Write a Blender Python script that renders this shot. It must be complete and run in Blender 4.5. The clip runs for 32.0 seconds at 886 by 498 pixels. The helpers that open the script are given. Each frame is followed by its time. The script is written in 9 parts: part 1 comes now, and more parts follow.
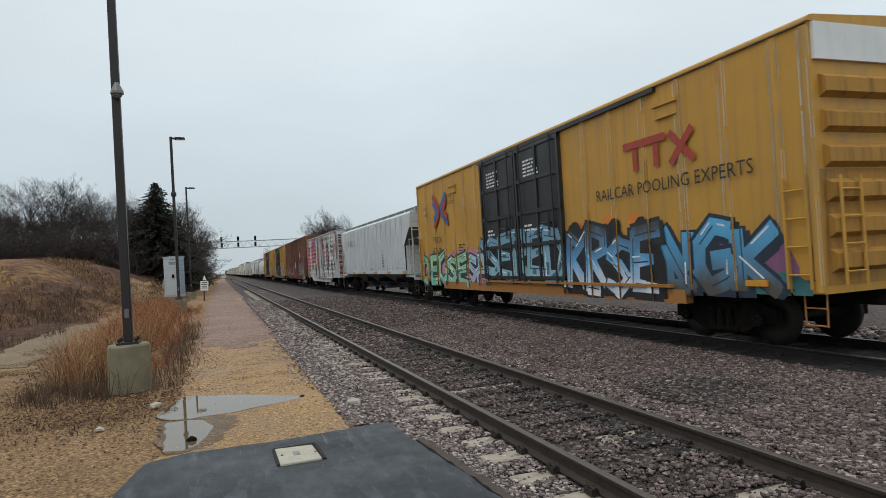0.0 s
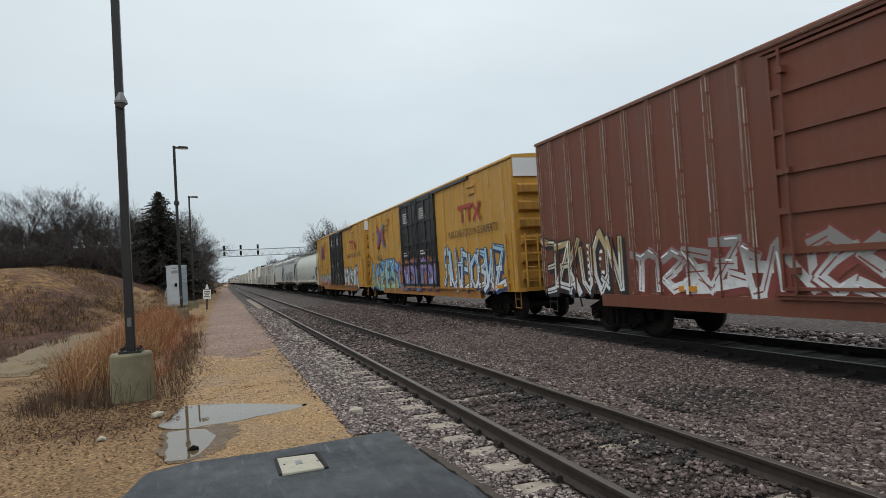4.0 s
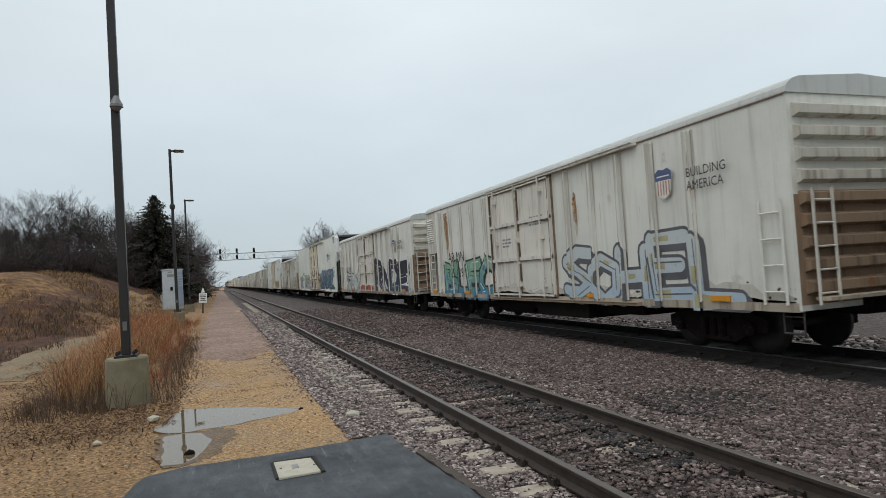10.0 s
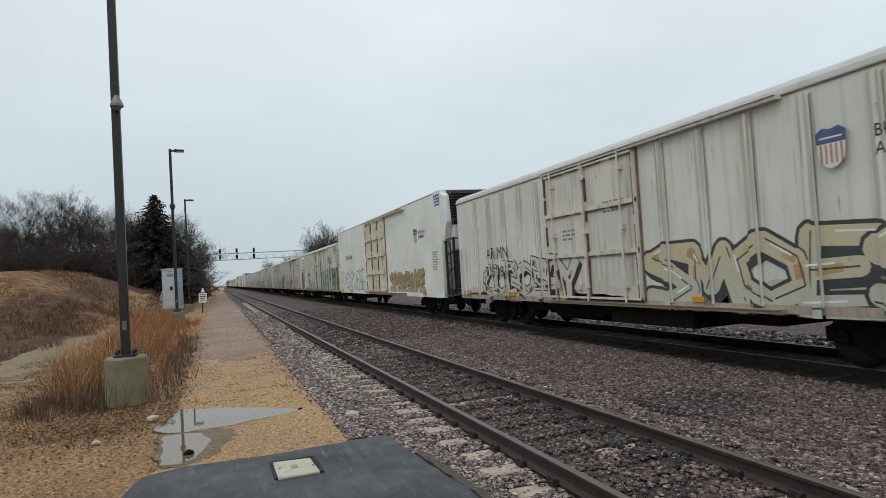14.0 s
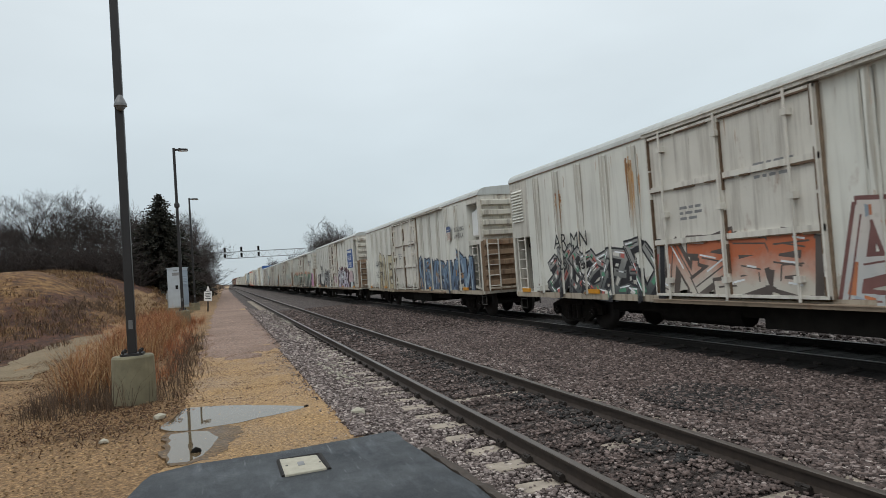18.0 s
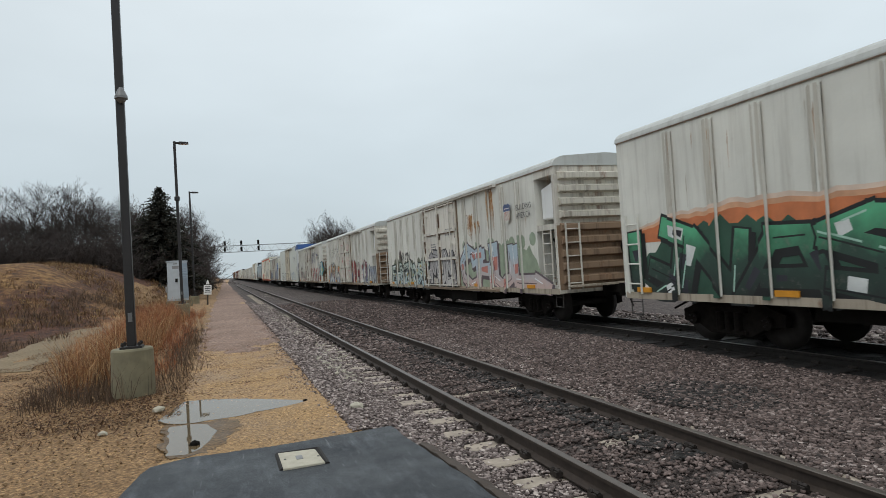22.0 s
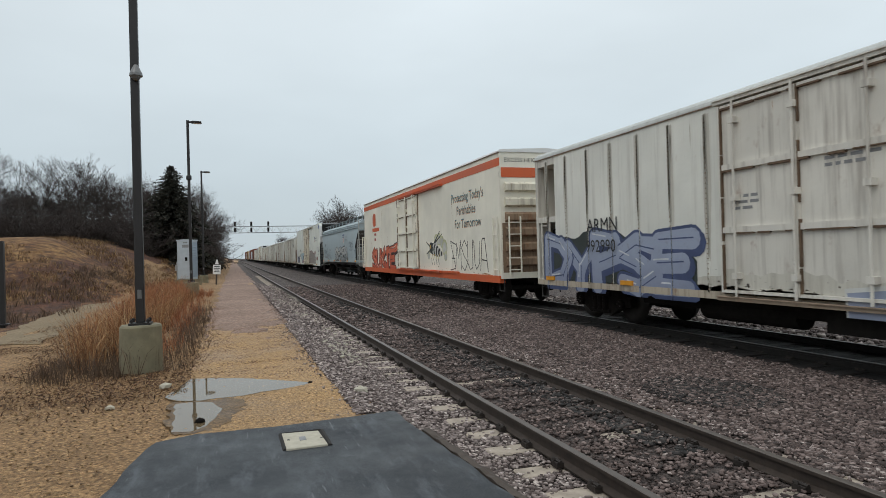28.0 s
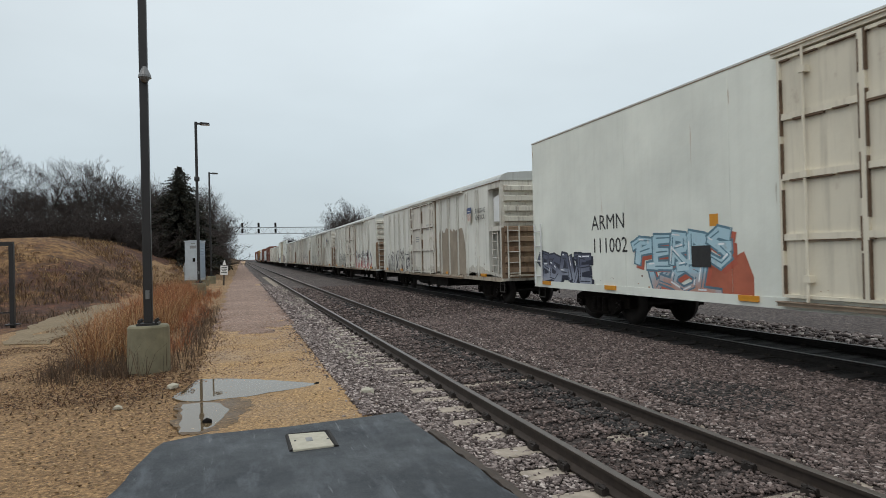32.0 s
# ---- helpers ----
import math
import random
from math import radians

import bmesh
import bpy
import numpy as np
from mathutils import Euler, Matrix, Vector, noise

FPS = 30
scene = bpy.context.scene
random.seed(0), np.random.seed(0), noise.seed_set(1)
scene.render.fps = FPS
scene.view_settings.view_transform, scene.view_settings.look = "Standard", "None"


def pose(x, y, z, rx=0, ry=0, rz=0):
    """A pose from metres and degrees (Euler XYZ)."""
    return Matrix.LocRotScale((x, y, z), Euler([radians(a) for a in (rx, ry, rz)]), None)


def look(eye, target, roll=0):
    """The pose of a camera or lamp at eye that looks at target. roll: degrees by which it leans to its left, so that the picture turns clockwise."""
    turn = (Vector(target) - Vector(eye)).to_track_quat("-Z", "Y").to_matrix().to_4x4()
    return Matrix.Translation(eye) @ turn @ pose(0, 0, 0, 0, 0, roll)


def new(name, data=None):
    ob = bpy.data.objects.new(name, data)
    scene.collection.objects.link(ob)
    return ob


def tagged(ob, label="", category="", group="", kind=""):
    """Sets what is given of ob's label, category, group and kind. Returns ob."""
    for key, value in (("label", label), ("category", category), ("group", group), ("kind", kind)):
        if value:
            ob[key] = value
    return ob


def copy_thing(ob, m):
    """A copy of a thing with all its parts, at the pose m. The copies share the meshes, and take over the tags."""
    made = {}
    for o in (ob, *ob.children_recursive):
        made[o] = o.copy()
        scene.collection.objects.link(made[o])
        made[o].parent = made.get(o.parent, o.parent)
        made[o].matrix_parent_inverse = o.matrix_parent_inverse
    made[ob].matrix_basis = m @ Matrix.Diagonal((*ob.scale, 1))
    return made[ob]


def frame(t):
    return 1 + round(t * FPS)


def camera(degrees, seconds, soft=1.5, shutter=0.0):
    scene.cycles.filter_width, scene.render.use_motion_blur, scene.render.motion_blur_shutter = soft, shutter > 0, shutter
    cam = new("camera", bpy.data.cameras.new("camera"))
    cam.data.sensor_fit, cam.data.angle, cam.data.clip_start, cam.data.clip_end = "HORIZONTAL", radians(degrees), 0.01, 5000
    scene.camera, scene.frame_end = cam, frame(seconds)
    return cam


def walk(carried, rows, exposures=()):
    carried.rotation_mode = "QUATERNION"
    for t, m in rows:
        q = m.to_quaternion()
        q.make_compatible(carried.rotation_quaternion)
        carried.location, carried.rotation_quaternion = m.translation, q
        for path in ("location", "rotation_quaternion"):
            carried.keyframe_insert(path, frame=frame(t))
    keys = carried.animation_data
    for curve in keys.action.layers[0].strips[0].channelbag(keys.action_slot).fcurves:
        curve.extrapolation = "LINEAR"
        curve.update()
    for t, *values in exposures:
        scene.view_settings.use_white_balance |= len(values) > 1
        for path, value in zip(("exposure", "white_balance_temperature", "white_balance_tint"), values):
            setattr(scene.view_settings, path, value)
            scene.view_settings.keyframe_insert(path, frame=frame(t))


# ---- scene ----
cam = camera(69.96, 32.0, soft=0.75, shutter=0.05)
EYE = (0.0, 0.0, 1.829)


def aim(yaw, pitch, roll):
    """The camera stands on one spot and sways: degrees to the right of the track, upwards, and of lean."""
    a, b = radians(yaw), radians(pitch)
    way = Vector((math.sin(a) * math.cos(b), math.cos(a) * math.cos(b), math.sin(b)))
    return look(EYE, Vector(EYE) + way, roll)


walk(cam, [(t, aim(yaw, pitch, roll)) for t, yaw, pitch, roll in [
    (0, 19.60, 1.01, -3.43), (0.5, 19.52, 1.18, -3.34), (1, 19.40, 1.34, -2.67), (1.5, 19.44, 1.56, -3.24), (2, 19.54, 1.56, -3.41),
    (2.5, 19.54, 1.61, -3.19), (3, 19.55, 1.69, -3.18), (3.5, 19.55, 1.73, -3.39), (5.5, 19.27, 1.98, -3.69), (6, 19.22, 2.12, -3.60),
    (6.5, 19.19, 2.21, -3.48), (7, 19.22, 2.22, -3.37), (7.5, 19.36, 2.18, -3.13), (8, 19.52, 2.20, -3.37), (8.5, 19.58, 2.06, -3.50),
    (9, 19.63, 2.08, -4.06), (9.5, 19.73, 2.07, -3.98), (10, 19.77, 2.02, -3.67), (10.5, 19.86, 2.04, -3.58), (11, 19.93, 2.10, -3.59),
    (11.5, 19.95, 2.13, -3.55), (12, 19.94, 2.16, -3.76), (12.5, 19.86, 2.13, -3.51), (13, 19.83, 2.07, -3.51), (13.5, 19.83, 2.09, -3.79),
    (14, 19.78, 2.07, -3.48), (14.5, 19.72, 2.07, -3.78), (16.5, 19.48, 1.82, -4.00), (17, 19.46, 1.82, -3.71), (17.5, 19.42, 1.80, -3.85),
    (18, 19.38, 1.77, -4.00), (18.5, 19.38, 1.76, -3.96), (19, 19.34, 1.74, -3.90), (19.5, 19.34, 1.75, -3.89), (20, 19.31, 1.77, -3.68),
    (20.5, 19.31, 1.75, -3.68), (21, 19.32, 1.72, -3.77), (21.5, 19.33, 1.53, -3.52), (22, 19.36, 1.38, -3.48), (22.5, 19.29, 1.30, -3.31),
    (23, 19.27, 1.25, -3.07), (23.5, 19.05, 1.25, -3.02), (24, 18.87, 1.18, -3.35), (24.5, 18.79, 1.18, -3.27), (25, 18.76, 1.15, -2.88),
    (25.5, 18.80, 1.14, -2.91), (27.5, 18.59, 0.40, -1.14), (28, 18.52, 0.30, -1.53), (28.5, 18.47, 0.21, -1.75), (29, 18.41, 0.15, -1.88),
    (29.5, 18.32, 0.15, -1.53), (30, 18.21, 0.20, -1.63), (30.5, 18.11, 0.33, -1.39), (31, 18.10, 0.39, -1.24), (31.5, 18.02, 0.43, -1.20),
    (32, 17.92, 0.45, -1.39),
]])

# ---- sky and light: overcast afternoon, wet ground ----
world = bpy.data.worlds.new("overcast_sky")
scene.world = world
world.use_nodes = True
wn, wl = world.node_tree.nodes, world.node_tree.links
wn.clear()
w_out, w_bg = wn.new("ShaderNodeOutputWorld"), wn.new("ShaderNodeBackground")
w_co, w_sep, w_ramp = wn.new("ShaderNodeTexCoord"), wn.new("ShaderNodeSeparateXYZ"), wn.new("ShaderNodeValToRGB")
w_sky, w_dim, w_mix = wn.new("ShaderNodeTexSky"), wn.new("ShaderNodeVectorMath"), wn.new("ShaderNodeMix")
w_noise, w_soft, w_map = wn.new("ShaderNodeTexNoise"), wn.new("ShaderNodeMapRange"), wn.new("ShaderNodeMapping")
w_sky.sky_type, w_sky.sun_disc = "NISHITA", False
w_sky.sun_elevation, w_sky.sun_rotation = radians(54), radians(226)
w_dim.operation = "SCALE"
w_dim.inputs["Scale"].default_value = 0.10
for k, (at, col) in enumerate([(0.0, (0.52, 0.60, 0.645)), (0.16, (0.60, 0.685, 0.73)), (0.42, (0.74, 0.815, 0.855)), (1.0, (1.02, 1.07, 1.10))]):
    e = w_ramp.color_ramp.elements[k] if k < 2 else w_ramp.color_ramp.elements.new(at)
    e.position, e.color = at, (*col, 1)
w_map.inputs["Scale"].default_value = (1, 1, 2.6)
w_noise.inputs["Scale"].default_value, w_noise.inputs["Detail"].default_value = 2.2, 4
w_soft.inputs["From Min"].default_value, w_soft.inputs["From Max"].default_value = 0.3, 0.7
w_soft.inputs["To Min"].default_value, w_soft.inputs["To Max"].default_value = 0.94, 1.06
w_mul = wn.new("ShaderNodeVectorMath")
w_mul.operation = "SCALE"
w_mix.data_type = "RGBA"
w_mix.inputs["Factor"].default_value = 0.06
wl.new(w_co.outputs["Generated"], w_sep.inputs[0])
wl.new(w_sep.outputs["Z"], w_ramp.inputs["Fac"])
wl.new(w_co.outputs["Generated"], w_map.inputs["Vector"])
wl.new(w_map.outputs[0], w_noise.inputs["Vector"])
wl.new(w_noise.outputs["Fac"], w_soft.inputs["Value"])
wl.new(w_ramp.outputs["Color"], w_mul.inputs[0])
wl.new(w_soft.outputs[0], w_mul.inputs["Scale"])
wl.new(w_sky.outputs["Color"], w_dim.inputs[0])
w_dot, w_side, w_lean = wn.new("ShaderNodeVectorMath"), wn.new("ShaderNodeMapRange"), wn.new("ShaderNodeVectorMath")
w_dot.operation, w_lean.operation = "DOT_PRODUCT", "SCALE"
w_dot.inputs[1].default_value = (0.76, 0.20, 0.62)      # thinner cloud on this side
for key, v in zip(("From Min", "From Max", "To Min", "To Max"), (-1.0, 1.0, 0.84, 1.15)):
    w_side.inputs[key].default_value = v
wl.new(w_co.outputs["Generated"], w_dot.inputs[0])
wl.new(w_dot.outputs["Value"], w_side.inputs["Value"])
wl.new(w_mul.outputs[0], w_lean.inputs[0])
wl.new(w_side.outputs[0], w_lean.inputs["Scale"])
wl.new(w_lean.outputs[0], w_mix.inputs["A"])
wl.new(w_dim.outputs[0], w_mix.inputs["B"])
wl.new(w_mix.outputs["Result"], w_bg.inputs["Color"])
wl.new(w_bg.outputs[0], w_out.inputs[0])
sun = new("sun", bpy.data.lights.new("sun", "SUN"))
sun.data.energy, sun.data.angle, sun.data.color = 0.72, radians(40), (1.0, 0.97, 0.93)
sun.matrix_world = look((0, 0, 0), (0.42, 0.40, -0.81))
scene.view_settings.exposure = 0.0


# ---- materials ----
def shader(name):
    m = bpy.data.materials.new(name)
    m.use_nodes = True
    return m, m.node_tree.nodes, m.node_tree.links, m.node_tree.nodes["Principled BSDF"]


def noise_of(n, l, coord, scale, detail=4, rough=0.6, stretch=None):
    t = n.new("ShaderNodeTexNoise")
    t.inputs["Scale"].default_value, t.inputs["Detail"].default_value, t.inputs["Roughness"].default_value = scale, detail, rough
    if stretch:
        mp = n.new("ShaderNodeMapping")
        mp.inputs["Scale"].default_value = stretch
        l.new(coord, mp.inputs["Vector"])
        coord = mp.outputs[0]
    l.new(coord, t.inputs["Vector"])
    return t.outputs["Fac"]


def ramp_of(n, l, fac, stops):
    r = n.new("ShaderNodeValToRGB")
    for k, (at, col) in enumerate(stops):
        e = r.color_ramp.elements[k] if k < 2 else r.color_ramp.elements.new(at)
        e.position, e.color = at, (*col, 1)
    l.new(fac, r.inputs["Fac"])
    return r.outputs["Color"]


def mix_of(n, l, fac, a, b, kind="MIX"):
    x = n.new("ShaderNodeMix")
    x.data_type, x.blend_type = "RGBA", kind
    for key, v in (("Factor", fac), ("A", a), ("B", b)):
        if isinstance(v, (int, float)):
            x.inputs[key].default_value = v
        elif isinstance(v, tuple):
            x.inputs[key].default_value = (*v, 1)
        else:
            l.new(v, x.inputs[key])
    return x.outputs["Result"]


def range_of(n, l, v, a, b, c=0.0, d=1.0):
    x = n.new("ShaderNodeMapRange")
    for k, val in zip(("From Min", "From Max", "To Min", "To Max"), (a, b, c, d)):
        x.inputs[k].default_value = val
    l.new(v, x.inputs["Value"])
    return x.outputs[0]


def bump_of(n, l, bsdf, height, strength, dist):
    b = n.new("ShaderNodeBump")
    b.inputs["Strength"].default_value, b.inputs["Distance"].default_value = strength, dist
    l.new(height, b.inputs["Height"])
    l.new(b.outputs[0], bsdf.inputs["Normal"])


def coords(n, l, vary=True):
    """The thing's own coordinates, shifted at random from thing to thing."""
    co = n.new("ShaderNodeTexCoord").outputs["Object"]
    if not vary:
        return co
    inf, add, sc = n.new("ShaderNodeObjectInfo"), n.new("ShaderNodeVectorMath"), n.new("ShaderNodeMath")
    sc.operation = "MULTIPLY"
    sc.inputs[1].default_value = 61.0
    l.new(inf.outputs["Random"], sc.inputs[0])
    l.new(co, add.inputs[0])
    l.new(sc.outputs[0], add.inputs[1])
    return add.outputs[0]


def paint(name, col, rust=0.25, dirt=0.35, rough=0.55, grime=(0.16, 0.12, 0.085), metal=0.0):
    """Weathered railway paint: cloudy fading, dirt washed down in streaks, rust spots."""
    m, n, l, b = shader(name)
    co = coords(n, l)
    fade = noise_of(n, l, co, 0.55, 3)
    c = mix_of(n, l, range_of(n, l, fade, 0.3, 0.75), tuple(v * 0.86 for v in col), tuple(min(1, v * 1.08) for v in col))
    streak = noise_of(n, l, co, 1.0, 5, 0.65, (6.0, 6.0, 0.35))
    c = mix_of(n, l, range_of(n, l, streak, 0.5, 0.78, 0, dirt), c, grime)
    thin = noise_of(n, l, co, 1.0, 6, 0.7, (24.0, 24.0, 0.9))
    c = mix_of(n, l, range_of(n, l, thin, 0.58, 0.74, 0, dirt * 0.5), c, tuple(v * 1.25 for v in grime))
    spots = noise_of(n, l, co, 2.3, 6, 0.7, (1, 1, 0.55))
    c = mix_of(n, l, range_of(n, l, spots, 0.68 - 0.12 * rust, 0.74, 0, rust), c, (0.20, 0.075, 0.03))
    l.new(c, b.inputs["Base Color"])
    l.new(range_of(n, l, fade, 0.3, 0.7, rough - 0.12, rough + 0.15), b.inputs["Roughness"])
    b.inputs["Metallic"].default_value = metal
    bump_of(n, l, b, noise_of(n, l, co, 1.6, 4), 0.4, 0.035)
    return m


def plain(name, col, rough=0.6, metal=0.0, vary=0.18, scale=6.0, bump=0.2, dist=0.005):
    m, n, l, b = shader(name)
    co = coords(n, l)
    f = noise_of(n, l, co, scale, 5)
    c = mix_of(n, l, range_of(n, l, f, 0.25, 0.75), tuple(v * (1 - vary) for v in col), tuple(min(1, v * (1 + vary)) for v in col))
    l.new(c, b.inputs["Base Color"])
    b.inputs["Roughness"].default_value, b.inputs["Metallic"].default_value = rough, metal
    if bump:
        bump_of(n, l, b, noise_of(n, l, co, scale * 5, 4), bump, dist)
    return m


def ground_mat(name, stops, big, fine, rough, bump, dist, wet=0.0, pebble=0.0):
    """Soil, gravel, grass: stops over a fine noise, shaded by a broad one."""
    m, n, l, b = shader(name)
    co = coords(n, l, False)
    f, g = noise_of(n, l, co, fine, 8, 0.75), noise_of(n, l, co, big, 4)
    c = ramp_of(n, l, f, stops)
    c = mix_of(n, l, range_of(n, l, g, 0.3, 0.7), mix_of(n, l, 1.0, c, (0.72, 0.70, 0.68), "MULTIPLY"), c)
    if pebble:
        v = n.new("ShaderNodeTexVoronoi")
        v.inputs["Scale"].default_value = pebble
        l.new(co, v.inputs["Vector"])
        sep = n.new("ShaderNodeSeparateColor")
        l.new(v.outputs["Color"], sep.inputs[0])
        c = mix_of(n, l, 1.0, c, ramp_of(n, l, sep.outputs[0], [(0.0, (0.60, 0.58, 0.55)), (0.5, (1.08, 1.07, 1.05)), (0.9, (1.30, 1.30, 1.30)), (1.0, (1.8, 1.8, 1.8))]), "MULTIPLY")
        damp = noise_of(n, l, co, 0.22, 5, 0.65)
        c = mix_of(n, l, range_of(n, l, damp, 0.45, 0.65, 0.0, 0.40), c, mix_of(n, l, 1.0, c, (0.55, 0.50, 0.46), "MULTIPLY"))
    l.new(c, b.inputs["Base Color"])
    l.new(range_of(n, l, g, 0.35, 0.65, rough - wet, rough), b.inputs["Roughness"])
    bump_of(n, l, b, f, bump, dist)
    return m


def islands_mat(name, stops, rough=0.85, fine=40):
    """Many small pieces in one mesh, each with its own tone."""
    m, n, l, b = shader(name)
    geo = n.new("ShaderNodeNewGeometry")
    c = ramp_of(n, l, geo.outputs["Random Per Island"], stops)
    f = noise_of(n, l, coords(n, l, False), fine, 4)
    l.new(mix_of(n, l, 0.45, c, mix_of(n, l, 1.0, c, ramp_of(n, l, f, [(0.25, (0.45, 0.45, 0.45)), (0.75, (1, 1, 1))]), "MULTIPLY")), b.inputs["Base Color"])
    b.inputs["Roughness"].default_value = rough
    return m


YELLOW = paint("freight_yellow", (0.53, 0.282, 0.040), 0.25, 0.48)
BLACKDOOR = paint("black_door_paint", (0.020, 0.021, 0.022), 0.15, 0.12, 0.45)
HOPGREY = paint("hopper_grey", (0.54, 0.575, 0.585), 0.12, 0.2)
HOPPALE = paint("hopper_pale_grey", (0.62, 0.64, 0.615), 0.12, 0.22)
HOPWHITE = paint("hopper_cream", (0.64, 0.655, 0.59), 0.22, 0.25)
HOPBLUE = paint("hopper_blue_grey", (0.38, 0.455, 0.48), 0.10, 0.25)
SILVER = paint("boxcar_silver", (0.60, 0.61, 0.62), 0.2, 0.45)
BROWN = paint("oxide_brown", (0.165, 0.052, 0.028), 0.2, 0.3)
REEFER = paint("reefer_white", (0.72, 0.715, 0.65), 0.30, 0.30)
REEFDOOR = paint("reefer_door_grimed", (0.68, 0.65, 0.58), 0.6, 0.62, 0.6, (0.12, 0.08, 0.055))
DOORGRIMESHADE = plain("door_grime", (0.125, 0.082, 0.052), 0.95, 0, 0.5, 5, 0)
ROOFPALE = paint("reefer_roof_grey", (0.50, 0.515, 0.49), 0.2, 0.4)
ENDBROWN = paint("end_rusted_brown", (0.27, 0.185, 0.12), 0.95, 0.93, 0.85, (0.035, 0.021, 0.013))
# ends' yellow: dirt, and the neighbouring car's shade put into the colour
ENDYELLOW = paint("freight_yellow_dirt_and_shade", (0.40, 0.205, 0.035), 0.35, 0.85, 0.7, (0.07, 0.036, 0.014))
ENDRUST = paint("reefer_end_rusted", (0.60, 0.57, 0.49), 0.95, 0.9, 0.7, (0.075, 0.042, 0.024))
BAYPOST = paint("bay_frame_grimed", (0.60, 0.575, 0.51), 0.6, 0.7, 0.7, (0.13, 0.085, 0.055))
SILLGRIME = paint("sill_grimed", (0.42, 0.36, 0.28), 0.8, 0.9, 0.85, (0.06, 0.036, 0.022))
DOORCREAM = paint("door_cream", (0.74, 0.68, 0.55), 0.45, 0.4)
REEFSMOOTH = paint("smooth_reefer_white", (0.79, 0.81, 0.735), 0.05, 0.07)
CRYO = paint("insulated_white", (0.80, 0.765, 0.65), 0.06, 0.08)
OCHRE = paint("ochre_sill", (0.38, 0.165, 0.035), 0.3, 0.4)
CRYOEND = paint("insulated_end_sooted", (0.70, 0.66, 0.54), 0.75, 0.8, 0.7, (0.12, 0.07, 0.035))
ORANGE = paint("band_orange", (0.60, 0.115, 0.035), 0.1, 0.15)
WHITEP = paint("panel_white", (0.74, 0.75, 0.74), 0.05, 0.15)
RUNG = paint("hopper_ladder_grey", (0.44, 0.45, 0.42), 0.3, 0.5)
HOPEND = paint("hopper_end_grimed", (0.235, 0.245, 0.225), 0.3, 0.7, 0.7, (0.09, 0.08, 0.062))
# dark steel: holds the shade of hoppers' sloped ends; bays and braces share it
DARKEND = paint("dark_steel_slope_shade", (0.095, 0.096, 0.092), 0.25, 0.4)
BAYGREY = paint("bay_grimy_grey", (0.33, 0.32, 0.29), 0.3, 0.6)
UNDER = plain("underframe_black", (0.012, 0.0105, 0.009), 0.95, 0.0, 0.4, 5)
TRUCK = plain("truck_steel", (0.013, 0.0105, 0.009), 0.95, 0.0, 0.5, 6)
# steel under the cars: colour and specular lowered to stand for shade there
for dimmed in (UNDER, TRUCK):
    dimmed.node_tree.nodes["Principled BSDF"].inputs["Specular IOR Level"].default_value = 0.12
WHEEL = plain("wheel_steel", (0.028, 0.023, 0.020), 0.7, 0.3, 0.3, 9)
ROOF = plain("galvanised_roof", (0.36, 0.37, 0.37), 0.55, 0.3, 0.2, 2)
STEPDARK = plain("step_dark_steel", (0.07, 0.065, 0.06), 0.8, 0.2, 0.3, 8)
GRATE = plain("walkway_steel", (0.20, 0.21, 0.21), 0.6, 0.4, 0.2, 8)
GAPBROWN = plain("door_gap_dark", (0.20, 0.145, 0.10), 0.9, 0, 0.4, 6, 0)
TRACKRUST = paint("door_track_rusted", (0.33, 0.25, 0.18), 0.8, 0.7, 0.8)
UNITBLACK = plain("cooling_unit_black", (0.02, 0.021, 0.023), 0.45, 0, 0.2, 4)
INK = plain("stencil_black", (0.025, 0.025, 0.025), 0.6, 0, 0.3, 8, 0)
INKRED = plain("stencil_red", (0.36, 0.05, 0.03), 0.6, 0, 0.2, 8, 0)
INKGREY = plain("stencil_grey", (0.22, 0.22, 0.22), 0.6, 0, 0.2, 8, 0)
INKWHITE = plain("stencil_white", (0.75, 0.75, 0.73), 0.6, 0, 0.1, 8, 0)
BLUE = plain("signage_blue", (0.035, 0.10, 0.30), 0.5, 0, 0.15, 5, 0)
FADEBLUE = plain("faded_emblem_blue", (0.075, 0.105, 0.21), 0.6, 0, 0.3, 5, 0)
FADERED = plain("faded_emblem_red", (0.42, 0.17, 0.12), 0.6, 0, 0.3, 5, 0)
REFLECT = plain("reflector_yellow", (0.62, 0.27, 0.025), 0.35, 0, 0.1, 8, 0)
RAILSIDE = plain("rail_rust", (0.040, 0.028, 0.021), 0.75, 0.1, 0.35, 12)
RAILTOP = plain("rail_worn_head", (0.13, 0.112, 0.098), 0.42, 0.6, 0.15, 12, 0)
TIEMAT = plain("tie_concrete", (0.33, 0.28, 0.225), 0.85, 0, 0.3, 7, 0.4)
# far ties: dark wood tone with the train's shade put into it
TIEDARK = plain("tie_oily_shade_dark", (0.015, 0.012, 0.0105), 0.8, 0, 0.4, 7, 0.4)
CLIPMAT = plain("clip_rust", (0.035, 0.028, 0.024), 0.7, 0.4, 0.4, 20)
POLE = plain("pole_bronze_paint", (0.026, 0.024, 0.024), 0.45, 0.3, 0.15, 3, 0.1)
CONCRETE = plain("cast_concrete", (0.185, 0.165, 0.105), 0.85, 0, 0.3, 3.5, 0.5)
CABGREY = plain("cabinet_grey_paint", (0.42, 0.46, 0.49), 0.5, 0.1, 0.08, 3, 0.05)
CABSIDE = plain("cabinet_blue_grey_paint", (0.27, 0.33, 0.39), 0.5, 0.1, 0.08, 3, 0.05)
SIGNWHITE = plain("sign_white", (0.72, 0.72, 0.70), 0.5, 0, 0.1, 9, 0)
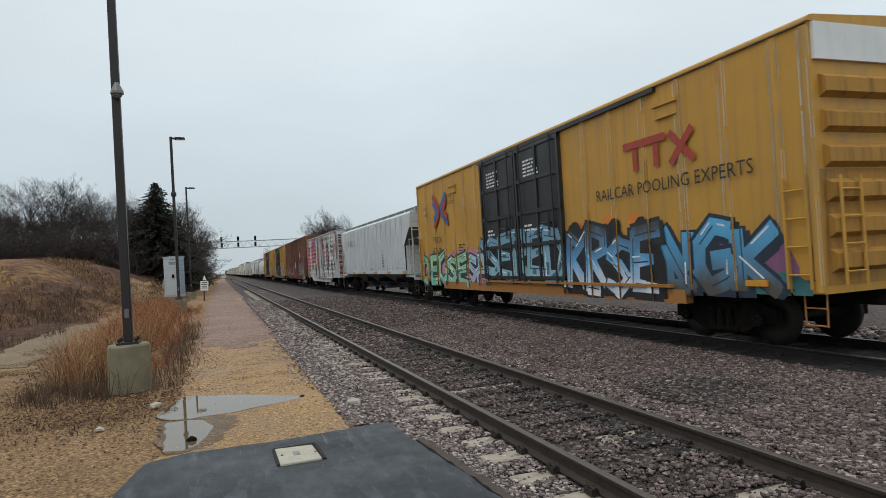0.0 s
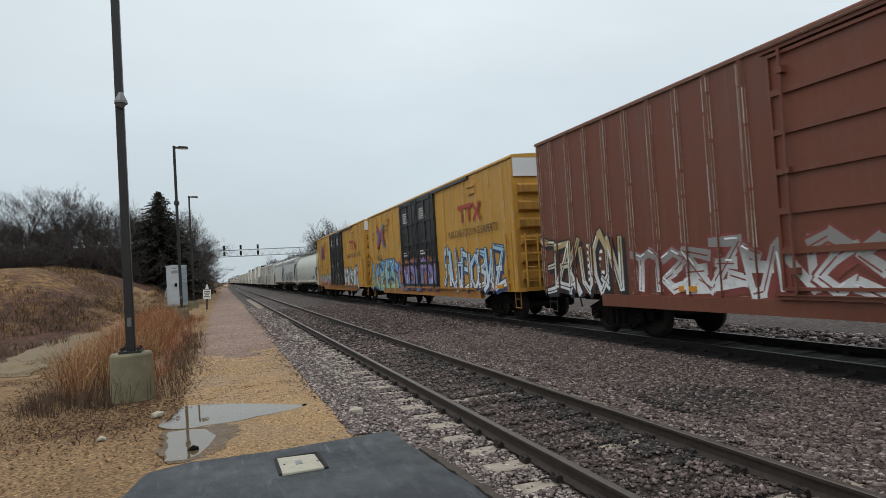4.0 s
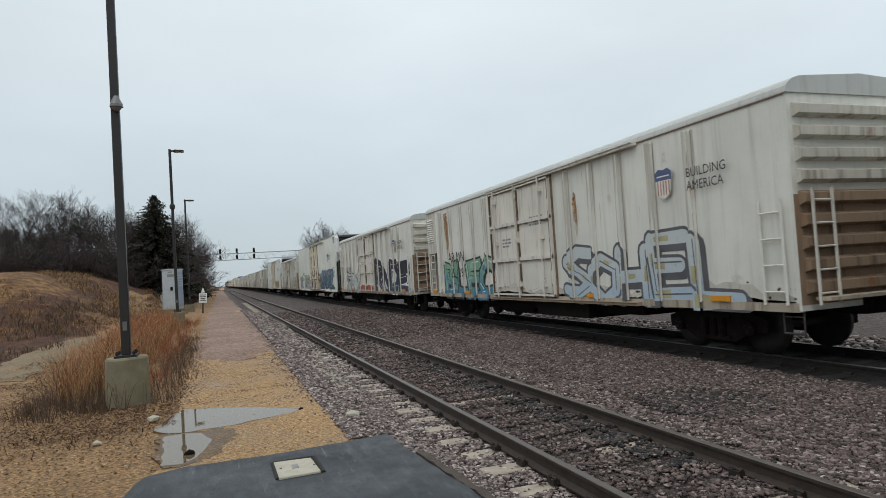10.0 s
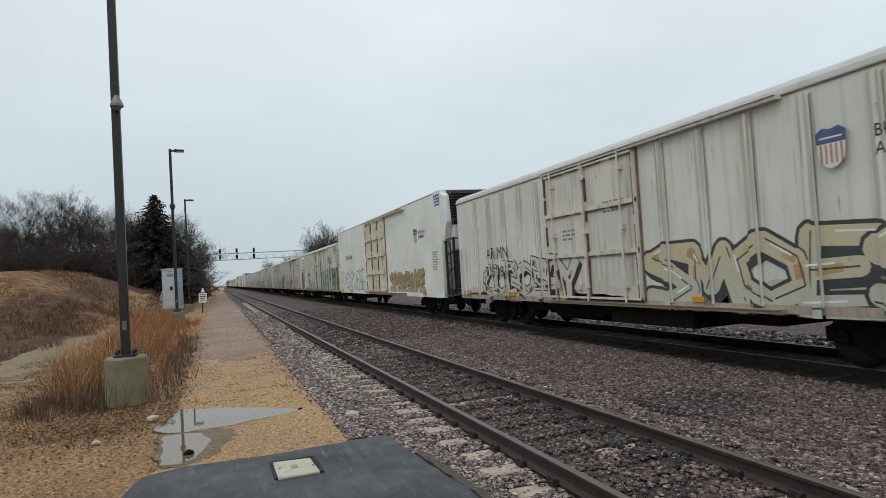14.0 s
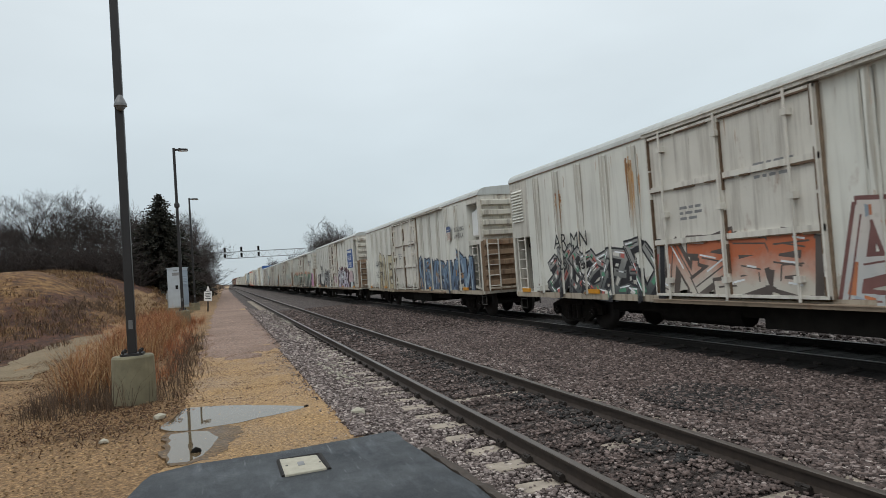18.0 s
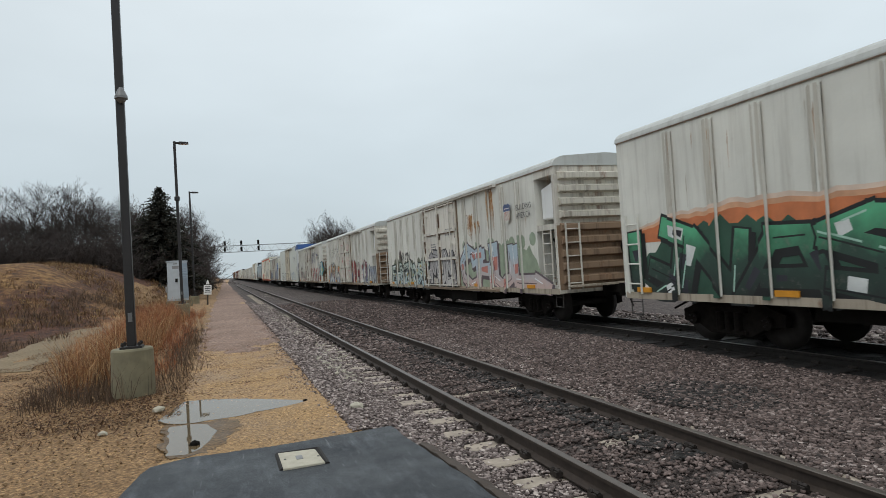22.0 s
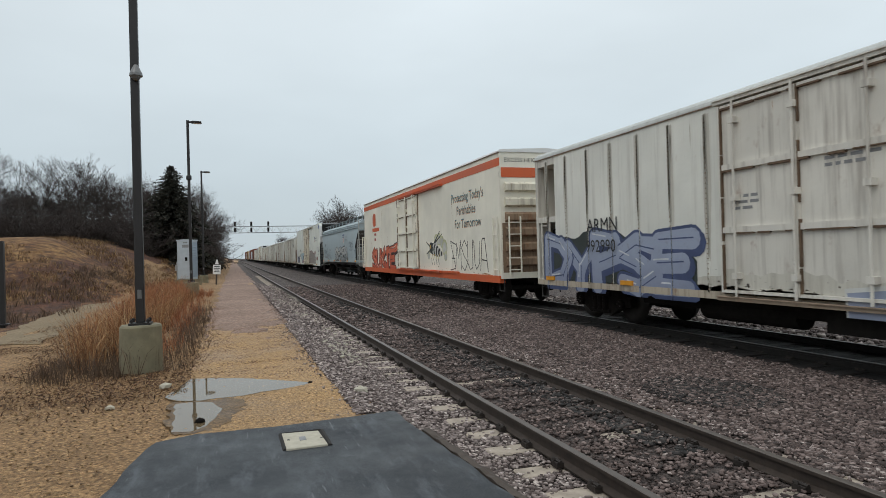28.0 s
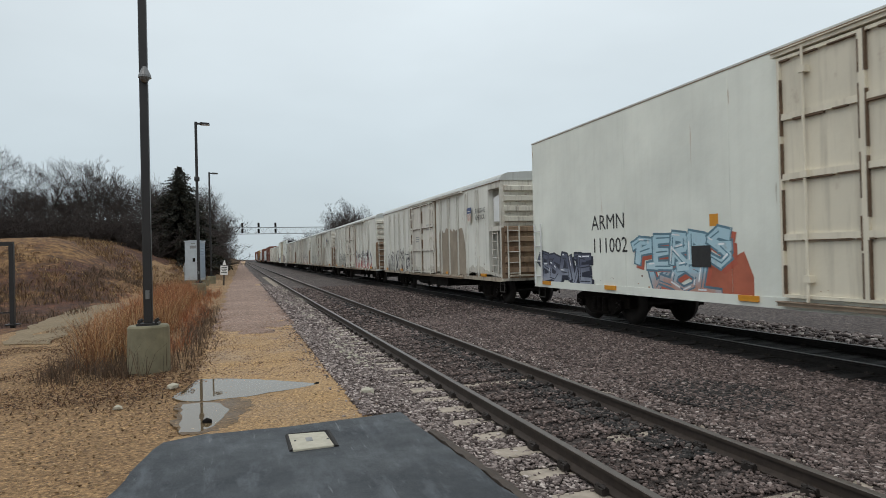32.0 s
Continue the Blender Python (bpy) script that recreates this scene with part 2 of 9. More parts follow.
WOODPOST = plain("post_dark_wood", (0.06, 0.045, 0.035), 0.8, 0, 0.3, 9)
STEELGALV = plain("galvanised_steel", (0.36, 0.38, 0.39), 0.5, 0.6, 0.15, 4)
LAMPGREY = plain("camera_housing_grey", (0.15, 0.15, 0.15), 0.4, 0.2, 0.1, 8)
PLATE = plain("cover_plate_concrete", (0.42, 0.39, 0.31), 0.75, 0, 0.15, 14, 0.3)
BARK = plain("bark", (0.036, 0.030, 0.026), 0.9, 0, 0.4, 9, 0.6, 0.02)
TWIG = plain("twigs", (0.040, 0.030, 0.026), 0.9, 0, 0.35, 2, 0)
NEEDLE = islands_mat("conifer_needles", [(0.0, (0.012, 0.014, 0.009)), (0.5, (0.024, 0.025, 0.016)), (1.0, (0.050, 0.042, 0.026))])
STONE = islands_mat("ballast_stones", [(0.0, (0.030, 0.021, 0.018)), (0.4, (0.092, 0.065, 0.057)), (0.75, (0.172, 0.126, 0.112)), (0.95, (0.27, 0.205, 0.185)), (1.0, (0.40, 0.33, 0.30))])
PALESTONE = islands_mat("fresh_ballast_stones", [(0.0, (0.035, 0.022, 0.019)), (0.45, (0.175, 0.137, 0.125)), (0.82, (0.335, 0.275, 0.253)), (1.0, (0.62, 0.54, 0.49))])
DARKSTONE = islands_mat("fouled_ballast_stones", [(0.0, (0.010, 0.009, 0.008)), (0.7, (0.035, 0.030, 0.028)), (1.0, (0.10, 0.088, 0.08))])
STRAW = islands_mat("dry_grass_blades", [(0.0, (0.085, 0.032, 0.014)), (0.4, (0.26, 0.105, 0.038)), (0.7, (0.42, 0.215, 0.085)), (1.0, (0.66, 0.48, 0.26))])
REDSTRAW = islands_mat("red_grass_blades", [(0.0, (0.14, 0.045, 0.022)), (0.5, (0.34, 0.115, 0.045)), (1.0, (0.50, 0.23, 0.10))])
WEED = islands_mat("dead_weed_stalks", [(0.0, (0.05, 0.032, 0.021)), (1.0, (0.17, 0.105, 0.062))])
LITTER = islands_mat("leaf_litter", [(0.0, (0.030, 0.013, 0.006)), (0.45, (0.095, 0.043, 0.018)), (0.8, (0.21, 0.11, 0.05)), (1.0, (0.38, 0.25, 0.13))])
HILLTUFT = islands_mat("hill_grass_tufts", [(0.0, (0.055, 0.024, 0.011)), (0.45, (0.140, 0.070, 0.028)), (0.8, (0.25, 0.150, 0.062)), (1.0, (0.42, 0.29, 0.135))])
BALLAST = ground_mat("ballast_bed", [(0.34, (0.006, 0.004, 0.003)), (0.47, (0.052, 0.039, 0.035)), (0.58, (0.145, 0.114, 0.103)), (0.72, (0.31, 0.258, 0.238))], 0.35, 11, 0.9, 1.0, 0.05)
PINKGRAVEL = ground_mat("stony_path", [(0.32, (0.085, 0.048, 0.033)), (0.48, (0.24, 0.155, 0.116)), (0.7, (0.44, 0.33, 0.27))], 0.35, 16, 0.85, 0.5, 0.02, 0.0, 24.0)
GRAVEL = ground_mat("limestone_path", [(0.32, (0.12, 0.060, 0.020)), (0.46, (0.325, 0.192, 0.076)), (0.58, (0.465, 0.298, 0.132)), (0.72, (0.70, 0.53, 0.31))], 0.7, 30, 0.8, 0.8, 0.02, 0.3, 46.0)


def bank_soil():
    """Matted winter grass: straw, rust-brown and nearly bare dark patches."""
    m, n, l, b = shader("grass_and_soil")
    co = coords(n, l, False)
    f = noise_of(n, l, co, 2.2, 10, 0.8)
    straw = ramp_of(n, l, f, [(0.36, (0.030, 0.013, 0.005)), (0.47, (0.115, 0.055, 0.019)), (0.57, (0.24, 0.130, 0.045)), (0.70, (0.42, 0.27, 0.11))])
    rust = ramp_of(n, l, f, [(0.36, (0.010, 0.004, 0.003)), (0.49, (0.060, 0.022, 0.011)), (0.70, (0.17, 0.066, 0.030))])
    where = range_of(n, l, noise_of(n, l, co, 0.22, 6, 0.7, (1.0, 0.5, 2.6)), 0.44, 0.56)
    l.new(mix_of(n, l, where, straw, rust), b.inputs["Base Color"])
    b.inputs["Roughness"].default_value = 0.95
    bump_of(n, l, b, f, 0.9, 0.08)
    return m


SOIL = bank_soil()
VERGE = ground_mat("verge_gravel_and_leaves", [(0.33, (0.060, 0.029, 0.012)), (0.46, (0.215, 0.124, 0.054)), (0.58, (0.35, 0.22, 0.102)), (0.72, (0.60, 0.45, 0.27))], 0.5, 22, 0.9, 0.7, 0.02, 0.0, 34.0)


def wet_asphalt():
    """Dark fine asphalt, damp, with chalky scuffs dragged across it and pale grit."""
    m, n, l, b = shader("wet_asphalt")
    co = coords(n, l, False)
    f, g = noise_of(n, l, co, 60, 8, 0.75), noise_of(n, l, co, 0.9, 6, 0.65)
    c = ramp_of(n, l, f, [(0.3, (0.008, 0.011, 0.014)), (0.52, (0.016, 0.020, 0.025)), (0.66, (0.042, 0.049, 0.058)), (0.78, (0.19, 0.20, 0.21))])
    chalk = noise_of(n, l, co, 1.0, 7, 0.72, (5.5, 1.5, 1.0))
    c = mix_of(n, l, range_of(n, l, chalk, 0.50, 0.66, 0.0, 0.55), c, (0.125, 0.138, 0.155))
    scuff = noise_of(n, l, co, 1.0, 3, 0.5, (22.0, 2.2, 1.0))
    c = mix_of(n, l, range_of(n, l, scuff, 0.66, 0.74, 0.0, 0.6), c, (0.25, 0.26, 0.27))
    grit = noise_of(n, l, co, 95, 3, 0.6)
    c = mix_of(n, l, range_of(n, l, grit, 0.68, 0.74, 0.0, 0.6), c, (0.26, 0.265, 0.27))
    c = mix_of(n, l, range_of(n, l, g, 0.36, 0.64, 0.62, 0.0), c, (0.009, 0.012, 0.016))
    l.new(c, b.inputs["Base Color"])
    l.new(range_of(n, l, g, 0.35, 0.65, 0.36, 0.72), b.inputs["Roughness"])
    bump_of(n, l, b, f, 0.5, 0.006)
    return m


ASPHALT = wet_asphalt()
# near-black ballast tone that paints the shade under the train
SHADEBED = ground_mat("oily_ballast", [(0.34, (0.003, 0.0026, 0.0022)), (0.5, (0.010, 0.0085, 0.0075)), (0.72, (0.030, 0.025, 0.022))], 0.4, 11, 0.85, 1.0, 0.05)
FOOT = ground_mat("worn_footpath", [(0.3, (0.12, 0.084, 0.044)), (0.5, (0.22, 0.162, 0.092)), (0.7, (0.32, 0.25, 0.155))], 0.6, 14, 0.9, 0.3, 0.01)


def water():
    m, n, l, b = shader("puddle_water")
    co = coords(n, l, False)
    b.inputs["Base Color"].default_value = (0.13, 0.095, 0.055, 1)
    b.inputs["Roughness"].default_value, b.inputs["IOR"].default_value = 0.02, 1.33
    b.inputs["Specular IOR Level"].default_value = 0.9
    bump_of(n, l, b, noise_of(n, l, co, 6, 2), 0.02, 0.01)
    return m


WATER = water()
FILM = ground_mat("wet_film_on_gravel", [(0.3, (0.045, 0.025, 0.010)), (0.5, (0.14, 0.085, 0.036)), (0.7, (0.25, 0.165, 0.080))], 2.2, 26, 0.72, 0.3, 0.010, 0.22, 40.0)


# ---- mesh helpers ----
def box(bm, x0, x1, y0, y1, z0, z1, mi=0):
    v = [bm.verts.new((x, y, z)) for z in (z0, z1) for y in (y0, y1) for x in (x0, x1)]
    for f in ((0, 2, 3, 1), (4, 5, 7, 6), (0, 1, 5, 4), (2, 6, 7, 3), (0, 4, 6, 2), (1, 3, 7, 5)):
        bm.faces.new([v[i] for i in f]).material_index = mi


def prism(bm, pts, axis, a, b, mi=0):
    """A closed outline of (u, v) pushed from a to b along an axis: x takes (y, z), y takes (x, z), z takes (x, y)."""
    def at(u, v, w):
        return {"x": (w, u, v), "y": (u, w, v), "z": (u, v, w)}[axis]
    lo, hi = [bm.verts.new(at(u, v, a)) for u, v in pts], [bm.verts.new(at(u, v, b)) for u, v in pts]
    fs = [bm.faces.new(lo), bm.faces.new(hi)]
    n = len(pts)
    for i in range(n):
        fs.append(bm.faces.new((lo[i], lo[(i + 1) % n], hi[(i + 1) % n], hi[i])))
    for f in fs:
        f.material_index = mi
    bmesh.ops.recalc_face_normals(bm, faces=fs)


def rod(bm, p, q, r, r2=None, sides=8, mi=0, cap=True):
    p, q = Vector(p), Vector(q)
    d = (q - p).normalized()
    u = d.orthogonal().normalized()
    w = d.cross(u)
    ring = []
    for c, rad in ((p, r), (q, r if r2 is None else r2)):
        ring.append([bm.verts.new(c + rad * (math.cos(2 * math.pi * i / sides) * u + math.sin(2 * math.pi * i / sides) * w)) for i in range(sides)])
    for i in range(sides):
        j = (i + 1) % sides
        bm.faces.new((ring[0][i], ring[0][j], ring[1][j], ring[1][i])).material_index = mi
    if cap:
        bm.faces.new(ring[0][::-1]).material_index = mi
        bm.faces.new(ring[1]).material_index = mi


def lathe(bm, prof, axis="x", sides=24, centre=(0, 0, 0)):
    """Turns a profile of (place along the axis, radius)."""
    rings = []
    for a, r in prof:
        ring = []
        for i in range(sides):
            c, s = r * math.cos(2 * math.pi * i / sides), r * math.sin(2 * math.pi * i / sides)
            co = {"x": (a, c, s), "y": (c, a, s), "z": (c, s, a)}[axis]
            ring.append(bm.verts.new(Vector(co) + Vector(centre)))
        rings.append(ring)
    fs = [bm.faces.new(rings[0]), bm.faces.new(rings[-1])]
    for A, B in zip(rings, rings[1:]):
        for i in range(sides):
            fs.append(bm.faces.new((A[i], A[(i + 1) % sides], B[(i + 1) % sides], B[i])))
    bmesh.ops.recalc_face_normals(bm, faces=fs)


def bevel(bm, w, seg=1):
    bmesh.ops.bevel(bm, geom=list(bm.edges), offset=w, segments=seg, affect="EDGES", profile=0.6)


def mesh_of(name, bm, mats, smooth=False):
    me = bpy.data.meshes.new(name)
    bm.to_mesh(me)
    bm.free()
    for m in mats if isinstance(mats, (list, tuple)) else [mats]:
        me.materials.append(m)
    if smooth:
        me.shade_smooth()
    return me


def part(name, bm, mats, parent, label="", smooth=False):
    """One mesh object under a thing or a part, from a bmesh or a ready mesh."""
    me = bm if isinstance(bm, bpy.types.Mesh) else mesh_of(name, bm, mats, smooth)
    ob = new(name, me)
    ob.parent = parent
    if label:
        ob["label"] = label
    return ob


def thing(name, label, category, group="", kind=""):
    return tagged(new(name), label, category, group, kind)


def solid(name, bm, mats, label, category, group="", kind="", smooth=False):
    return tagged(new(name, mesh_of(name, bm, mats, smooth)), label, category, group, kind)


def raw_mesh(name, verts, faces, mat):
    me = bpy.data.meshes.new(name)
    me.from_pydata(verts, [], faces)
    me.materials.append(mat)
    me.update()
    return me


# ---- ground ----
NEAR, FAR = 3.66, 9.854          # centre lines of the two tracks
GAUGE = 0.7535                   # from a centre line to a rail's head


def smooth(a, b, v):
    t = min(1.0, max(0.0, (v - a) / (b - a)))
    return t * t * (3 - 2 * t)


def height(x, y):
    """The lie of the land: a flat strip by the tracks, a grassy bank beyond the footpath, rails' heads at zero."""
    if x > 14.5:
        return -0.55 + 0.5 * smooth(30, 80, x)
    if x > 1.2:
        return -0.42
    bank = 3.4 * smooth(-3.4, -11.0, x) * smooth(27.0, 43.0, y + 0.35 * (x + 8))
    bank += 1.2 * smooth(-2.6, -5.5, x) * smooth(40, 60, y) * smooth(-11.0, -4.5, x)
    roll = 0.10 * noise.noise((x * 0.35, y * 0.25, 0.3)) * smooth(-2.5, -5.0, x)
    return bank + roll - 0.20 * smooth(-4.5, -6.5, x) * smooth(31, 24, y) + 0.03


def build_ground():
    xs = [-600, -300, -150, -90, -60, -45] + [-36 + 1.5 * i for i in range(14)] + [-15 + 0.5 * i for i in range(33)] + [1.3, 1.5, 2, 4, 8, 12, 14.4, 14.7, 16, 20, 30, 50, 80, 150, 300, 600]
    ys = [-900, -300, -60, -30, -10] + [i for i in range(0, 80)] + [80 + 4 * i for i in range(20)] + [165, 200, 260, 350, 500, 800, 1300]
    vs = [(x, y, height(x, y)) for y in ys for x in xs]
    w = len(xs)
    fs = [(j * w + i, j * w + i + 1, (j + 1) * w + i + 1, (j + 1) * w + i) for j in range(len(ys) - 1) for i in range(w - 1)]
    me = raw_mesh("ground", vs, fs, SOIL)
    me.shade_smooth()
    tagged(new("ground", me), "rough brown winter grass and soil rising to a bank", "ground", kind="structure")


build_ground()


def sheet(name, outline, z, thick, mat, label, category, kind="structure", edge=0.0):
    bm = bmesh.new()
    prism(bm, outline, "z", z - thick, z)
    if edge:
        bevel(bm, edge)
    return solid(name, bm, mat, label, category, kind=kind)


def wavy(pts, amount, seed, step=0.25):
    """Roughens a closed outline."""
    rnd, out = random.Random(seed), []
    for (x0, y0), (x1, y1) in zip(pts, pts[1:] + pts[:1]):
        n = max(1, int(math.hypot(x1 - x0, y1 - y0) / step))
        for i in range(min(n, 60)):
            t = i / min(n, 60)
            out.append((x0 + (x1 - x0) * t + rnd.uniform(-amount, amount), y0 + (y1 - y0) * t + rnd.uniform(-amount, amount)))
    return out


def strip(name, edges, z, mat, label, category, seed, wob, lift=0.0):
    """A long laid strip between two edges x(y), finer near the camera, a little crowned."""
    rnd, vs, fs = random.Random(seed), [], []
    ys = [-8 + 0.4 * i for i in range(110)] + [36 + 2 * i for i in range(30)] + [96 + 12 * i for i in range(45)]
    cols = 7
    for y in ys:
        a, b = edges(y)
        a, b = a + rnd.uniform(-wob, wob), b + rnd.uniform(-wob, wob)
        for c in range(cols):
            t = c / (cols - 1)
            x = a + (b - a) * t
            edge = 0 if 0 < c < cols - 1 else -0.012
            vs.append((x, y, z(x, y) + edge + 0.009 * noise.noise((x * 2, y * 2, 1))))
    for j in range(len(ys) - 1):
        for c in range(cols - 1):
            k = j * cols + c
            fs.append((k, k + 1, k + 1 + cols, k + cols))
    me = raw_mesh(name, vs, fs, mat)
    me.shade_smooth()
    return tagged(new(name, me), label, category, kind="structure")


strip("verge", lambda y: (-5.6 - 0.6 * math.sin(y * 0.15), 0.2), lambda x, y: 0.042 + max(0, height(x, y) - 0.03), VERGE, "tan gravelly verge strewn with dead leaves", "verge", 3, 0.25)
strip("stony_path", lambda y: (-0.70 + 0.004 * max(0, y - 12), 1.50) if y > 10.5 else (0.2, 0.9), lambda x, y: 0.037 + 0.042 * smooth(6, 22, y) + 0.020 * noise.noise((x * 2.2, y * 0.9, 2)) - 0.012 * abs(x - 0.4), PINKGRAVEL, "pinkish stony path running on beside the track", "path", 6, 0.12)
strip("gravel_path", lambda y: (-0.62 + 0.012 * max(0, y - 12), 1.50 - 0.002 * y), lambda x, y: 0.062, GRAVEL, "damp orange-brown crushed limestone path beside the track", "path", 4, 0.07)


def ballast_top(x):
    """Ballast: a shoulder by the path, level with the ties, a low crown between the tracks."""
    return np.interp(x, [1.15, 1.45, 1.95, 2.3, 2.9, 3.1, 4.9, 5.6, 7.6, 8.4, 11.4, 12.6, 14.6, 24.0], [0.055, 0.075, -0.07, -0.180, -0.176, -0.152, -0.158, -0.12, -0.13, -0.16, -0.16, -0.2, -0.28, -0.34])


def build_ballast():
    xs = [1.15, 1.45, 1.7, 1.95, 2.3, 2.5, 3.2, 4, 4.9, 5.6, 6.6, 7.6, 8.4, 9.2, 10.4, 11.4, 12.6, 14.6, 18, 24]
    ys = [-620, -400, -200, -100, -50] + [-20 + 0.6 * i for i in range(160)] + [76 + 3 * i for i in range(40)] + [200, 300, 450, 700, 1200]
    vs = [(x, y, float(ballast_top(x)) + 0.02 * noise.noise((x * 1.3, y * 1.3, 4)) - 0.02) for y in ys for x in xs]
    w = len(xs)
    fs = [(j * w + i, j * w + i + 1, (j + 1) * w + i + 1, (j + 1) * w + i) for j in range(len(ys) - 1) for i in range(w - 1)]
    me = raw_mesh("ballast_bed", vs, fs, BALLAST)
    me.shade_smooth()
    tagged(new("ballast_bed", me), "grey-pink crushed stone ballast under two tracks", "ballast", kind="structure")


build_ballast()

MAT_EDGE = [(-1.6, -7.0), (-1.2, 3.4), (-0.97, 5.2), (-0.86, 6.0), (-0.74, 6.62), (-0.38, 6.78), (0.4, 6.72), (1.24, 6.8), (1.68, 6.85), (1.72, 6.0), (1.83, 4.4), (1.95, 2.0), (2.0, -7.0)]
sheet("asphalt_pad", wavy(MAT_EDGE, 0.018, 5, 0.2), 0.088, 0.2, ASPHALT, "wet dark asphalt pad at the end of the path", "asphalt")
sheet("puddle", wavy([(-0.84, 8.84), (-0.74, 9.4), (-0.58, 10.05), (-0.2, 9.92), (0.24, 9.66), (0.7, 9.26), (1.05, 8.95), (0.9, 8.84), (0.6, 8.72), (0.35, 8.62), (0.12, 8.52), (-0.12, 8.50), (-0.42, 8.46), (-0.7, 8.56)], 0.02, 8, 0.12), 0.0665, 0.02, WATER, "shallow rain puddle mirroring the pale sky", "puddle")
sheet("wet_gravel", wavy([(-0.74, 8.52), (-0.4, 8.44), (0.0, 8.44), (0.16, 8.2), (0.10, 7.85), (0.0, 7.5), (-0.10, 7.1), (-0.38, 6.88), (-0.60, 6.95), (-0.70, 7.4), (-0.73, 8.0)], 0.05, 9, 0.06), 0.0652, 0.02, FILM, "rain-soaked gravel shining beside the puddle", "gravel")
sheet("puddle", wavy([(-0.70, 8.36), (-0.45, 8.40), (-0.25, 8.25), (-0.12, 7.9), (-0.18, 7.5), (-0.28, 7.12), (-0.45, 6.98), (-0.60, 7.02), (-0.66, 7.4), (-0.66, 7.9)], 0.035, 19, 0.13), 0.0672, 0.02, WATER, "thin skin of rainwater on the gravel", "puddle")
sheet("footpath", wavy([(-4.0, 16.0), (-4.15, 18.5), (-4.35, 22.0), (-4.1, 26.0), (-4.35, 33.0), (-5.3, 33.0), (-5.9, 27.0), (-5.8, 22.0), (-5.4, 18.5), (-5.0, 16.4)], 0.10, 9, 0.5), 0.064, 0.1, FOOT, "pale worn footpath along the foot of the bank", "footpath")


def timber_edging():
    """Old dark timber along the asphalt's edge, split and crumbling."""
    rnd, bm = random.Random(77), bmesh.new()
    pts, y = [], 6.05
    while y > 0.6:
        x = 1.755 + (6.0 - y) * 0.062
        pts.append((x, y, rnd.uniform(0.0, 0.02)))
        y -= 0.11
    rings = [[bm.verts.new(v) for v in ((x, y, -0.1), (x + rnd.uniform(-0.008, 0.008), y, 0.095 - d), (x + 0.045, y, 0.10 - d * 0.6), (x + 0.09 + rnd.uniform(-0.012, 0.012), y, 0.085 - d), (x + 0.10, y, -0.1))] for x, y, d in pts]
    for A, B in zip(rings, rings[1:]):
        for i in range(4):
            bm.faces.new((A[i], A[i + 1], B[i + 1], B[i]))
    bm.faces.new(rings[0])
    bm.faces.new(rings[-1])
    bmesh.ops.recalc_face_normals(bm, faces=bm.faces)
    solid("timber_edging", bm, WOODPOST, "old split dark timber edging beside the asphalt", "edging", kind="structure")


timber_edging()


def build_cover():
    bm = bmesh.new()
    prism(bm, [(0.43, 5.84), (0.80, 5.85), (0.775, 6.33), (0.425, 6.37)], "z", 0.05, 0.108)
    bevel(bm, 0.006)
    cover = solid("cable_box_cover", bm, PLATE, "pale concrete cable box cover set in the asphalt", "manhole cover")
    bm = bmesh.new()
    box(bm, 0.57, 0.63, 6.05, 6.17, 0.106, 0.112)
    part("stamped_label", bm, INKGREY, cover)
    for x, y in ((0.46, 6.1), (0.76, 6.05)):
        bm = bmesh.new()
        box(bm, x, x + 0.02, y, y + 0.03, 0.106, 0.111)
        part("bolt_slot", bm, INK, cover)
    bm = bmesh.new()
    for (x0, y0), (x1, y1) in (((0.81, 5.84), (0.80, 6.38)), ((0.80, 6.38), (0.41, 6.39)), ((0.41, 6.39), (0.41, 5.85))):
        rod(bm, (x0 + 0.012, y0 + 0.01, 0.082), (x1 + 0.012, y1 + 0.01, 0.082), 0.026, sides=6)
    part("rim", bm, TIEDARK, cover, "dark gap round the cover")


build_cover()


# ---- tracks ----
RAIL = [(-0.075, -0.165), (0.075, -0.165), (0.075, -0.15), (0.012, -0.125), (0.010, -0.045), (0.036, -0.035), (0.037, -0.006), (0.030, 0.0), (-0.030, 0.0), (-0.037, -0.006), (-0.036, -0.035), (-0.010, -0.045), (-0.012, -0.125), (-0.075, -0.15)]


# darker copy of the rail steel: shade under the train in the colour
FARSIDE = plain("far_rail_shade_dark", (0.014, 0.011, 0.009), 0.85, 0.1, 0.4, 12)


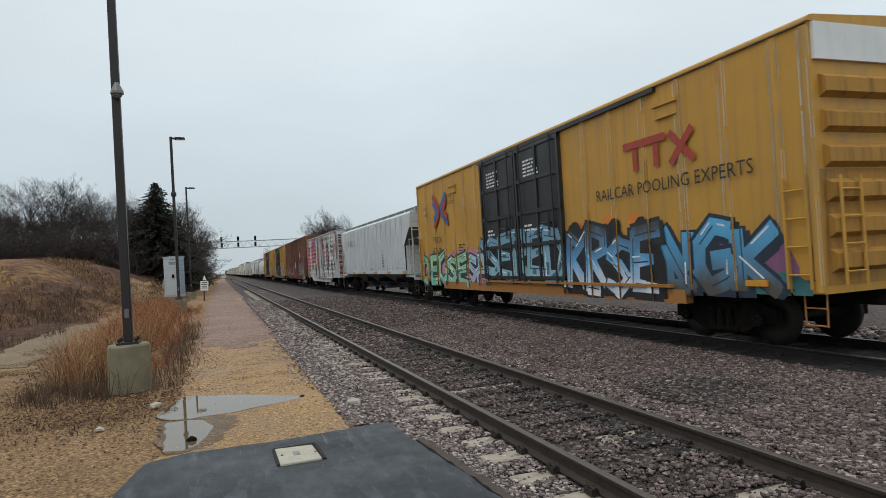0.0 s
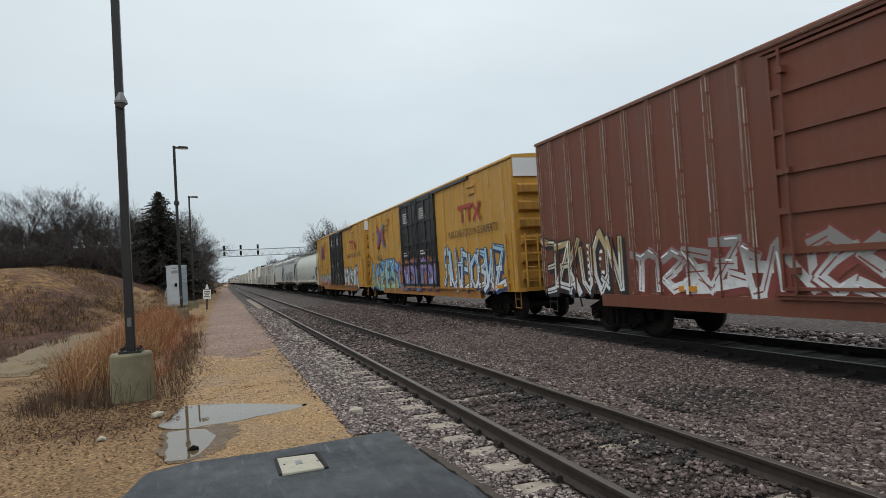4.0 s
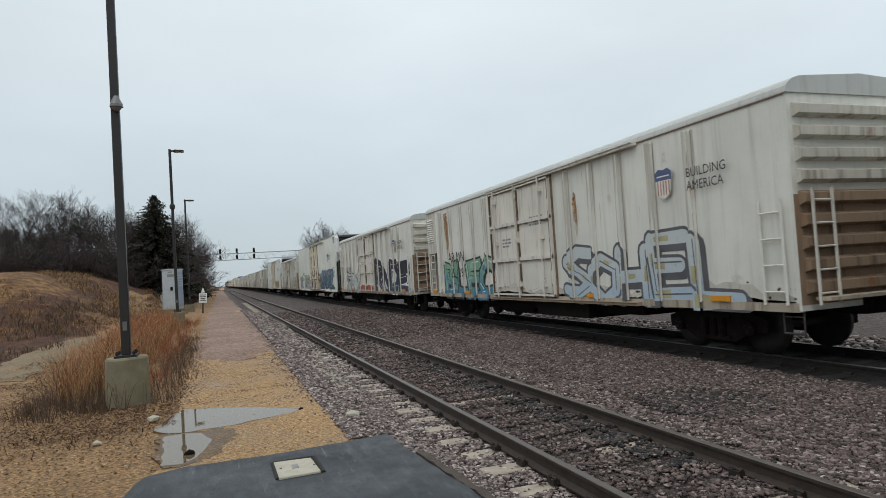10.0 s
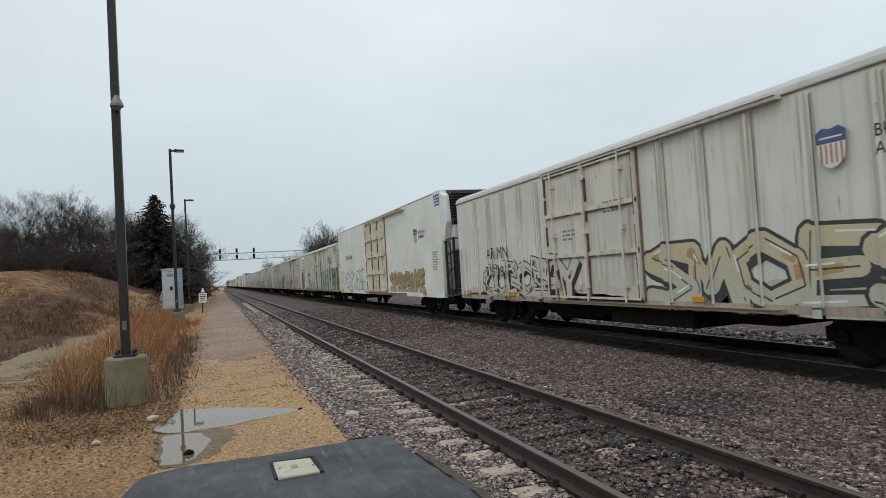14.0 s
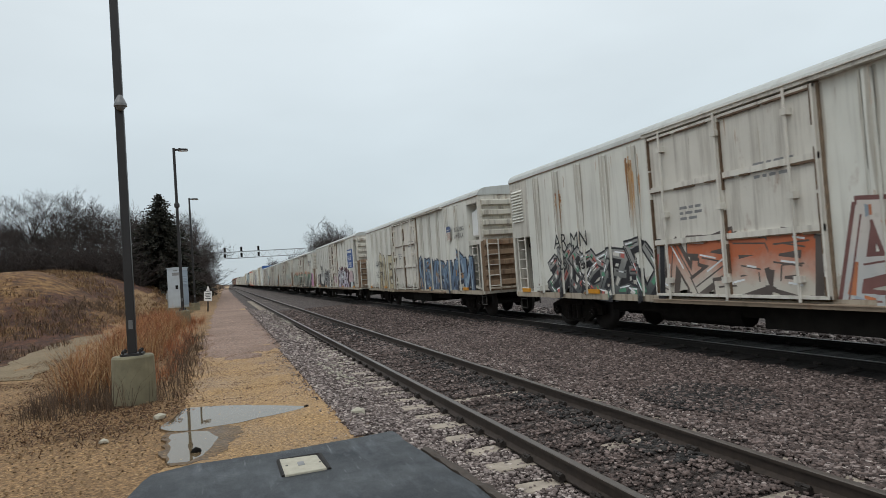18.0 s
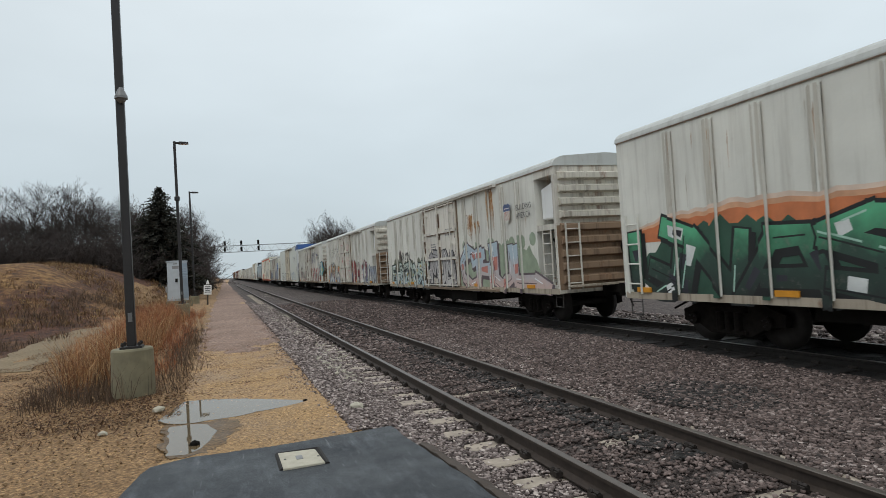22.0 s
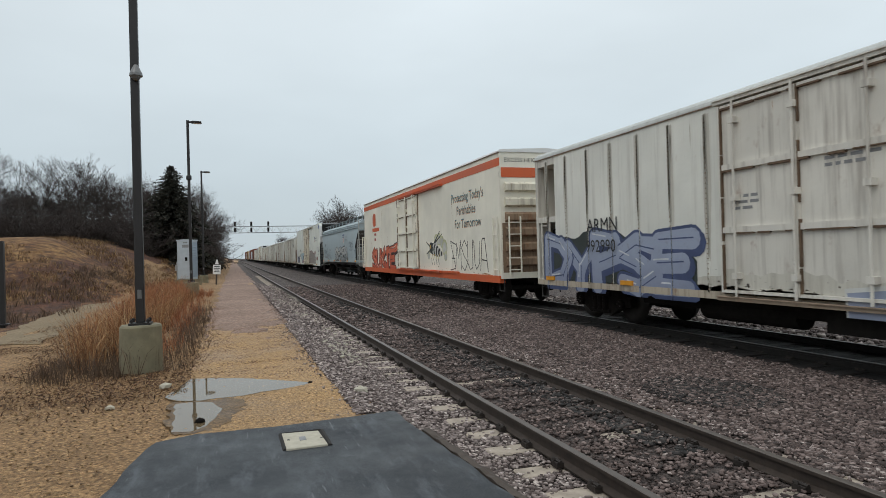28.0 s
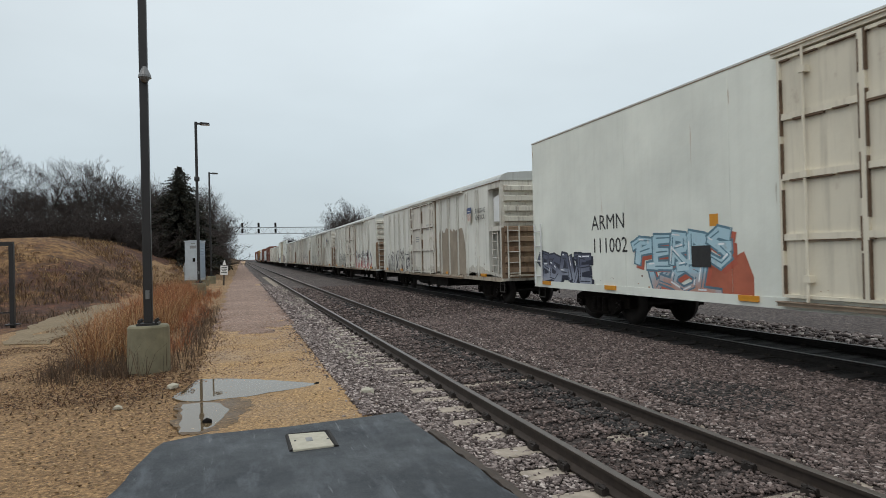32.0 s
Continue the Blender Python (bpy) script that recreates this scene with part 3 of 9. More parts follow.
def build_track(centre, label, tie_mat, clips):
    track = thing("track", label, "railway track", "railway tracks", "structure")
    for side in (-GAUGE, GAUGE):
        bm = bmesh.new()
        prism(bm, RAIL, "y", -620, 900)
        for v in bm.verts:
            v.co.x += centre + side
        for f in bm.faces:
            c = f.calc_center_median()
            f.material_index = 1 if c.z > -0.004 else 0
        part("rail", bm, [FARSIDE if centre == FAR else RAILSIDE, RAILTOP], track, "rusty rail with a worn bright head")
    bm = bmesh.new()
    prism(bm, [(-1.3, -0.36), (1.3, -0.36), (1.28, -0.168), (0.55, -0.178), (-0.55, -0.178), (-1.28, -0.168)], "y", -0.13, 0.13)
    bevel(bm, 0.012)
    tie_mesh = mesh_of("tie", bm, tie_mat)
    bm = bmesh.new()
    for s in (-1, 1):
        box(bm, s * 0.11 - 0.035, s * 0.11 + 0.035, -0.06, 0.06, -0.165, -0.115)
        rod(bm, (s * 0.11, -0.07, -0.11), (s * 0.11, 0.07, -0.11), 0.018, sides=6)
        rod(bm, (s * 0.07, 0.02, -0.125), (s * 0.14, 0.02, -0.105), 0.02, sides=6)
    clip_mesh = mesh_of("rail_clip", bm, CLIPMAT)
    rnd = random.Random(int(centre * 10))
    for i in range(-3, 110):
        y = 1.4 + 0.635 * i
        t = part("tie", tie_mesh, None, track)
        t.location, t.rotation_euler = (centre + rnd.uniform(-0.03, 0.03) - (0.12 if centre == FAR else 0), y, rnd.uniform(-0.012, 0.004) + (0.04 if centre == FAR else 0)), (0, 0, rnd.uniform(-0.012, 0.012))
        if clips and 1 < i < 42:
            for s in (-GAUGE, GAUGE):
                c = part("rail_clip", clip_mesh, None, track)
                c.location = (centre + s, y, 0)
    return track


build_track(NEAR, "empty near track on stone ballast with pale concrete ties", TIEMAT, True)
build_track(FAR, "far track under the passing train with oily ties darkened for its shade", TIEDARK, True)


def lump(rough):
    bm = bmesh.new()
    bmesh.ops.create_icosphere(bm, subdivisions=1, radius=1)
    if rough:
        bm.clear()
        p = [bm.verts.new(c) for c in ((1, 0.35, 0.1), (-0.9, -0.5, 0), (-0.35, 0.95, 0.15), (0.5, -0.9, 0), (0.75, 0.1, 0.85), (-0.55, -0.1, 0.9), (0.1, 0.1, -1))]
        bmesh.ops.convex_hull(bm, input=p)
        bm.verts.index_update()
    v = np.array([q.co[:] for q in bm.verts])
    f = np.array([[q.index for q in p.verts] for p in bm.faces])
    bm.free()
    return v, f


def scatter_stones(name, count, place, size, label, seed, mat=None):
    """Crushed stones as real pieces: squashed, turned and chipped lumps."""
    rs = np.random.RandomState(seed)
    base, tri = lump(True)
    xy = place(rs, count)
    count = len(xy)
    r = size * (0.55 + 0.9 * rs.rand(count) ** 1.6)
    a = rs.rand(count) * 2 * np.pi
    jag = 1.1 + 0.6 * (rs.rand(count, len(base)) - 0.5)
    pts = base[None] * jag[:, :, None] * np.stack([1.0 + 0.5 * rs.rand(count), 0.8 + 0.3 * rs.rand(count), 0.5 + 0.35 * rs.rand(count)], 1)[:, None, :] * r[:, None, None]
    tip = (rs.rand(count) - 0.5) * 1.4
    y, z = pts[..., 1].copy(), pts[..., 2].copy()
    pts[..., 1], pts[..., 2] = y * np.cos(tip)[:, None] - z * np.sin(tip)[:, None], y * np.sin(tip)[:, None] + z * np.cos(tip)[:, None]
    x, y = pts[..., 0].copy(), pts[..., 1].copy()
    pts[..., 0], pts[..., 1] = x * np.cos(a)[:, None] - y * np.sin(a)[:, None], x * np.sin(a)[:, None] + y * np.cos(a)[:, None]
    pts[..., :2] += xy[:, None, :2]
    pts[..., 2] += (xy[:, 2] + 0.25 * r)[:, None]
    faces = (tri[None] + (np.arange(count) * len(base))[:, None, None]).reshape(-1, 3)
    me = bpy.data.meshes.new(name)
    me.vertices.add(count * len(base))
    me.vertices.foreach_set("co", pts.reshape(-1))
    me.loops.add(len(faces) * 3)
    me.loops.foreach_set("vertex_index", faces.reshape(-1).astype(np.int32))
    me.polygons.add(len(faces))
    me.polygons.foreach_set("loop_start", np.arange(0, len(faces) * 3, 3, dtype=np.int32))
    me.update(calc_edges=True)
    me.materials.append(mat or STONE)
    return tagged(new(name, me), label, "stones", kind="stuff")


def ballast_place(x0, x1, y0, y1):
    def place(rs, n):
        y = y0 + (y1 - y0) * rs.rand(n) ** 1.35
        x = x0 + (x1 - x0) * rs.rand(n)
        keep = np.ones(n, bool)
        for c in (NEAR, FAR):
            for s in (-GAUGE, GAUGE):
                keep &= np.abs(x - c - s) > 0.11
            on_tie = (np.abs(x - c) < 1.28) & (np.abs((y - 1.4 + 0.3175) % 0.635 - 0.3175) < 0.14)
            keep &= ~on_tie | (rs.rand(n) < np.where(x < NEAR - 0.8, 0.10, 0.22 if c == NEAR else 0.12))
        keep &= (y > 6.95) | (x > 2.0 - 0.03 * y)
        x, y = x[keep], y[keep]
        return np.stack([x, y, ballast_top(x)], 1)
    return place


scatter_stones("ballast_stones", 84000, ballast_place(4.3, 8.6, 3.2, 19), 0.0200, "loose dark grey-pink crushed ballast stones between the tracks", 11)
scatter_stones("ballast_stones", 16000, ballast_place(4.3, 9.0, 17, 42), 0.030, "loose dark grey-pink crushed ballast stones between the tracks", 12)
scatter_stones("ballast_stones", 34000, ballast_place(1.28, 2.95, 3.4, 17), 0.018, "paler crushed ballast stones on the near shoulder", 14, PALESTONE)
scatter_stones("ballast_stones", 9000, ballast_place(1.40, 2.95, 15, 46), 0.034, "paler crushed ballast stones on the near shoulder", 15, PALESTONE)
scatter_stones("ballast_stones", 20000, ballast_place(2.9, 4.5, 3.2, 18), 0.019, "crushed ballast stones between the near rails", 16)
scatter_stones("ballast_stones", 5000, ballast_place(2.9, 4.5, 15, 42), 0.036, "crushed ballast stones between the near rails", 17)
scatter_stones("ballast_stones", 5000, ballast_place(4.45, 5.3, 3.6, 16), 0.018, "fresh pale ballast stones along the rail", 18, PALESTONE)
# dark strip laid under the train as its painted shade
strip("oily_bed", lambda y: (8.50, 11.2), lambda x, y: -0.150, SHADEBED, "near-black ballast strip painted as the train's shade on the far track", "ballast", 12, 0.1)
scatter_stones("ballast_stones", 1500, lambda rs, n: (lambda a, r: np.stack([6.0 + r * np.cos(a) * 0.8, 6.9 + r * np.sin(a) * 1.0, np.full(n, -0.115)], 1))(rs.rand(n) * 6.283, rs.rand(n) ** 0.7), 0.018, "dark stained ballast stones between the tracks", 20, DARKSTONE)
scatter_stones("ballast_stones", 5000, ballast_place(3.9, 4.34, 5, 34), 0.026, "black mud-fouled ballast stones beside the rail", 19, DARKSTONE)
scatter_stones("ballast_stones", 5000, ballast_place(10.8, 13.5, 4, 40), 0.045, "loose pale ballast stones beyond the train", 13, PALESTONE)


def path_edge(rs, n):
    """Stones strayed from the ballast onto the edge of the path."""
    y = 7.0 + 26 * rs.rand(n) ** 1.4
    x = 1.60 - np.abs(rs.randn(n)) * (0.10 + 0.012 * y)
    keep = x > -0.3
    return np.stack([x[keep], y[keep], np.full(keep.sum(), 0.062)], 1)


scatter_stones("ballast_stones", 2200, path_edge, 0.015, "stray ballast stones along the edge of the path", 22, PALESTONE)


def white_spill(rs, n):
    c = np.array([(2.75, 40.0), (2.85, 31.0), (2.2, 22.0), (2.05, 12.5), (2.5, 16.0), (2.0, 27.0)])[rs.randint(0, 6, n)]
    x, y = c[:, 0] + rs.randn(n) * 0.16, c[:, 1] + rs.randn(n) * 0.9
    return np.stack([x, y, ballast_top(x) + 0.01], 1)


scatter_stones("ballast_stones", 420, white_spill, 0.028, "pale fresh stones spilled beside the near rail", 23, PLATE)


def pink_drift(rs, n):
    """Pink stone crumbs washed down the path, thinning towards the asphalt."""
    y = 24 - 14.5 * rs.rand(n) ** 1.6
    x = -0.6 + 2.05 * rs.rand(n)
    return np.stack([x, y, np.full(n, 0.06)], 1)


PINKGRIT = islands_mat("pink_path_grit", [(0.0, (0.16, 0.085, 0.055)), (0.5, (0.27, 0.16, 0.112)), (1.0, (0.40, 0.28, 0.21))])
scatter_stones("path_grit", 9000, pink_drift, 0.009, "pinkish stone crumbs drifted over the path", 24, PINKGRIT)


# ---- the train: shared running gear ----
def truck_meshes():
    bm = bmesh.new()
    frame_line = [(-1.22, 0.62), (-0.6, 0.82), (0.6, 0.82), (1.22, 0.62), (1.22, 0.40), (0.85, 0.38), (0.5, 0.20), (-0.5, 0.20), (-0.85, 0.38), (-1.22, 0.40)]
    for s in (-1, 1):
        prism(bm, frame_line, "x", s * 1.0 - 0.07, s * 1.0 + 0.07)
        for y in (-0.89, 0.89):
            rod(bm, (s * 0.9, y, 0.46), (s * 1.16, y, 0.46), 0.12, sides=12)
        for y in (-0.22, 0, 0.22):
            rod(bm, (s * 1.1, y, 0.28), (s * 1.1, y, 0.62), 0.075, sides=8)
        box(bm, s * 1.09 - 0.03, s * 1.09 + 0.03, -0.42, 0.42, 0.62, 0.72)
        box(bm, s * 1.09 - 0.03, s * 1.09 + 0.03, -0.40, 0.40, 0.22, 0.29)
    box(bm, -1.0, 1.0, -0.2, 0.2, 0.55, 0.82)
    a = mesh_of("truck", bm, TRUCK)
    bm = bmesh.new()
    prof = [(-0.82, 0.10), (-0.82, 0.30), (-0.80, 0.46), (-0.71, 0.46), (-0.69, 0.50), (-0.67, 0.50), (-0.67, 0.36), (-0.72, 0.2), (-0.69, 0.12), (-0.66, 0.085)]
    lathe(bm, prof + [(-x, r) for x, r in prof[::-1]], "x", 28)
    for s in (-1, 1):
        for k in range(3):
            a2 = k * 2.0944
            rod(bm, (s * 1.16, 0.06 * math.cos(a2), 0.06 * math.sin(a2)), (s * 1.19, 0.06 * math.cos(a2), 0.06 * math.sin(a2)), 0.018, sides=6)
    return a, mesh_of("wheelset", bm, WHEEL, True)


TRUCK_MESH, WHEELSET_MESH = truck_meshes()

def running_gear(car, length, inset=2.6):
    for y in (inset, length - inset):
        t = part("truck", TRUCK_MESH, None, car, "dark cast steel truck with shade in its colour")
        t.location = (0, y, 0)
        for dy in (-0.89, 0.89):
            w = part("wheelset", WHEELSET_MESH, None, t)
            w.matrix_parent_inverse = Matrix.Translation((0, dy, 0.475))
    bm = bmesh.new()
    box(bm, -0.33, 0.33, -0.05, length + 0.05, 0.72, 1.06)
    for y in (inset + 2.0, length * 0.42, length * 0.58, length - inset - 2.0):
        box(bm, -1.45, 1.45, y - 0.09, y + 0.09, 0.82, 1.05)
    part("centre_sill", bm, UNDER, car)
    for y, s in ((0, -1), (length, 1)):
        bm = bmesh.new()
        box(bm, -0.14, 0.14, min(y, y + s * 0.55), max(y, y + s * 0.55), 0.80, 0.98)
        prism(bm, [(-0.17, y + s * 0.5), (0.17, y + s * 0.5), (0.2, y + s * 0.72), (0.02, y + s * 0.80), (-0.16, y + s * 0.66)], "z", 0.72, 1.05)
        rod(bm, (0.45, y, 0.8), (0.15, y + s * 0.6, 0.45), 0.025, sides=6)
        part("coupler", bm, UNDER, car)


def ladder(car, x0, x1, y0, y1, z0, z1, rungs, mat, name="ladder"):
    """Two stiles and rungs between two upright lines."""
    bm = bmesh.new()
    for x, y in ((x0, y0), (x1, y1)):
        rod(bm, (x, y, z0), (x, y, z1), 0.026, sides=6)
    for i in range(rungs):
        z = z0 + (z1 - z0) * (i + 0.5) / rungs
        rod(bm, (x0, y0, z), (x1, y1, z), 0.017, sides=6)
    return part(name, bm, mat, car)


def lettering(car, text, y, z, size, mat, base=-1.606, squeeze=1.0, name="lettering"):
    """Painted words on the near side; y is where the first letter begins."""
    if "\n" in text:
        rows = text.split("\n")
        for k, row in enumerate(rows):
            made = lettering(car, row, y, z - size * k, size, mat, base, squeeze, name)
        return made
    cu = bpy.data.curves.new("words", "FONT")
    cu.body, cu.size, cu.resolution_u = text, size, 2
    cu.offset = 0.0
    ob = bpy.data.objects.new("words", cu)
    me = bpy.data.meshes.new_from_object(ob)
    bpy.data.objects.remove(ob)
    bpy.data.curves.remove(cu)
    for v in me.vertices:
        v.co = (base, y - v.co.x * squeeze, z + v.co.y)
    me.materials.clear()
    me.materials.append(mat)
    return part(name, me, None, car)


def small_print(car, y, z, w, lines, mat, base=-1.606, gap=0.085, seed=0):
    """Stencilled notes too small to read, as plain bars."""
    rnd, bm = random.Random(seed), bmesh.new()
    for i in range(lines):
        u = y
        while u > y - w * rnd.uniform(0.75, 1.0):
            k = rnd.uniform(0.08, 0.22)
            box(bm, base - 0.001, base, u - k, u, z - i * gap, z - i * gap + gap * 0.5)
            u -= k + 0.05
    return tagged(part("stencilled_note", bm, mat, car), kind="stuff")


GLYPHS = [
    [[(0, 0), (0.35, 1), (0.65, 1), (1, 0)], [(0.2, 0.38), (0.85, 0.42)]],
    [[(1, 0.85), (0.5, 1), (0.05, 0.76), (0.5, 0.52), (0.95, 0.26), (0.5, 0), (0, 0.14)]],
    [[(0.1, 0), (0.1, 1)], [(0.95, 1), (0.2, 0.5), (1, 0)]],
    [[(0.95, 1), (0.1, 0.95), (0.1, 0.05), (0.95, 0)], [(0.1, 0.5), (0.8, 0.52)]],
    [[(0.1, 0), (0.1, 1), (0.8, 0.95), (0.85, 0.62), (0.15, 0.5), (1, 0)]],
    [[(0.5, 1), (0.05, 0.7), (0.05, 0.3), (0.5, 0), (0.95, 0.3), (0.95, 0.7), (0.5, 1)]],
    [[(0.05, 0), (0.1, 1), (0.9, 0), (0.95, 1)]],
    [[(0.05, 1), (0.12, 0.2), (0.5, 0), (0.88, 0.2), (0.95, 1)]],
    [[(0.0, 0.9), (1, 1), (0.05, 0.05), (1, 0)], [(0.25, 0.5), (0.8, 0.5)]],
    [[(0, 0), (0.12, 1), (0.5, 0.4), (0.88, 1), (1, 0)]],
    [[(0.1, 0), (0.05, 1), (0.7, 0.9), (0.75, 0.6), (0.2, 0.52), (0.9, 0.42), (0.9, 0.1), (0.1, 0)]],
    [[(0.5, 0), (0.5, 1)], [(0.3, 0.95), (0.7, 1)], [(0.3, 0), (0.7, 0.05)]],
    [[(0.05, 0), (0.1, 1)], [(0.95, 0), (0.9, 1)], [(0.1, 0.5), (0.9, 0.52)]],
    [[(0.95, 0.9), (0.4, 1), (0.05, 0.6), (0.1, 0.2), (0.5, 0), (0.95, 0.14)]],
]


def clip_run(poly, a, b):
    """The piece of a convex outline between two places along the car."""
    for side, lim in ((1, a), (-1, b)):
        out = []
        for p, q in zip(poly, poly[1:] + poly[:1]):
            dp, dq = side * (p[0] - lim), side * (q[0] - lim)
            if dp >= 0:
                out.append(p)
            if dp * dq < 0:
                t = dp / (dp - dq)
                out.append((p[0] + (q[0] - p[0]) * t, p[1] + (q[1] - p[1]) * t))
        poly = out
        if len(poly) < 3:
            return []
    return poly


def disc(y, z, r, n=9, turn=0.0):
    return [(y + r * math.cos(turn + 2 * math.pi * i / n), z + r * math.sin(turn + 2 * math.pi * i / n)) for i in range(n)]


def stroke(p, q, w):
    d = math.hypot(q[0] - p[0], q[1] - p[1]) or 1e-6
    u, v = -(q[1] - p[1]) / d * w, (q[0] - p[0]) / d * w
    return [(p[0] + u, p[1] + v), (q[0] + u, q[1] + v), (q[0] - u, q[1] - v), (p[0] - u, p[1] - v)]


PAINTS = {}


def spray(col):
    if col not in PAINTS:
        PAINTS[col] = plain("spray_paint", col, 0.5, 0, 0.28, 1.7, 0)
    return PAINTS[col]


def runs_of(car):
    """The stretches along the near side and how far each stands proud."""
    relief = [tuple(r) for r in RELIEF.get(car.name.split(".")[0] + "|" + str(car["shape"]), [])]
    runs, at = [], -1.0
    for a, b, d in sorted(set(relief)):
        runs += [(at, a, 0.0), (a, b, d)]
        at = b
    runs.append((at, 40.0, 0.0))
    return runs


STAINS_AND_SHADE = []


def weather(car, length, z0, z1, seed, rusty=1.0, base=-1.6, pale=False):
    """Runs of rust and grime down the near side, dried mud splashed along the sill, and shade painted beside posts."""
    if not STAINS_AND_SHADE:
        STAINS_AND_SHADE.extend([plain("rust_run", (0.38, 0.22, 0.11), 0.9, 0, 0.4, 3, 0), plain("grime_run_and_edge_shade", (0.40, 0.36, 0.285), 0.9, 0, 0.3, 3, 0), plain("dried_mud", (0.15, 0.105, 0.072), 0.95, 0, 0.4, 5, 0), plain("edge_shade_and_grime", (0.13, 0.085, 0.055), 0.95, 0, 0.4, 4, 0), paint("post_shade_and_faint_grime", (0.55, 0.525, 0.455), 0.5, 0.5, 0.8)])
    rnd, bm, runs, k = random.Random(seed), bmesh.new(), runs_of(car), 0
    prims = []
    edges = [a for a, b, d in runs[1:]] or [length * 0.5]
    for i in range(int(34 * rusty)):
        y = rnd.choice(edges) + rnd.gauss(0, 0.04) if rnd.random() < 0.5 else rnd.uniform(0.1, length - 0.1)
        top = z1 - abs(rnd.gauss(0, 0.25)) if rnd.random() < 0.55 else rnd.uniform(z0 + 0.5, z1)
        long, w = rnd.uniform(0.12, 0.4) + rnd.random() ** 4 * 0.8, rnd.uniform(0.004, 0.012)
        lo = max(z0, top - long)
        prims.append(([(y + rnd.uniform(-w, w), top), (y + w, top * 0.75 + lo * 0.25), (y + w * 0.6, (top + lo) / 2), (y + rnd.uniform(-w, w), lo), (y - w * 0.7, (top + lo) / 2), (y - w, top * 0.8 + lo * 0.2)], 0 if rnd.random() < 0.6 else 1))
    for i in range(int(260 * rusty)):
        y, z, r = rnd.uniform(0.1, length - 0.1), z0 + 0.02 + abs(rnd.gauss(0, 0.15)), 0.006 + 0.03 * rnd.random() ** 3
        prims.append(([(y + r * rnd.uniform(0.6, 1.8) * math.cos(t), z + r * rnd.uniform(0.5, 1.2) * math.sin(t)) for t in (0.2, 1.3, 2.4, 3.5, 4.6, 5.6)], 2 if rnd.random() < 0.75 else 0))
    for e in edges if rusty > 1.1 else ():      # soft darker bands beside the posts: the posts' shade, painted on
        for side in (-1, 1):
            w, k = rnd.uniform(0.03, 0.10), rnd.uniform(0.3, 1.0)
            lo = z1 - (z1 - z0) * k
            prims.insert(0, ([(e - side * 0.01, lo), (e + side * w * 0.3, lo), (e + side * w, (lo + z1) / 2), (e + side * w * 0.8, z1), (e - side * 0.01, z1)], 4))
    if rusty > 1.1:
        prims[:0] = [(quad, 4) for quad in strips_of(ragged(rnd, length - 0.1, 0.1, z0 - 0.01, z0 + 0.42, 0.35))]
    if rusty > 1:        # mud and rust caked along the foot of the side
        prims += [(quad, 2) for quad in strips_of(ragged(rnd, length - 0.1, 0.1, z0 - 0.01, z0 + 0.15, 0.3))]
    for e in edges:      # thin lines along posts and door edges: painted shade with some rust
        z = z0 + rnd.uniform(0, 0.3)
        while rusty > 0.55 and "riveted" not in str(car["shape"]) and z < z1 - 0.1:
            h = rnd.uniform(0.3, 1.1)
            w = rnd.uniform(0.009, 0.017)
            u = e + rnd.uniform(-0.006, 0.006)
            prims.append(([(u - w, z), (u + w, z), (u + w * 0.8, min(z1, z + h)), (u - w * 0.8, min(z1, z + h))], 4 if rnd.random() < 0.5 else 1 if rnd.random() < 0.75 else 3 if rnd.random() < 0.4 else 0))
            z += h + rnd.uniform(0.0, 0.08)
    for i in range(int(10 * rusty)):     # scraped and rusted sill
        y, h = rnd.uniform(0.2, length - 1.4), rnd.uniform(0.02, 0.07)
        a = y + rnd.uniform(0.3, 1.3)
        prims.append(([(y, z0 + 0.01), (a, z0 + 0.01), (a - 0.1, z0 + h * 0.6), ((a + y) / 2, z0 + h), (y + 0.07, z0 + h * 0.5)], 0))
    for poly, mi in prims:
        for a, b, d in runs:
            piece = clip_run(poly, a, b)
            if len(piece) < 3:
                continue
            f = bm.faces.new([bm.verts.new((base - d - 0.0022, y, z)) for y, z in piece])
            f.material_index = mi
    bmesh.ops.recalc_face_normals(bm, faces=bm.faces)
    return tagged(part("weathering", bm, STAINS_AND_SHADE, car, "runs of rust and splashes of dried mud, with shade painted along many posts"), kind="stuff")


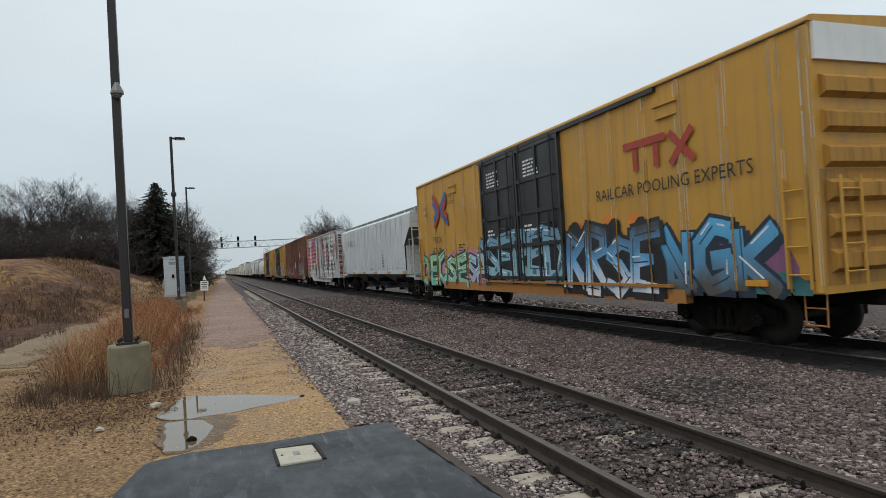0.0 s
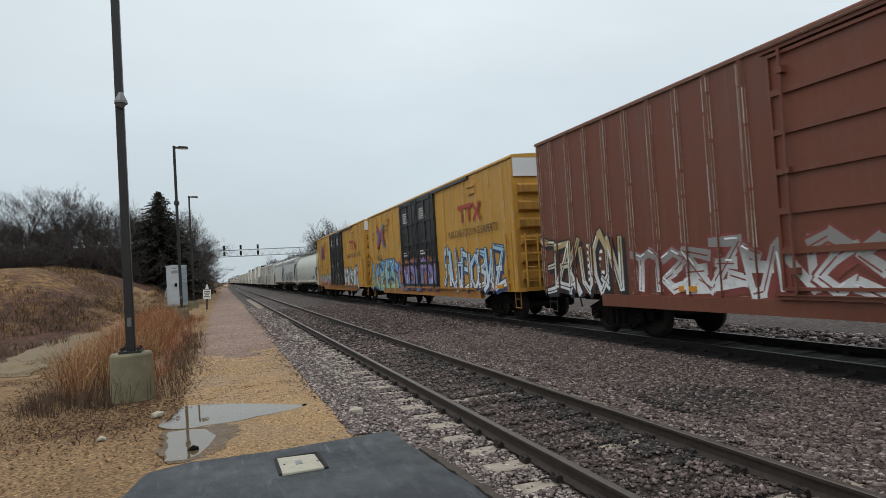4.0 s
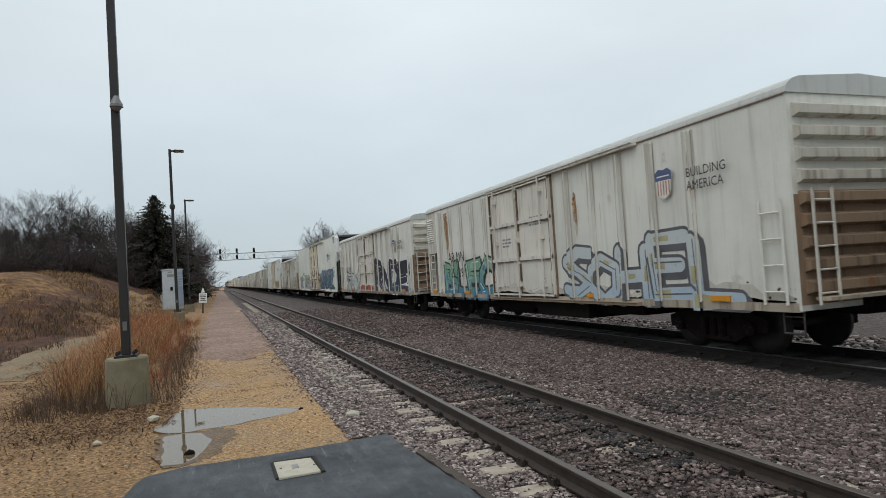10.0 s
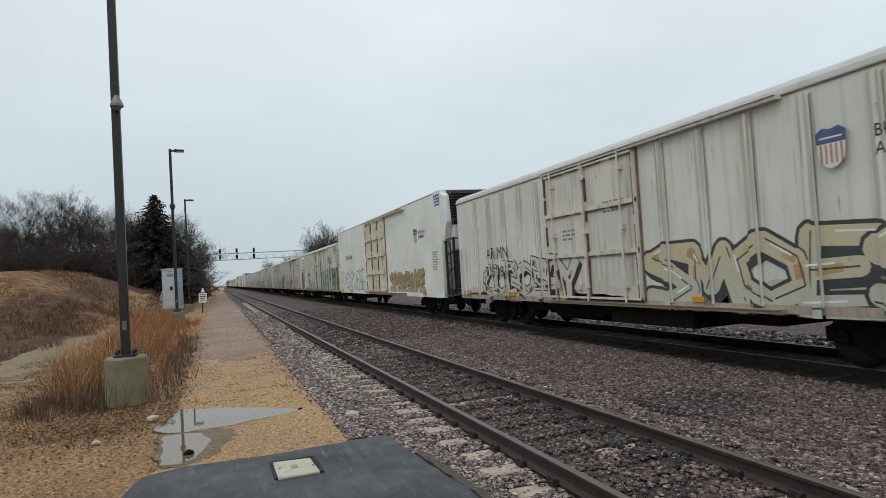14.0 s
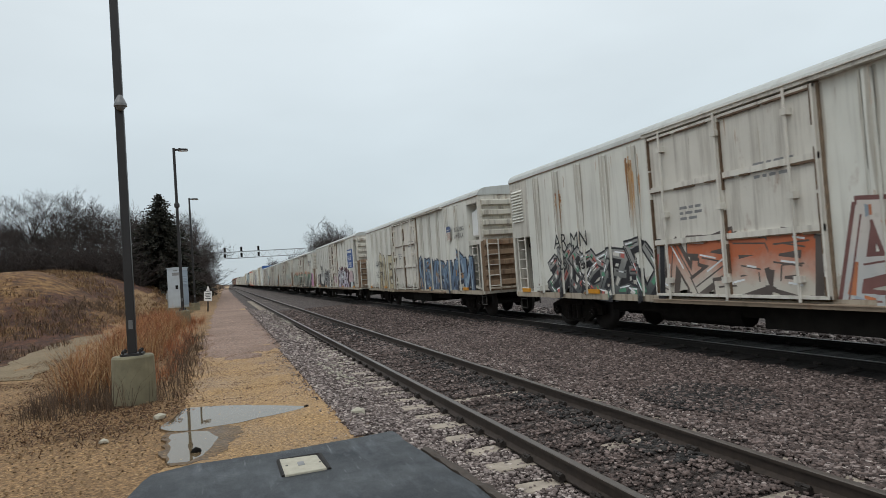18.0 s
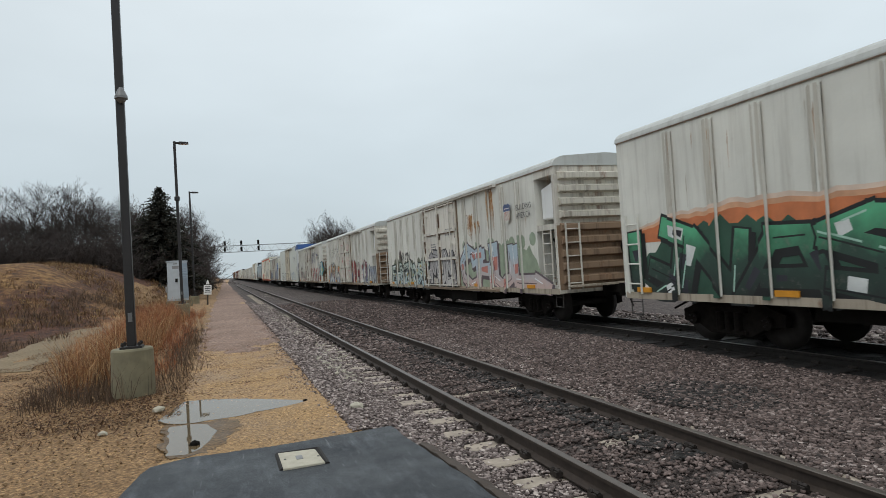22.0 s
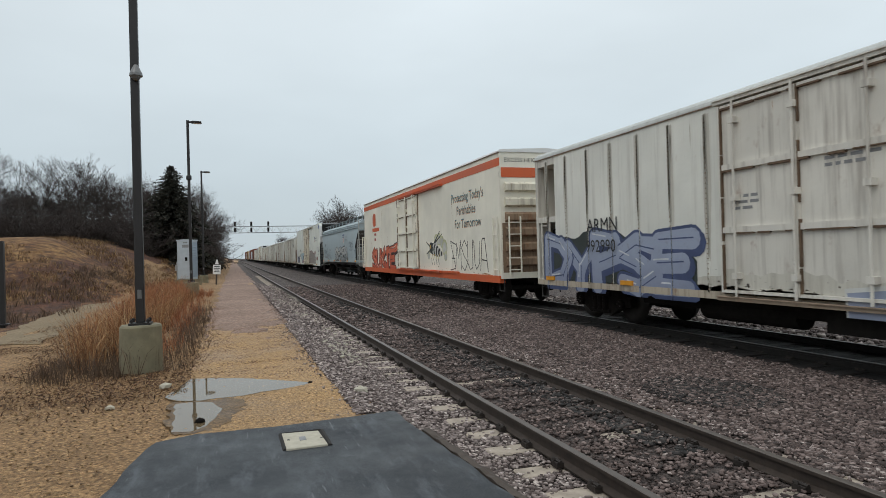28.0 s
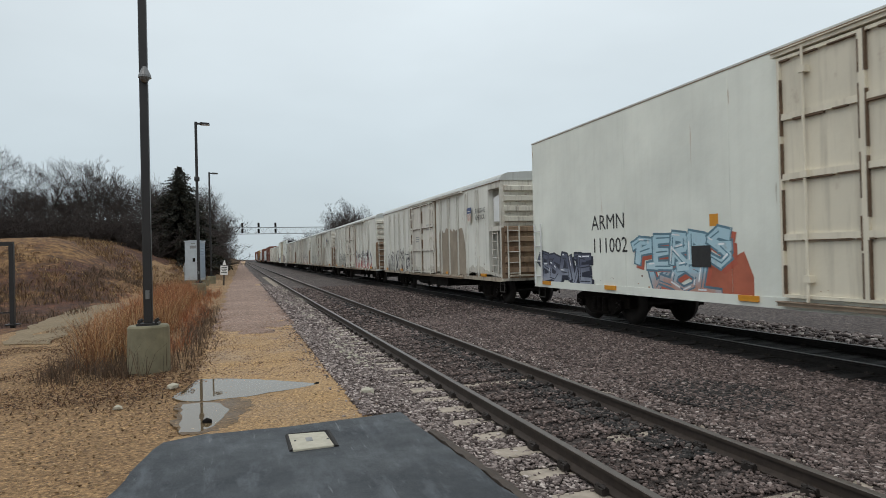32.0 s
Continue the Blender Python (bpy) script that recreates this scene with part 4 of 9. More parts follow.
ABC = {
    "A": [[(0, 0), (0.36, 1), (0.66, 1), (1, 0)], [(0.24, 0.36), (0.8, 0.36)]],
    "B": [[(0.1, 0), (0.1, 1), (0.78, 0.9), (0.7, 0.58), (0.15, 0.52)], [(0.3, 0.52), (0.94, 0.4), (0.88, 0.06), (0.1, 0)]],
    "C": [[(0.95, 0.88), (0.5, 1), (0.08, 0.72), (0.08, 0.26), (0.5, 0), (0.98, 0.14)]],
    "D": [[(0.1, 0), (0.1, 1), (0.7, 0.92), (0.95, 0.5), (0.7, 0.06), (0.1, 0)]],
    "E": [[(1, 1), (0.1, 0.97), (0.1, 0.03), (1, 0)], [(0.1, 0.5), (0.82, 0.54)]],
    "F": [[(1, 1), (0.1, 0.97), (0.14, 0)], [(0.1, 0.52), (0.82, 0.55)]],
    "G": [[(0.95, 0.88), (0.45, 1), (0.08, 0.7), (0.08, 0.28), (0.5, 0), (0.95, 0.12), (0.95, 0.46), (0.55, 0.44)]],
    "H": [[(0.08, 0), (0.12, 1)], [(0.95, 0), (0.9, 1)], [(0.1, 0.5), (0.9, 0.52)]],
    "I": [[(0.5, 0), (0.5, 1)], [(0.26, 0.97), (0.74, 1)], [(0.26, 0), (0.74, 0.03)]],
    "K": [[(0.1, 0), (0.1, 1)], [(0.98, 1), (0.25, 0.5), (1, 0)]],
    "L": [[(0.12, 1), (0.08, 0.05), (0.98, 0)]],
    "M": [[(0, 0), (0.14, 1), (0.5, 0.36), (0.86, 1), (1, 0)]],
    "N": [[(0.05, 0), (0.1, 1), (0.9, 0.02), (0.95, 1)]],
    "O": [[(0.5, 1), (0.05, 0.72), (0.05, 0.28), (0.5, 0), (0.95, 0.28), (0.95, 0.72), (0.5, 1)]],
    "P": [[(0.12, 0), (0.1, 1), (0.8, 0.94), (0.88, 0.62), (0.2, 0.46)]],
    "R": [[(0.1, 0), (0.1, 1), (0.82, 0.94), (0.85, 0.62), (0.2, 0.5), (1, 0)]],
    "S": [[(1, 0.86), (0.5, 1), (0.05, 0.76), (0.5, 0.52), (0.95, 0.26), (0.5, 0), (0, 0.14)]],
    "T": [[(0.5, 0), (0.5, 0.97)], [(0.02, 0.94), (0.98, 1)]],
    "U": [[(0.05, 1), (0.1, 0.2), (0.5, 0), (0.9, 0.2), (0.95, 1)]],
    "V": [[(0, 1), (0.5, 0), (1, 1)]],
    "W": [[(0, 1), (0.2, 0), (0.5, 0.6), (0.8, 0), (1, 1)]],
    "Y": [[(0, 1), (0.5, 0.48), (1, 1)], [(0.5, 0.48), (0.46, 0)]],
    "Z": [[(0.02, 0.92), (0.98, 1), (0.04, 0.05), (1, 0)]],
}
GRADES = {}


def graded(stops):
    """Sprayed fill that fades from one colour to the next up the letter: stops of (height, colour)."""
    if stops not in GRADES:
        m, n, l, b = shader("sprayed_fade")
        co = n.new("ShaderNodeTexCoord").outputs["Object"]
        sep = n.new("ShaderNodeSeparateXYZ")
        l.new(co, sep.inputs[0])
        drift = n.new("ShaderNodeMath")
        drift.operation = "ADD"
        l.new(sep.outputs["Z"], drift.inputs[0])
        l.new(range_of(n, l, noise_of(n, l, co, 1.9, 4), 0.25, 0.75, -0.22, 0.22), drift.inputs[1])
        lo, hi = stops[0][0], stops[-1][0]
        fade = range_of(n, l, drift.outputs[0], lo, hi)
        c = ramp_of(n, l, fade, [((z - lo) / (hi - lo), col) for z, col in stops])
        worn = range_of(n, l, noise_of(n, l, co, 7.0, 6, 0.7), 0.56, 0.74, 0.0, 0.45)
        c = mix_of(n, l, worn, c, (0.20, 0.18, 0.155))
        l.new(c, b.inputs["Base Color"])
        b.inputs["Roughness"].default_value = 0.55
        GRADES[stops] = m
    return GRADES[stops]


def wedge(p, q, w0, w1, over=0.6):
    """A stroke from p to q that changes its width and runs past its ends."""
    d = math.hypot(q[0] - p[0], q[1] - p[1]) or 1e-6
    ey, ez = (q[0] - p[0]) / d, (q[1] - p[1]) / d
    u, v = -ez, ey
    p = (p[0] - ey * w0 * over, p[1] - ez * w0 * over)
    q = (q[0] + ey * w1 * over, q[1] + ez * w1 * over)
    return [(p[0] + u * w0, p[1] + v * w0), (q[0] + u * w1, q[1] + v * w1), (q[0] - u * w1, q[1] - v * w1), (p[0] - u * w0, p[1] - v * w0)]


def lay_paint(name, prims, runs, base, z_low, parent, label="", lift=0.0):
    """Convex patches (outline, paint) one over the other on the near side, cut where posts stand proud."""
    paints = list(dict.fromkeys(m for _, m in prims))
    bm = bmesh.new()
    for k, (poly, m) in enumerate(prims):
        for a, b, d in runs:
            piece = clip_run(poly, a, b)
            if len(piece) > 2:
                bm.faces.new([bm.verts.new((base - d - 0.003 - lift - 0.00006 * k, y, max(z, z_low))) for y, z in piece]).material_index = paints.index(m)
    bmesh.ops.recalc_face_normals(bm, faces=bm.faces)
    return part(name, bm, paints, parent, label)


def graffiti(car, y1, y0, z0, z1, fill, line, cloud=None, second=None, shine=(0.75, 0.77, 0.78), n=5, seed=0, weight=0.11, base=-1.6, label="", thin=False, text="", fills=None, drop=None, bits=(), soft=False, third=None, tight=1.25, edge=0.0):
    """Sprayed letters on the near side: a cloud, then letter by letter a shadow, dark outline, fading fill and highlights."""
    rnd = random.Random(seed)
    runs = runs_of(car)
    prims = []
    if cloud:
        lobes = spray(cloud)
        prims += [(quad, lobes) for quad in strips_of(ragged(rnd, y1 + 0.2, y0 - 0.2, z0 - 0.06, z1 + 0.2, 0.16))]
        for k in range(int((y1 - y0) * 2.4)):
            prims.append((disc(rnd.uniform(y0, y1), z1 + rnd.uniform(-0.12, 0.06), rnd.uniform(0.12, 0.26), 10), lobes))
    n = len(text) if text else n if thin else round(n * 1.3)
    w = (y1 - y0) / n
    ink = spray(line)
    if thin:
        half = 0.38 * weight * min(w * 1.15, z1 - z0)
        for i in range(n):
            g = ABC[text[i]] if text else rnd.choice(GLYPHS[:11])
            flip, ya, wid = not text and rnd.random() < 0.5, y1 - i * w, w * rnd.uniform(0.9, 1.15)
            for pl in g:
                pts = [(ya - wid * ((1 - u if flip else u) + rnd.uniform(-0.08, 0.08)), z0 + (z1 - z0) * min(1.05, max(0, v + rnd.uniform(-0.08, 0.08)))) for u, v in pl]
                for p, q in zip(pts, pts[1:]):
                    prims.append((stroke(p, q, half), ink))
                    prims.append((disc(q[0], q[1], half, 6), ink))
        return lay_paint("graffiti", prims, runs, base, z0 - 0.12, car, label or "scrawled tag in thin sprayed lines")
    whole = lay_paint("graffiti", prims or [([(y1, z0), (y1 - 0.05, z0), (y1, z0 + 0.05)], ink)], runs, base, z0 - 0.12, car, label or "sprayed graffiti letters")
    half = max(weight, 0.13) * 0.88 * min(w * tight, (z1 - z0) * 1.05)
    for i in range(n):
        g = ABC[text[i]] if text else rnd.choice(GLYPHS[:11])
        fu, fv = (rnd.random() < 0.5, rnd.random() < 0.5) if not text else (False, False)
        ya, wid, lift = y1 - i * w + w * (tight - 1) * 0.5, w * tight * rnd.uniform(0.92, 1.08), rnd.uniform(-0.06, 0.06) * (z1 - z0)
        slant, hgt = rnd.uniform(-0.16, 0.16), (z1 - z0) * rnd.uniform(0.86, 1.06)
        own = fills[i % len(fills)] if fills else fill
        low = second if second else tuple(v * 0.8 for v in own)
        stops = ((z0, low), ((z0 + z1) / 2, third), (z1, own)) if third else ((z0 + 0.1 * hgt, low), (z0 + 0.75 * hgt, own))
        body = graded(stops)
        lines = []
        for pl in g:
            pts = [(ya - wid * (0.10 + 0.80 * (1 - u if fu else u) + slant * (v - 0.5)), z0 + lift + hgt * (0.08 + 0.84 * (1 - v if fv else v))) for u, v in pl]
            pts = [(y + rnd.uniform(-0.05, 0.05) * w, z + rnd.uniform(-0.04, 0.04) * hgt) for y, z in pts]
            lines.append(pts)
        if not soft and rnd.random() < 0.75:      # an arrow tip that tangles with its neighbour
            y, z = rnd.choice(lines[0])
            lines.append([(y, z), (y - wid * rnd.choice((-0.4, 0.4)), z + hgt * rnd.uniform(-0.22, 0.22))])
        segs = [(p, q, half * rnd.uniform(0.8, 1.2), half * rnd.uniform(0.65, 1.1)) for pts in lines for p, q in zip(pts, pts[1:])]
        segs = [((p[0], min(max(p[1], z0), z1 + 0.08)), (q[0], min(max(q[1], z0), z1 + 0.08)), a, b) for p, q, a, b in segs]
        over = 0.0 if soft else 0.55
        rim = edge or (0.062 if half > 0.12 else 0.045)
        out = []
        for dy, dz, grow, m in ((-0.09, -0.08, rim * 0.9, spray(drop or line)), (0, 0, rim, ink), (0, 0, 0.0, body)):
            for p, q, a, b in segs:
                out.append((wedge((p[0] + dy, p[1] + dz), (q[0] + dy, q[1] + dz), a + grow, b + grow, over), m))
                if soft:
                    out.append((disc(p[0] + dy, p[1] + dz, a + grow, 10), m))
                    out.append((disc(q[0] + dy, q[1] + dz, b + grow, 10), m))
        for p, q, a, b in segs:                   # inner patches, contours and highlights
            for col in bits:
                if rnd.random() < 0.5:
                    t0 = rnd.uniform(0.0, 0.6)
                    t1 = t0 + rnd.uniform(0.15, 0.4)
                    s0, s1 = [(p[0] + (q[0] - p[0]) * t, p[1] + (q[1] - p[1]) * t) for t in (t0, t1)]
                    out.append((wedge(s0, s1, a * rnd.uniform(0.3, 0.8), b * rnd.uniform(0.2, 0.7), 0.3), spray(col)))
            if rnd.random() < 0.55:
                off = a * rnd.uniform(-0.5, 0.5)
                out.append((stroke((p[0] + off, p[1] - off), (q[0] + off, q[1] - off), 0.014), ink))
            if shine and rnd.random() < 0.5:
                t = rnd.uniform(0.0, 0.35)
                s0, s1 = (p[0] + a * 0.45, p[1] + a * 0.45), (p[0] + (q[0] - p[0]) * (t + 0.4) + a * 0.45, p[1] + (q[1] - p[1]) * (t + 0.4) + a * 0.45)
                out.append((stroke(s0, s1, 0.016), spray(shine)))
        lay_paint("letter", out, runs, base, z0 - 0.12, whole, "", 0.004 + 0.0004 * i)
    return whole


def pressed_depth(y, z):
    """How far the silver boxcar's ribs and door bars stand proud at a place on its side."""
    if 6.5 <= y <= 9.7:
        u = abs((z - 1.05 + 0.127) % 0.2542 - 0.127)
        return 0.062 + 0.045 * min(1.0, max(0.0, (0.056 - u) / 0.006))
    for c in (1.35, 1.7, 2.05, 2.4, 2.75, 3.1, 3.45, 3.8, 4.12):
        if abs(z - c) < 0.11:
            return 0.036 * min(1.0, (0.11 - abs(z - c)) / 0.05)
    return 0.0


def block_letters(car):
    """Huge square letters left in bare silver, cut out by stepped pink fields with a thin yellow and a broad black edge."""
    pink = graded(((1.0, (0.64, 0.15, 0.10)), (2.2, (0.66, 0.13, 0.11)), (3.1, (0.56, 0.10, 0.14)), (4.3, (0.52, 0.12, 0.19))))
    black, gold, haze = spray((0.014, 0.014, 0.016)), spray((0.56, 0.55, 0.20)), spray((0.44, 0.08, 0.21))

    def rect(y1, y0, z0, z1):
        return [(y1, z0), (y0, z0), (y0, z1), (y1, z1)]

    def grown(poly, g):
        cy, cz = sum(p[0] for p in poly) / len(poly), sum(p[1] for p in poly) / len(poly)
        return [(y + math.copysign(g, y - cy), z + math.copysign(g, z - cz)) for y, z in poly]

    rosy = [(rect(15.95, 14.80, 0.97, 4.37), 0.12), (rect(14.8, 14.45, 1.87, 3.45), 0.20), (rect(12.52, 10.95, 2.48, 4.37), 0.12),
            (rect(13.0, 12.2, 1.86, 3.3), 0.11), ([(13.0, 3.25), (12.4, 3.25), (12.4, 3.95), (12.52, 3.95)], 0.08), (rect(11.0, 10.62, 1.92, 3.48), 0.13),
            (rect(8.9, 8.47, 1.92, 3.3), 0.19), ([(7.05, 4.33), (6.2, 4.33), (6.02, 2.55)], 0.07), (rect(6.35, 5.9, 2.3, 3.45), 0.05),
            ([(7.2, 2.7), (7.26, 1.87), (6.76, 1.87)], 0.05), ([(6.74, 1.66), (6.42, 1.6), (6.1, 0.8), (6.62, 0.8)], 0.02),
            (rect(4.53, 3.97, 1.86, 3.32), 0.18), (rect(0.72, 0.02, 2.55, 4.3), 0.10), ([(1.5, 3.0), (0.6, 2.2), (0.5, 3.3), (1.2, 3.5)], 0.08)]
    dark = [rect(13.25, 12.62, 3.32, 3.78), rect(12.62, 12.5, 3.7, 4.37), rect(10.88, 10.5, 3.55, 4.37), rect(10.6, 10.28, 1.85, 3.72), rect(10.98, 10.3, 0.85, 1.88), rect(14.8, 14.66, 1.0, 1.8), rect(14.75, 14.6, 3.6, 4.37), rect(14.7, 14.25, 3.5, 3.72),
            rect(8.72, 8.34, 0.85, 1.8), rect(8.78, 8.42, 3.5, 4.37), rect(6.12, 5.9, 3.5, 4.33), rect(5.86, 5.6, 1.75, 3.7), rect(6.0, 5.62, 3.48, 3.72), stroke((7.12, 4.3), (5.5, 1.7), 0.05), stroke((7.28, 3.4), (6.72, 2.05), 0.13), stroke((6.8, 2.1), (5.9, 0.9), 0.20),
            rect(4.48, 4.08, 3.6, 4.33), rect(4.24, 3.86, 0.85, 1.72), rect(3.8, 3.5, 1.75, 3.66), rect(4.75, 3.7, 3.4, 3.68),
            rect(2.3, 2.08, 3.55, 4.35), rect(2.5, 1.95, 2.8, 3.55), rect(2.42, 1.94, 0.9, 2.35), stroke((2.5, 1.75), (1.95, 2.3), 0.12), stroke((1.55, 3.3), (0.85, 3.6), 0.10), stroke((1.7, 2.95), (0.9, 1.7), 0.08), stroke((0.95, 2.3), (0.85, 1.6), 0.13)]
    prims = [(grown(p, g + 0.05), black) for p, g in rosy] + [(p, black) for p in dark]
    prims += [(grown(p, 0.045), gold) for p, g in rosy] + [(p, pink) for p, g in rosy]
    prims += [(disc(y, z, r, 11), haze) for y, z, r in ((11.7, 4.0, 0.26), (12.6, 2.55, 0.24), (11.15, 2.8, 0.22), (15.2, 2.5, 0.26), (8.7, 2.6, 0.16))]
    cuts = sorted([z + d for z in (1.35, 1.7, 2.05, 2.4, 2.75, 3.1, 3.45, 3.8, 4.12) for d in (-0.11, -0.06, 0.06, 0.11)])
    bars = sorted([1.05 + 0.2542 * i + d for i in range(13) for d in (-0.056, -0.05, 0.05, 0.056)])
    paints, bm = list(dict.fromkeys(m for _, m in prims)), bmesh.new()
    for k, (poly, m) in enumerate(prims):
        poly = [(y, min(z, 4.38)) for y, z in poly]
        for a, b, d in runs_of(car):
            piece = clip_run(poly, a, b)
            if len(piece) < 3:
                continue
            door = 6.49 < a and b < 9.71
            lines = [-9.0] + (bars if door else cuts) + [9.0] if door or d < 0.01 else [-9.0, 9.0]
            for lo, hi in zip(lines, lines[1:]):
                band = clip_run([(z, y) for y, z in piece], lo, hi)
                if len(band) > 2:
                    bm.faces.new([bm.verts.new((-1.6034 - (pressed_depth(min(max(y, a + 0.001), b - 0.001), z) if len(lines) > 2 else d) - 0.00006 * k, y, z)) for z, y in band]).material_index = paints.index(m)
    bmesh.ops.recalc_face_normals(bm, faces=bm.faces)
    return tagged(part("graffiti", bm, paints, car, "huge block letters in silver, pink and black"), kind="stuff")


def ragged(rnd, y1, y0, z0, z1, wave=0.12):
    """An outline with a straight foot and a flat, jagged top, as sprayed or rolled by hand."""
    n = max(6, int((y1 - y0) * 5))
    ph = [rnd.uniform(0, 6.28) for _ in range(3)]
    top = []
    for i in range(n + 1):
        t = i / n
        lobes = 0.55 + 0.25 * math.sin(t * n * 0.31 + ph[0]) + 0.2 * math.sin(t * 5 + ph[1]) + rnd.uniform(-0.3, 0.3)
        fall = min(1.0, 6 * t + 0.45, 6 * (1 - t) + 0.45)
        top.append((y0 + (y1 - y0) * t, z0 + (z1 - z0) * (1 - wave * 2 * (1 - lobes)) * fall))
    return [(y0 + 0.04, z0), (y1 - 0.04, z0)][::-1] + top


def strips_of(pts):
    """Cuts a lobed outline into upright slices."""
    top = pts[2:]
    z0 = pts[0][1]
    return [[(p[0], z0), (q[0], z0), q, p] for p, q in zip(top, top[1:])]


def patch(car, y1, y0, z0, z1, col, seed, base=-1.6, n=14, label="blotch of overpainted graffiti", edge=None):
    """A ragged field of paint with a lobed top, and a darker edge where there is one."""
    rnd, bm, runs = random.Random(seed), bmesh.new(), runs_of(car)
    layers = [(ragged(random.Random(seed), y1 + 0.06, y0 - 0.06, z0, z1 + 0.07), 1, 0.0026)] if edge else []
    layers.append((ragged(rnd, y1, y0, z0, z1), 0, 0.0032))
    for pts, mi, off in layers:
        for quad in strips_of(pts):
            for a, b, d in runs:
                piece = clip_run(quad, a, b)
                if len(piece) > 2:
                    bm.faces.new([bm.verts.new((base - d - off, y, z)) for y, z in piece]).material_index = mi
    bmesh.ops.recalc_face_normals(bm, faces=bm.faces)
    return tagged(part("paint_patch", bm, [spray(col), spray(edge or col)], car, label), kind="stuff")


def rust_run(car, y, z0, z1, w, seed, base=-1.6, cols=((0.36, 0.17, 0.05), (0.22, 0.095, 0.032), (0.46, 0.29, 0.14))):
    """A rust stain: a scabbed head and many thin streaks washed down from it."""
    rnd, prims = random.Random(seed), []
    tones = [spray(c) for c in cols]
    for k in range(26):
        u, t = y + rnd.gauss(0, 0.5) * w, z1 - rnd.random() ** 2 * 0.35 * (z1 - z0)
        lo, h = t - (t - z0) * rnd.uniform(0.25, 1.0), rnd.uniform(0.006, 0.16) * w
        prims.append(([(u - h, t), (u + h, t), (u + h * 0.7, (t + lo) / 2), (u + rnd.uniform(-h, h) * 0.3, lo), (u - h * 0.6, (t + lo) / 2)], rnd.choice(tones)))
    for k in range(14):
        u, t, r = y + rnd.gauss(0, 0.5) * w, z1 - rnd.random() * 0.4 * (z1 - z0), rnd.uniform(0.01, 0.05)
        prims.append(([(u + r * rnd.uniform(0.5, 1.3) * math.cos(a), t + r * rnd.uniform(0.5, 1.6) * math.sin(a)) for a in (0.2, 1.3, 2.4, 3.5, 4.6, 5.6)], rnd.choice(tones)))
    return tagged(lay_paint("rust_stain", prims, runs_of(car), base, 0.0, car, "orange rust stain with thin runs"), kind="stuff")


def insect_drawing(car, y, z):
    """A sprayed striped insect in black and grey over a greenish haze."""
    dark, pale, amber, haze = spray((0.03, 0.035, 0.035)), spray((0.50, 0.50, 0.46)), spray((0.52, 0.34, 0.06)), spray((0.50, 0.50, 0.30))
    rnd, prims = random.Random(3), []
    for dy, dz, r in ((-0.1, 0.35, 0.30), (-0.5, 0.42, 0.28), (-0.85, 0.30, 0.26), (-1.2, 0.05, 0.34), (1.0, -0.25, 0.2), (-1.3, -0.3, 0.2)):
        prims.append((disc(y + dy, z + dz, r, 12), haze))
        prims.append((disc(y + dy, z + dz - 0.03, r * 0.72, 12), pale))
    for p, q in (((0.5, 0.0), (1.35, 0.35)), ((0.5, 0.05), (1.3, -0.2)), ((0.3, 0.2), (-0.9, 0.62)), ((0.2, 0.25), (-0.6, 0.75))):
        prims.append((wedge((y + p[0], z + p[1]), (y + q[0], z + q[1]), 0.05, 0.018), dark))
    for k in range(9):
        t = k / 8
        prims.append((disc(y + 0.35 - 1.15 * t, z + 0.02 - 0.22 * t, 0.27 - 0.17 * t * t, 12), pale if k % 2 else dark))
    prims.append((disc(y + 0.62, z + 0.06, 0.25, 12), dark))
    prims.append((disc(y + 0.72, z + 0.12, 0.09, 10), amber))
    for dy in (0.45, 0.15, -0.2, -0.5):
        prims.append((stroke((y + dy, z - 0.2), (y + dy + 0.16, z - 0.42), 0.025), amber))
        prims.append((stroke((y + dy + 0.16, z - 0.42), (y + dy + 0.05, z - 0.66), 0.02), dark))
    return lay_paint("insect_drawing", prims, runs_of(car), -1.6, 0.0, car, "sprayed drawing of a striped insect")


RELIEF = {}


def posts(car, ys, z0, z1, wide, deep, mat, key, name="side_post"):
    """Upright side posts, each a part, all on one mesh."""
    bm = bmesh.new()
    prism(bm, [(-wide / 2, 0), (wide / 2, 0), (wide / 2 - min(0.045, wide * 0.3), -deep), (-wide / 2 + min(0.045, wide * 0.3), -deep)], "z", z0, z1)
    for v in bm.verts:
        v.co = (v.co.y, v.co.x, v.co.z)
    me = mesh_of(name, bm, mat)
    for y in ys:
        p = part(name, me, None, car)
        p.location = (-1.6, y, 0)
    RELIEF.setdefault(key, []).extend((y - wide / 2, y + wide / 2, deep) for y in ys)


def end_ribs(car, length, z0, z1, count, mat, half=1.42, deep=0.09, low_mat=None):
    """Pressed ribs across both ends."""
    bm = bmesh.new()
    h = (z1 - z0) / count
    prism(bm, [(0, -h * 0.34), (-deep, -h * 0.2), (-deep, h * 0.2), (0, h * 0.34)], "x", -half, half)
    me = mesh_of("end_rib", bm, mat)
    upper, lower = me, me
    if low_mat:
        lower = me.copy()
        lower.materials.clear()
        lower.materials.append(low_mat)
        sheet_bm = bmesh.new()
        box(sheet_bm, -half - 0.1, half + 0.1, -0.006, 0.0, z0 - 0.1, z0 + (z1 - z0) * 0.52)
        part("end_sheet", sheet_bm, low_mat, car, "rust-brown lower end sheet")
    for k in range(count):
        me = lower if k < count * 0.52 else upper
        p = part("end_rib", me, None, car)
        p.location = (0, 0, z0 + h * (k + 0.5))
        q = part("end_rib", me, None, car)
        q.location, q.rotation_euler = (0, length, z0 + h * (k + 0.5)), (0, 0, math.pi)


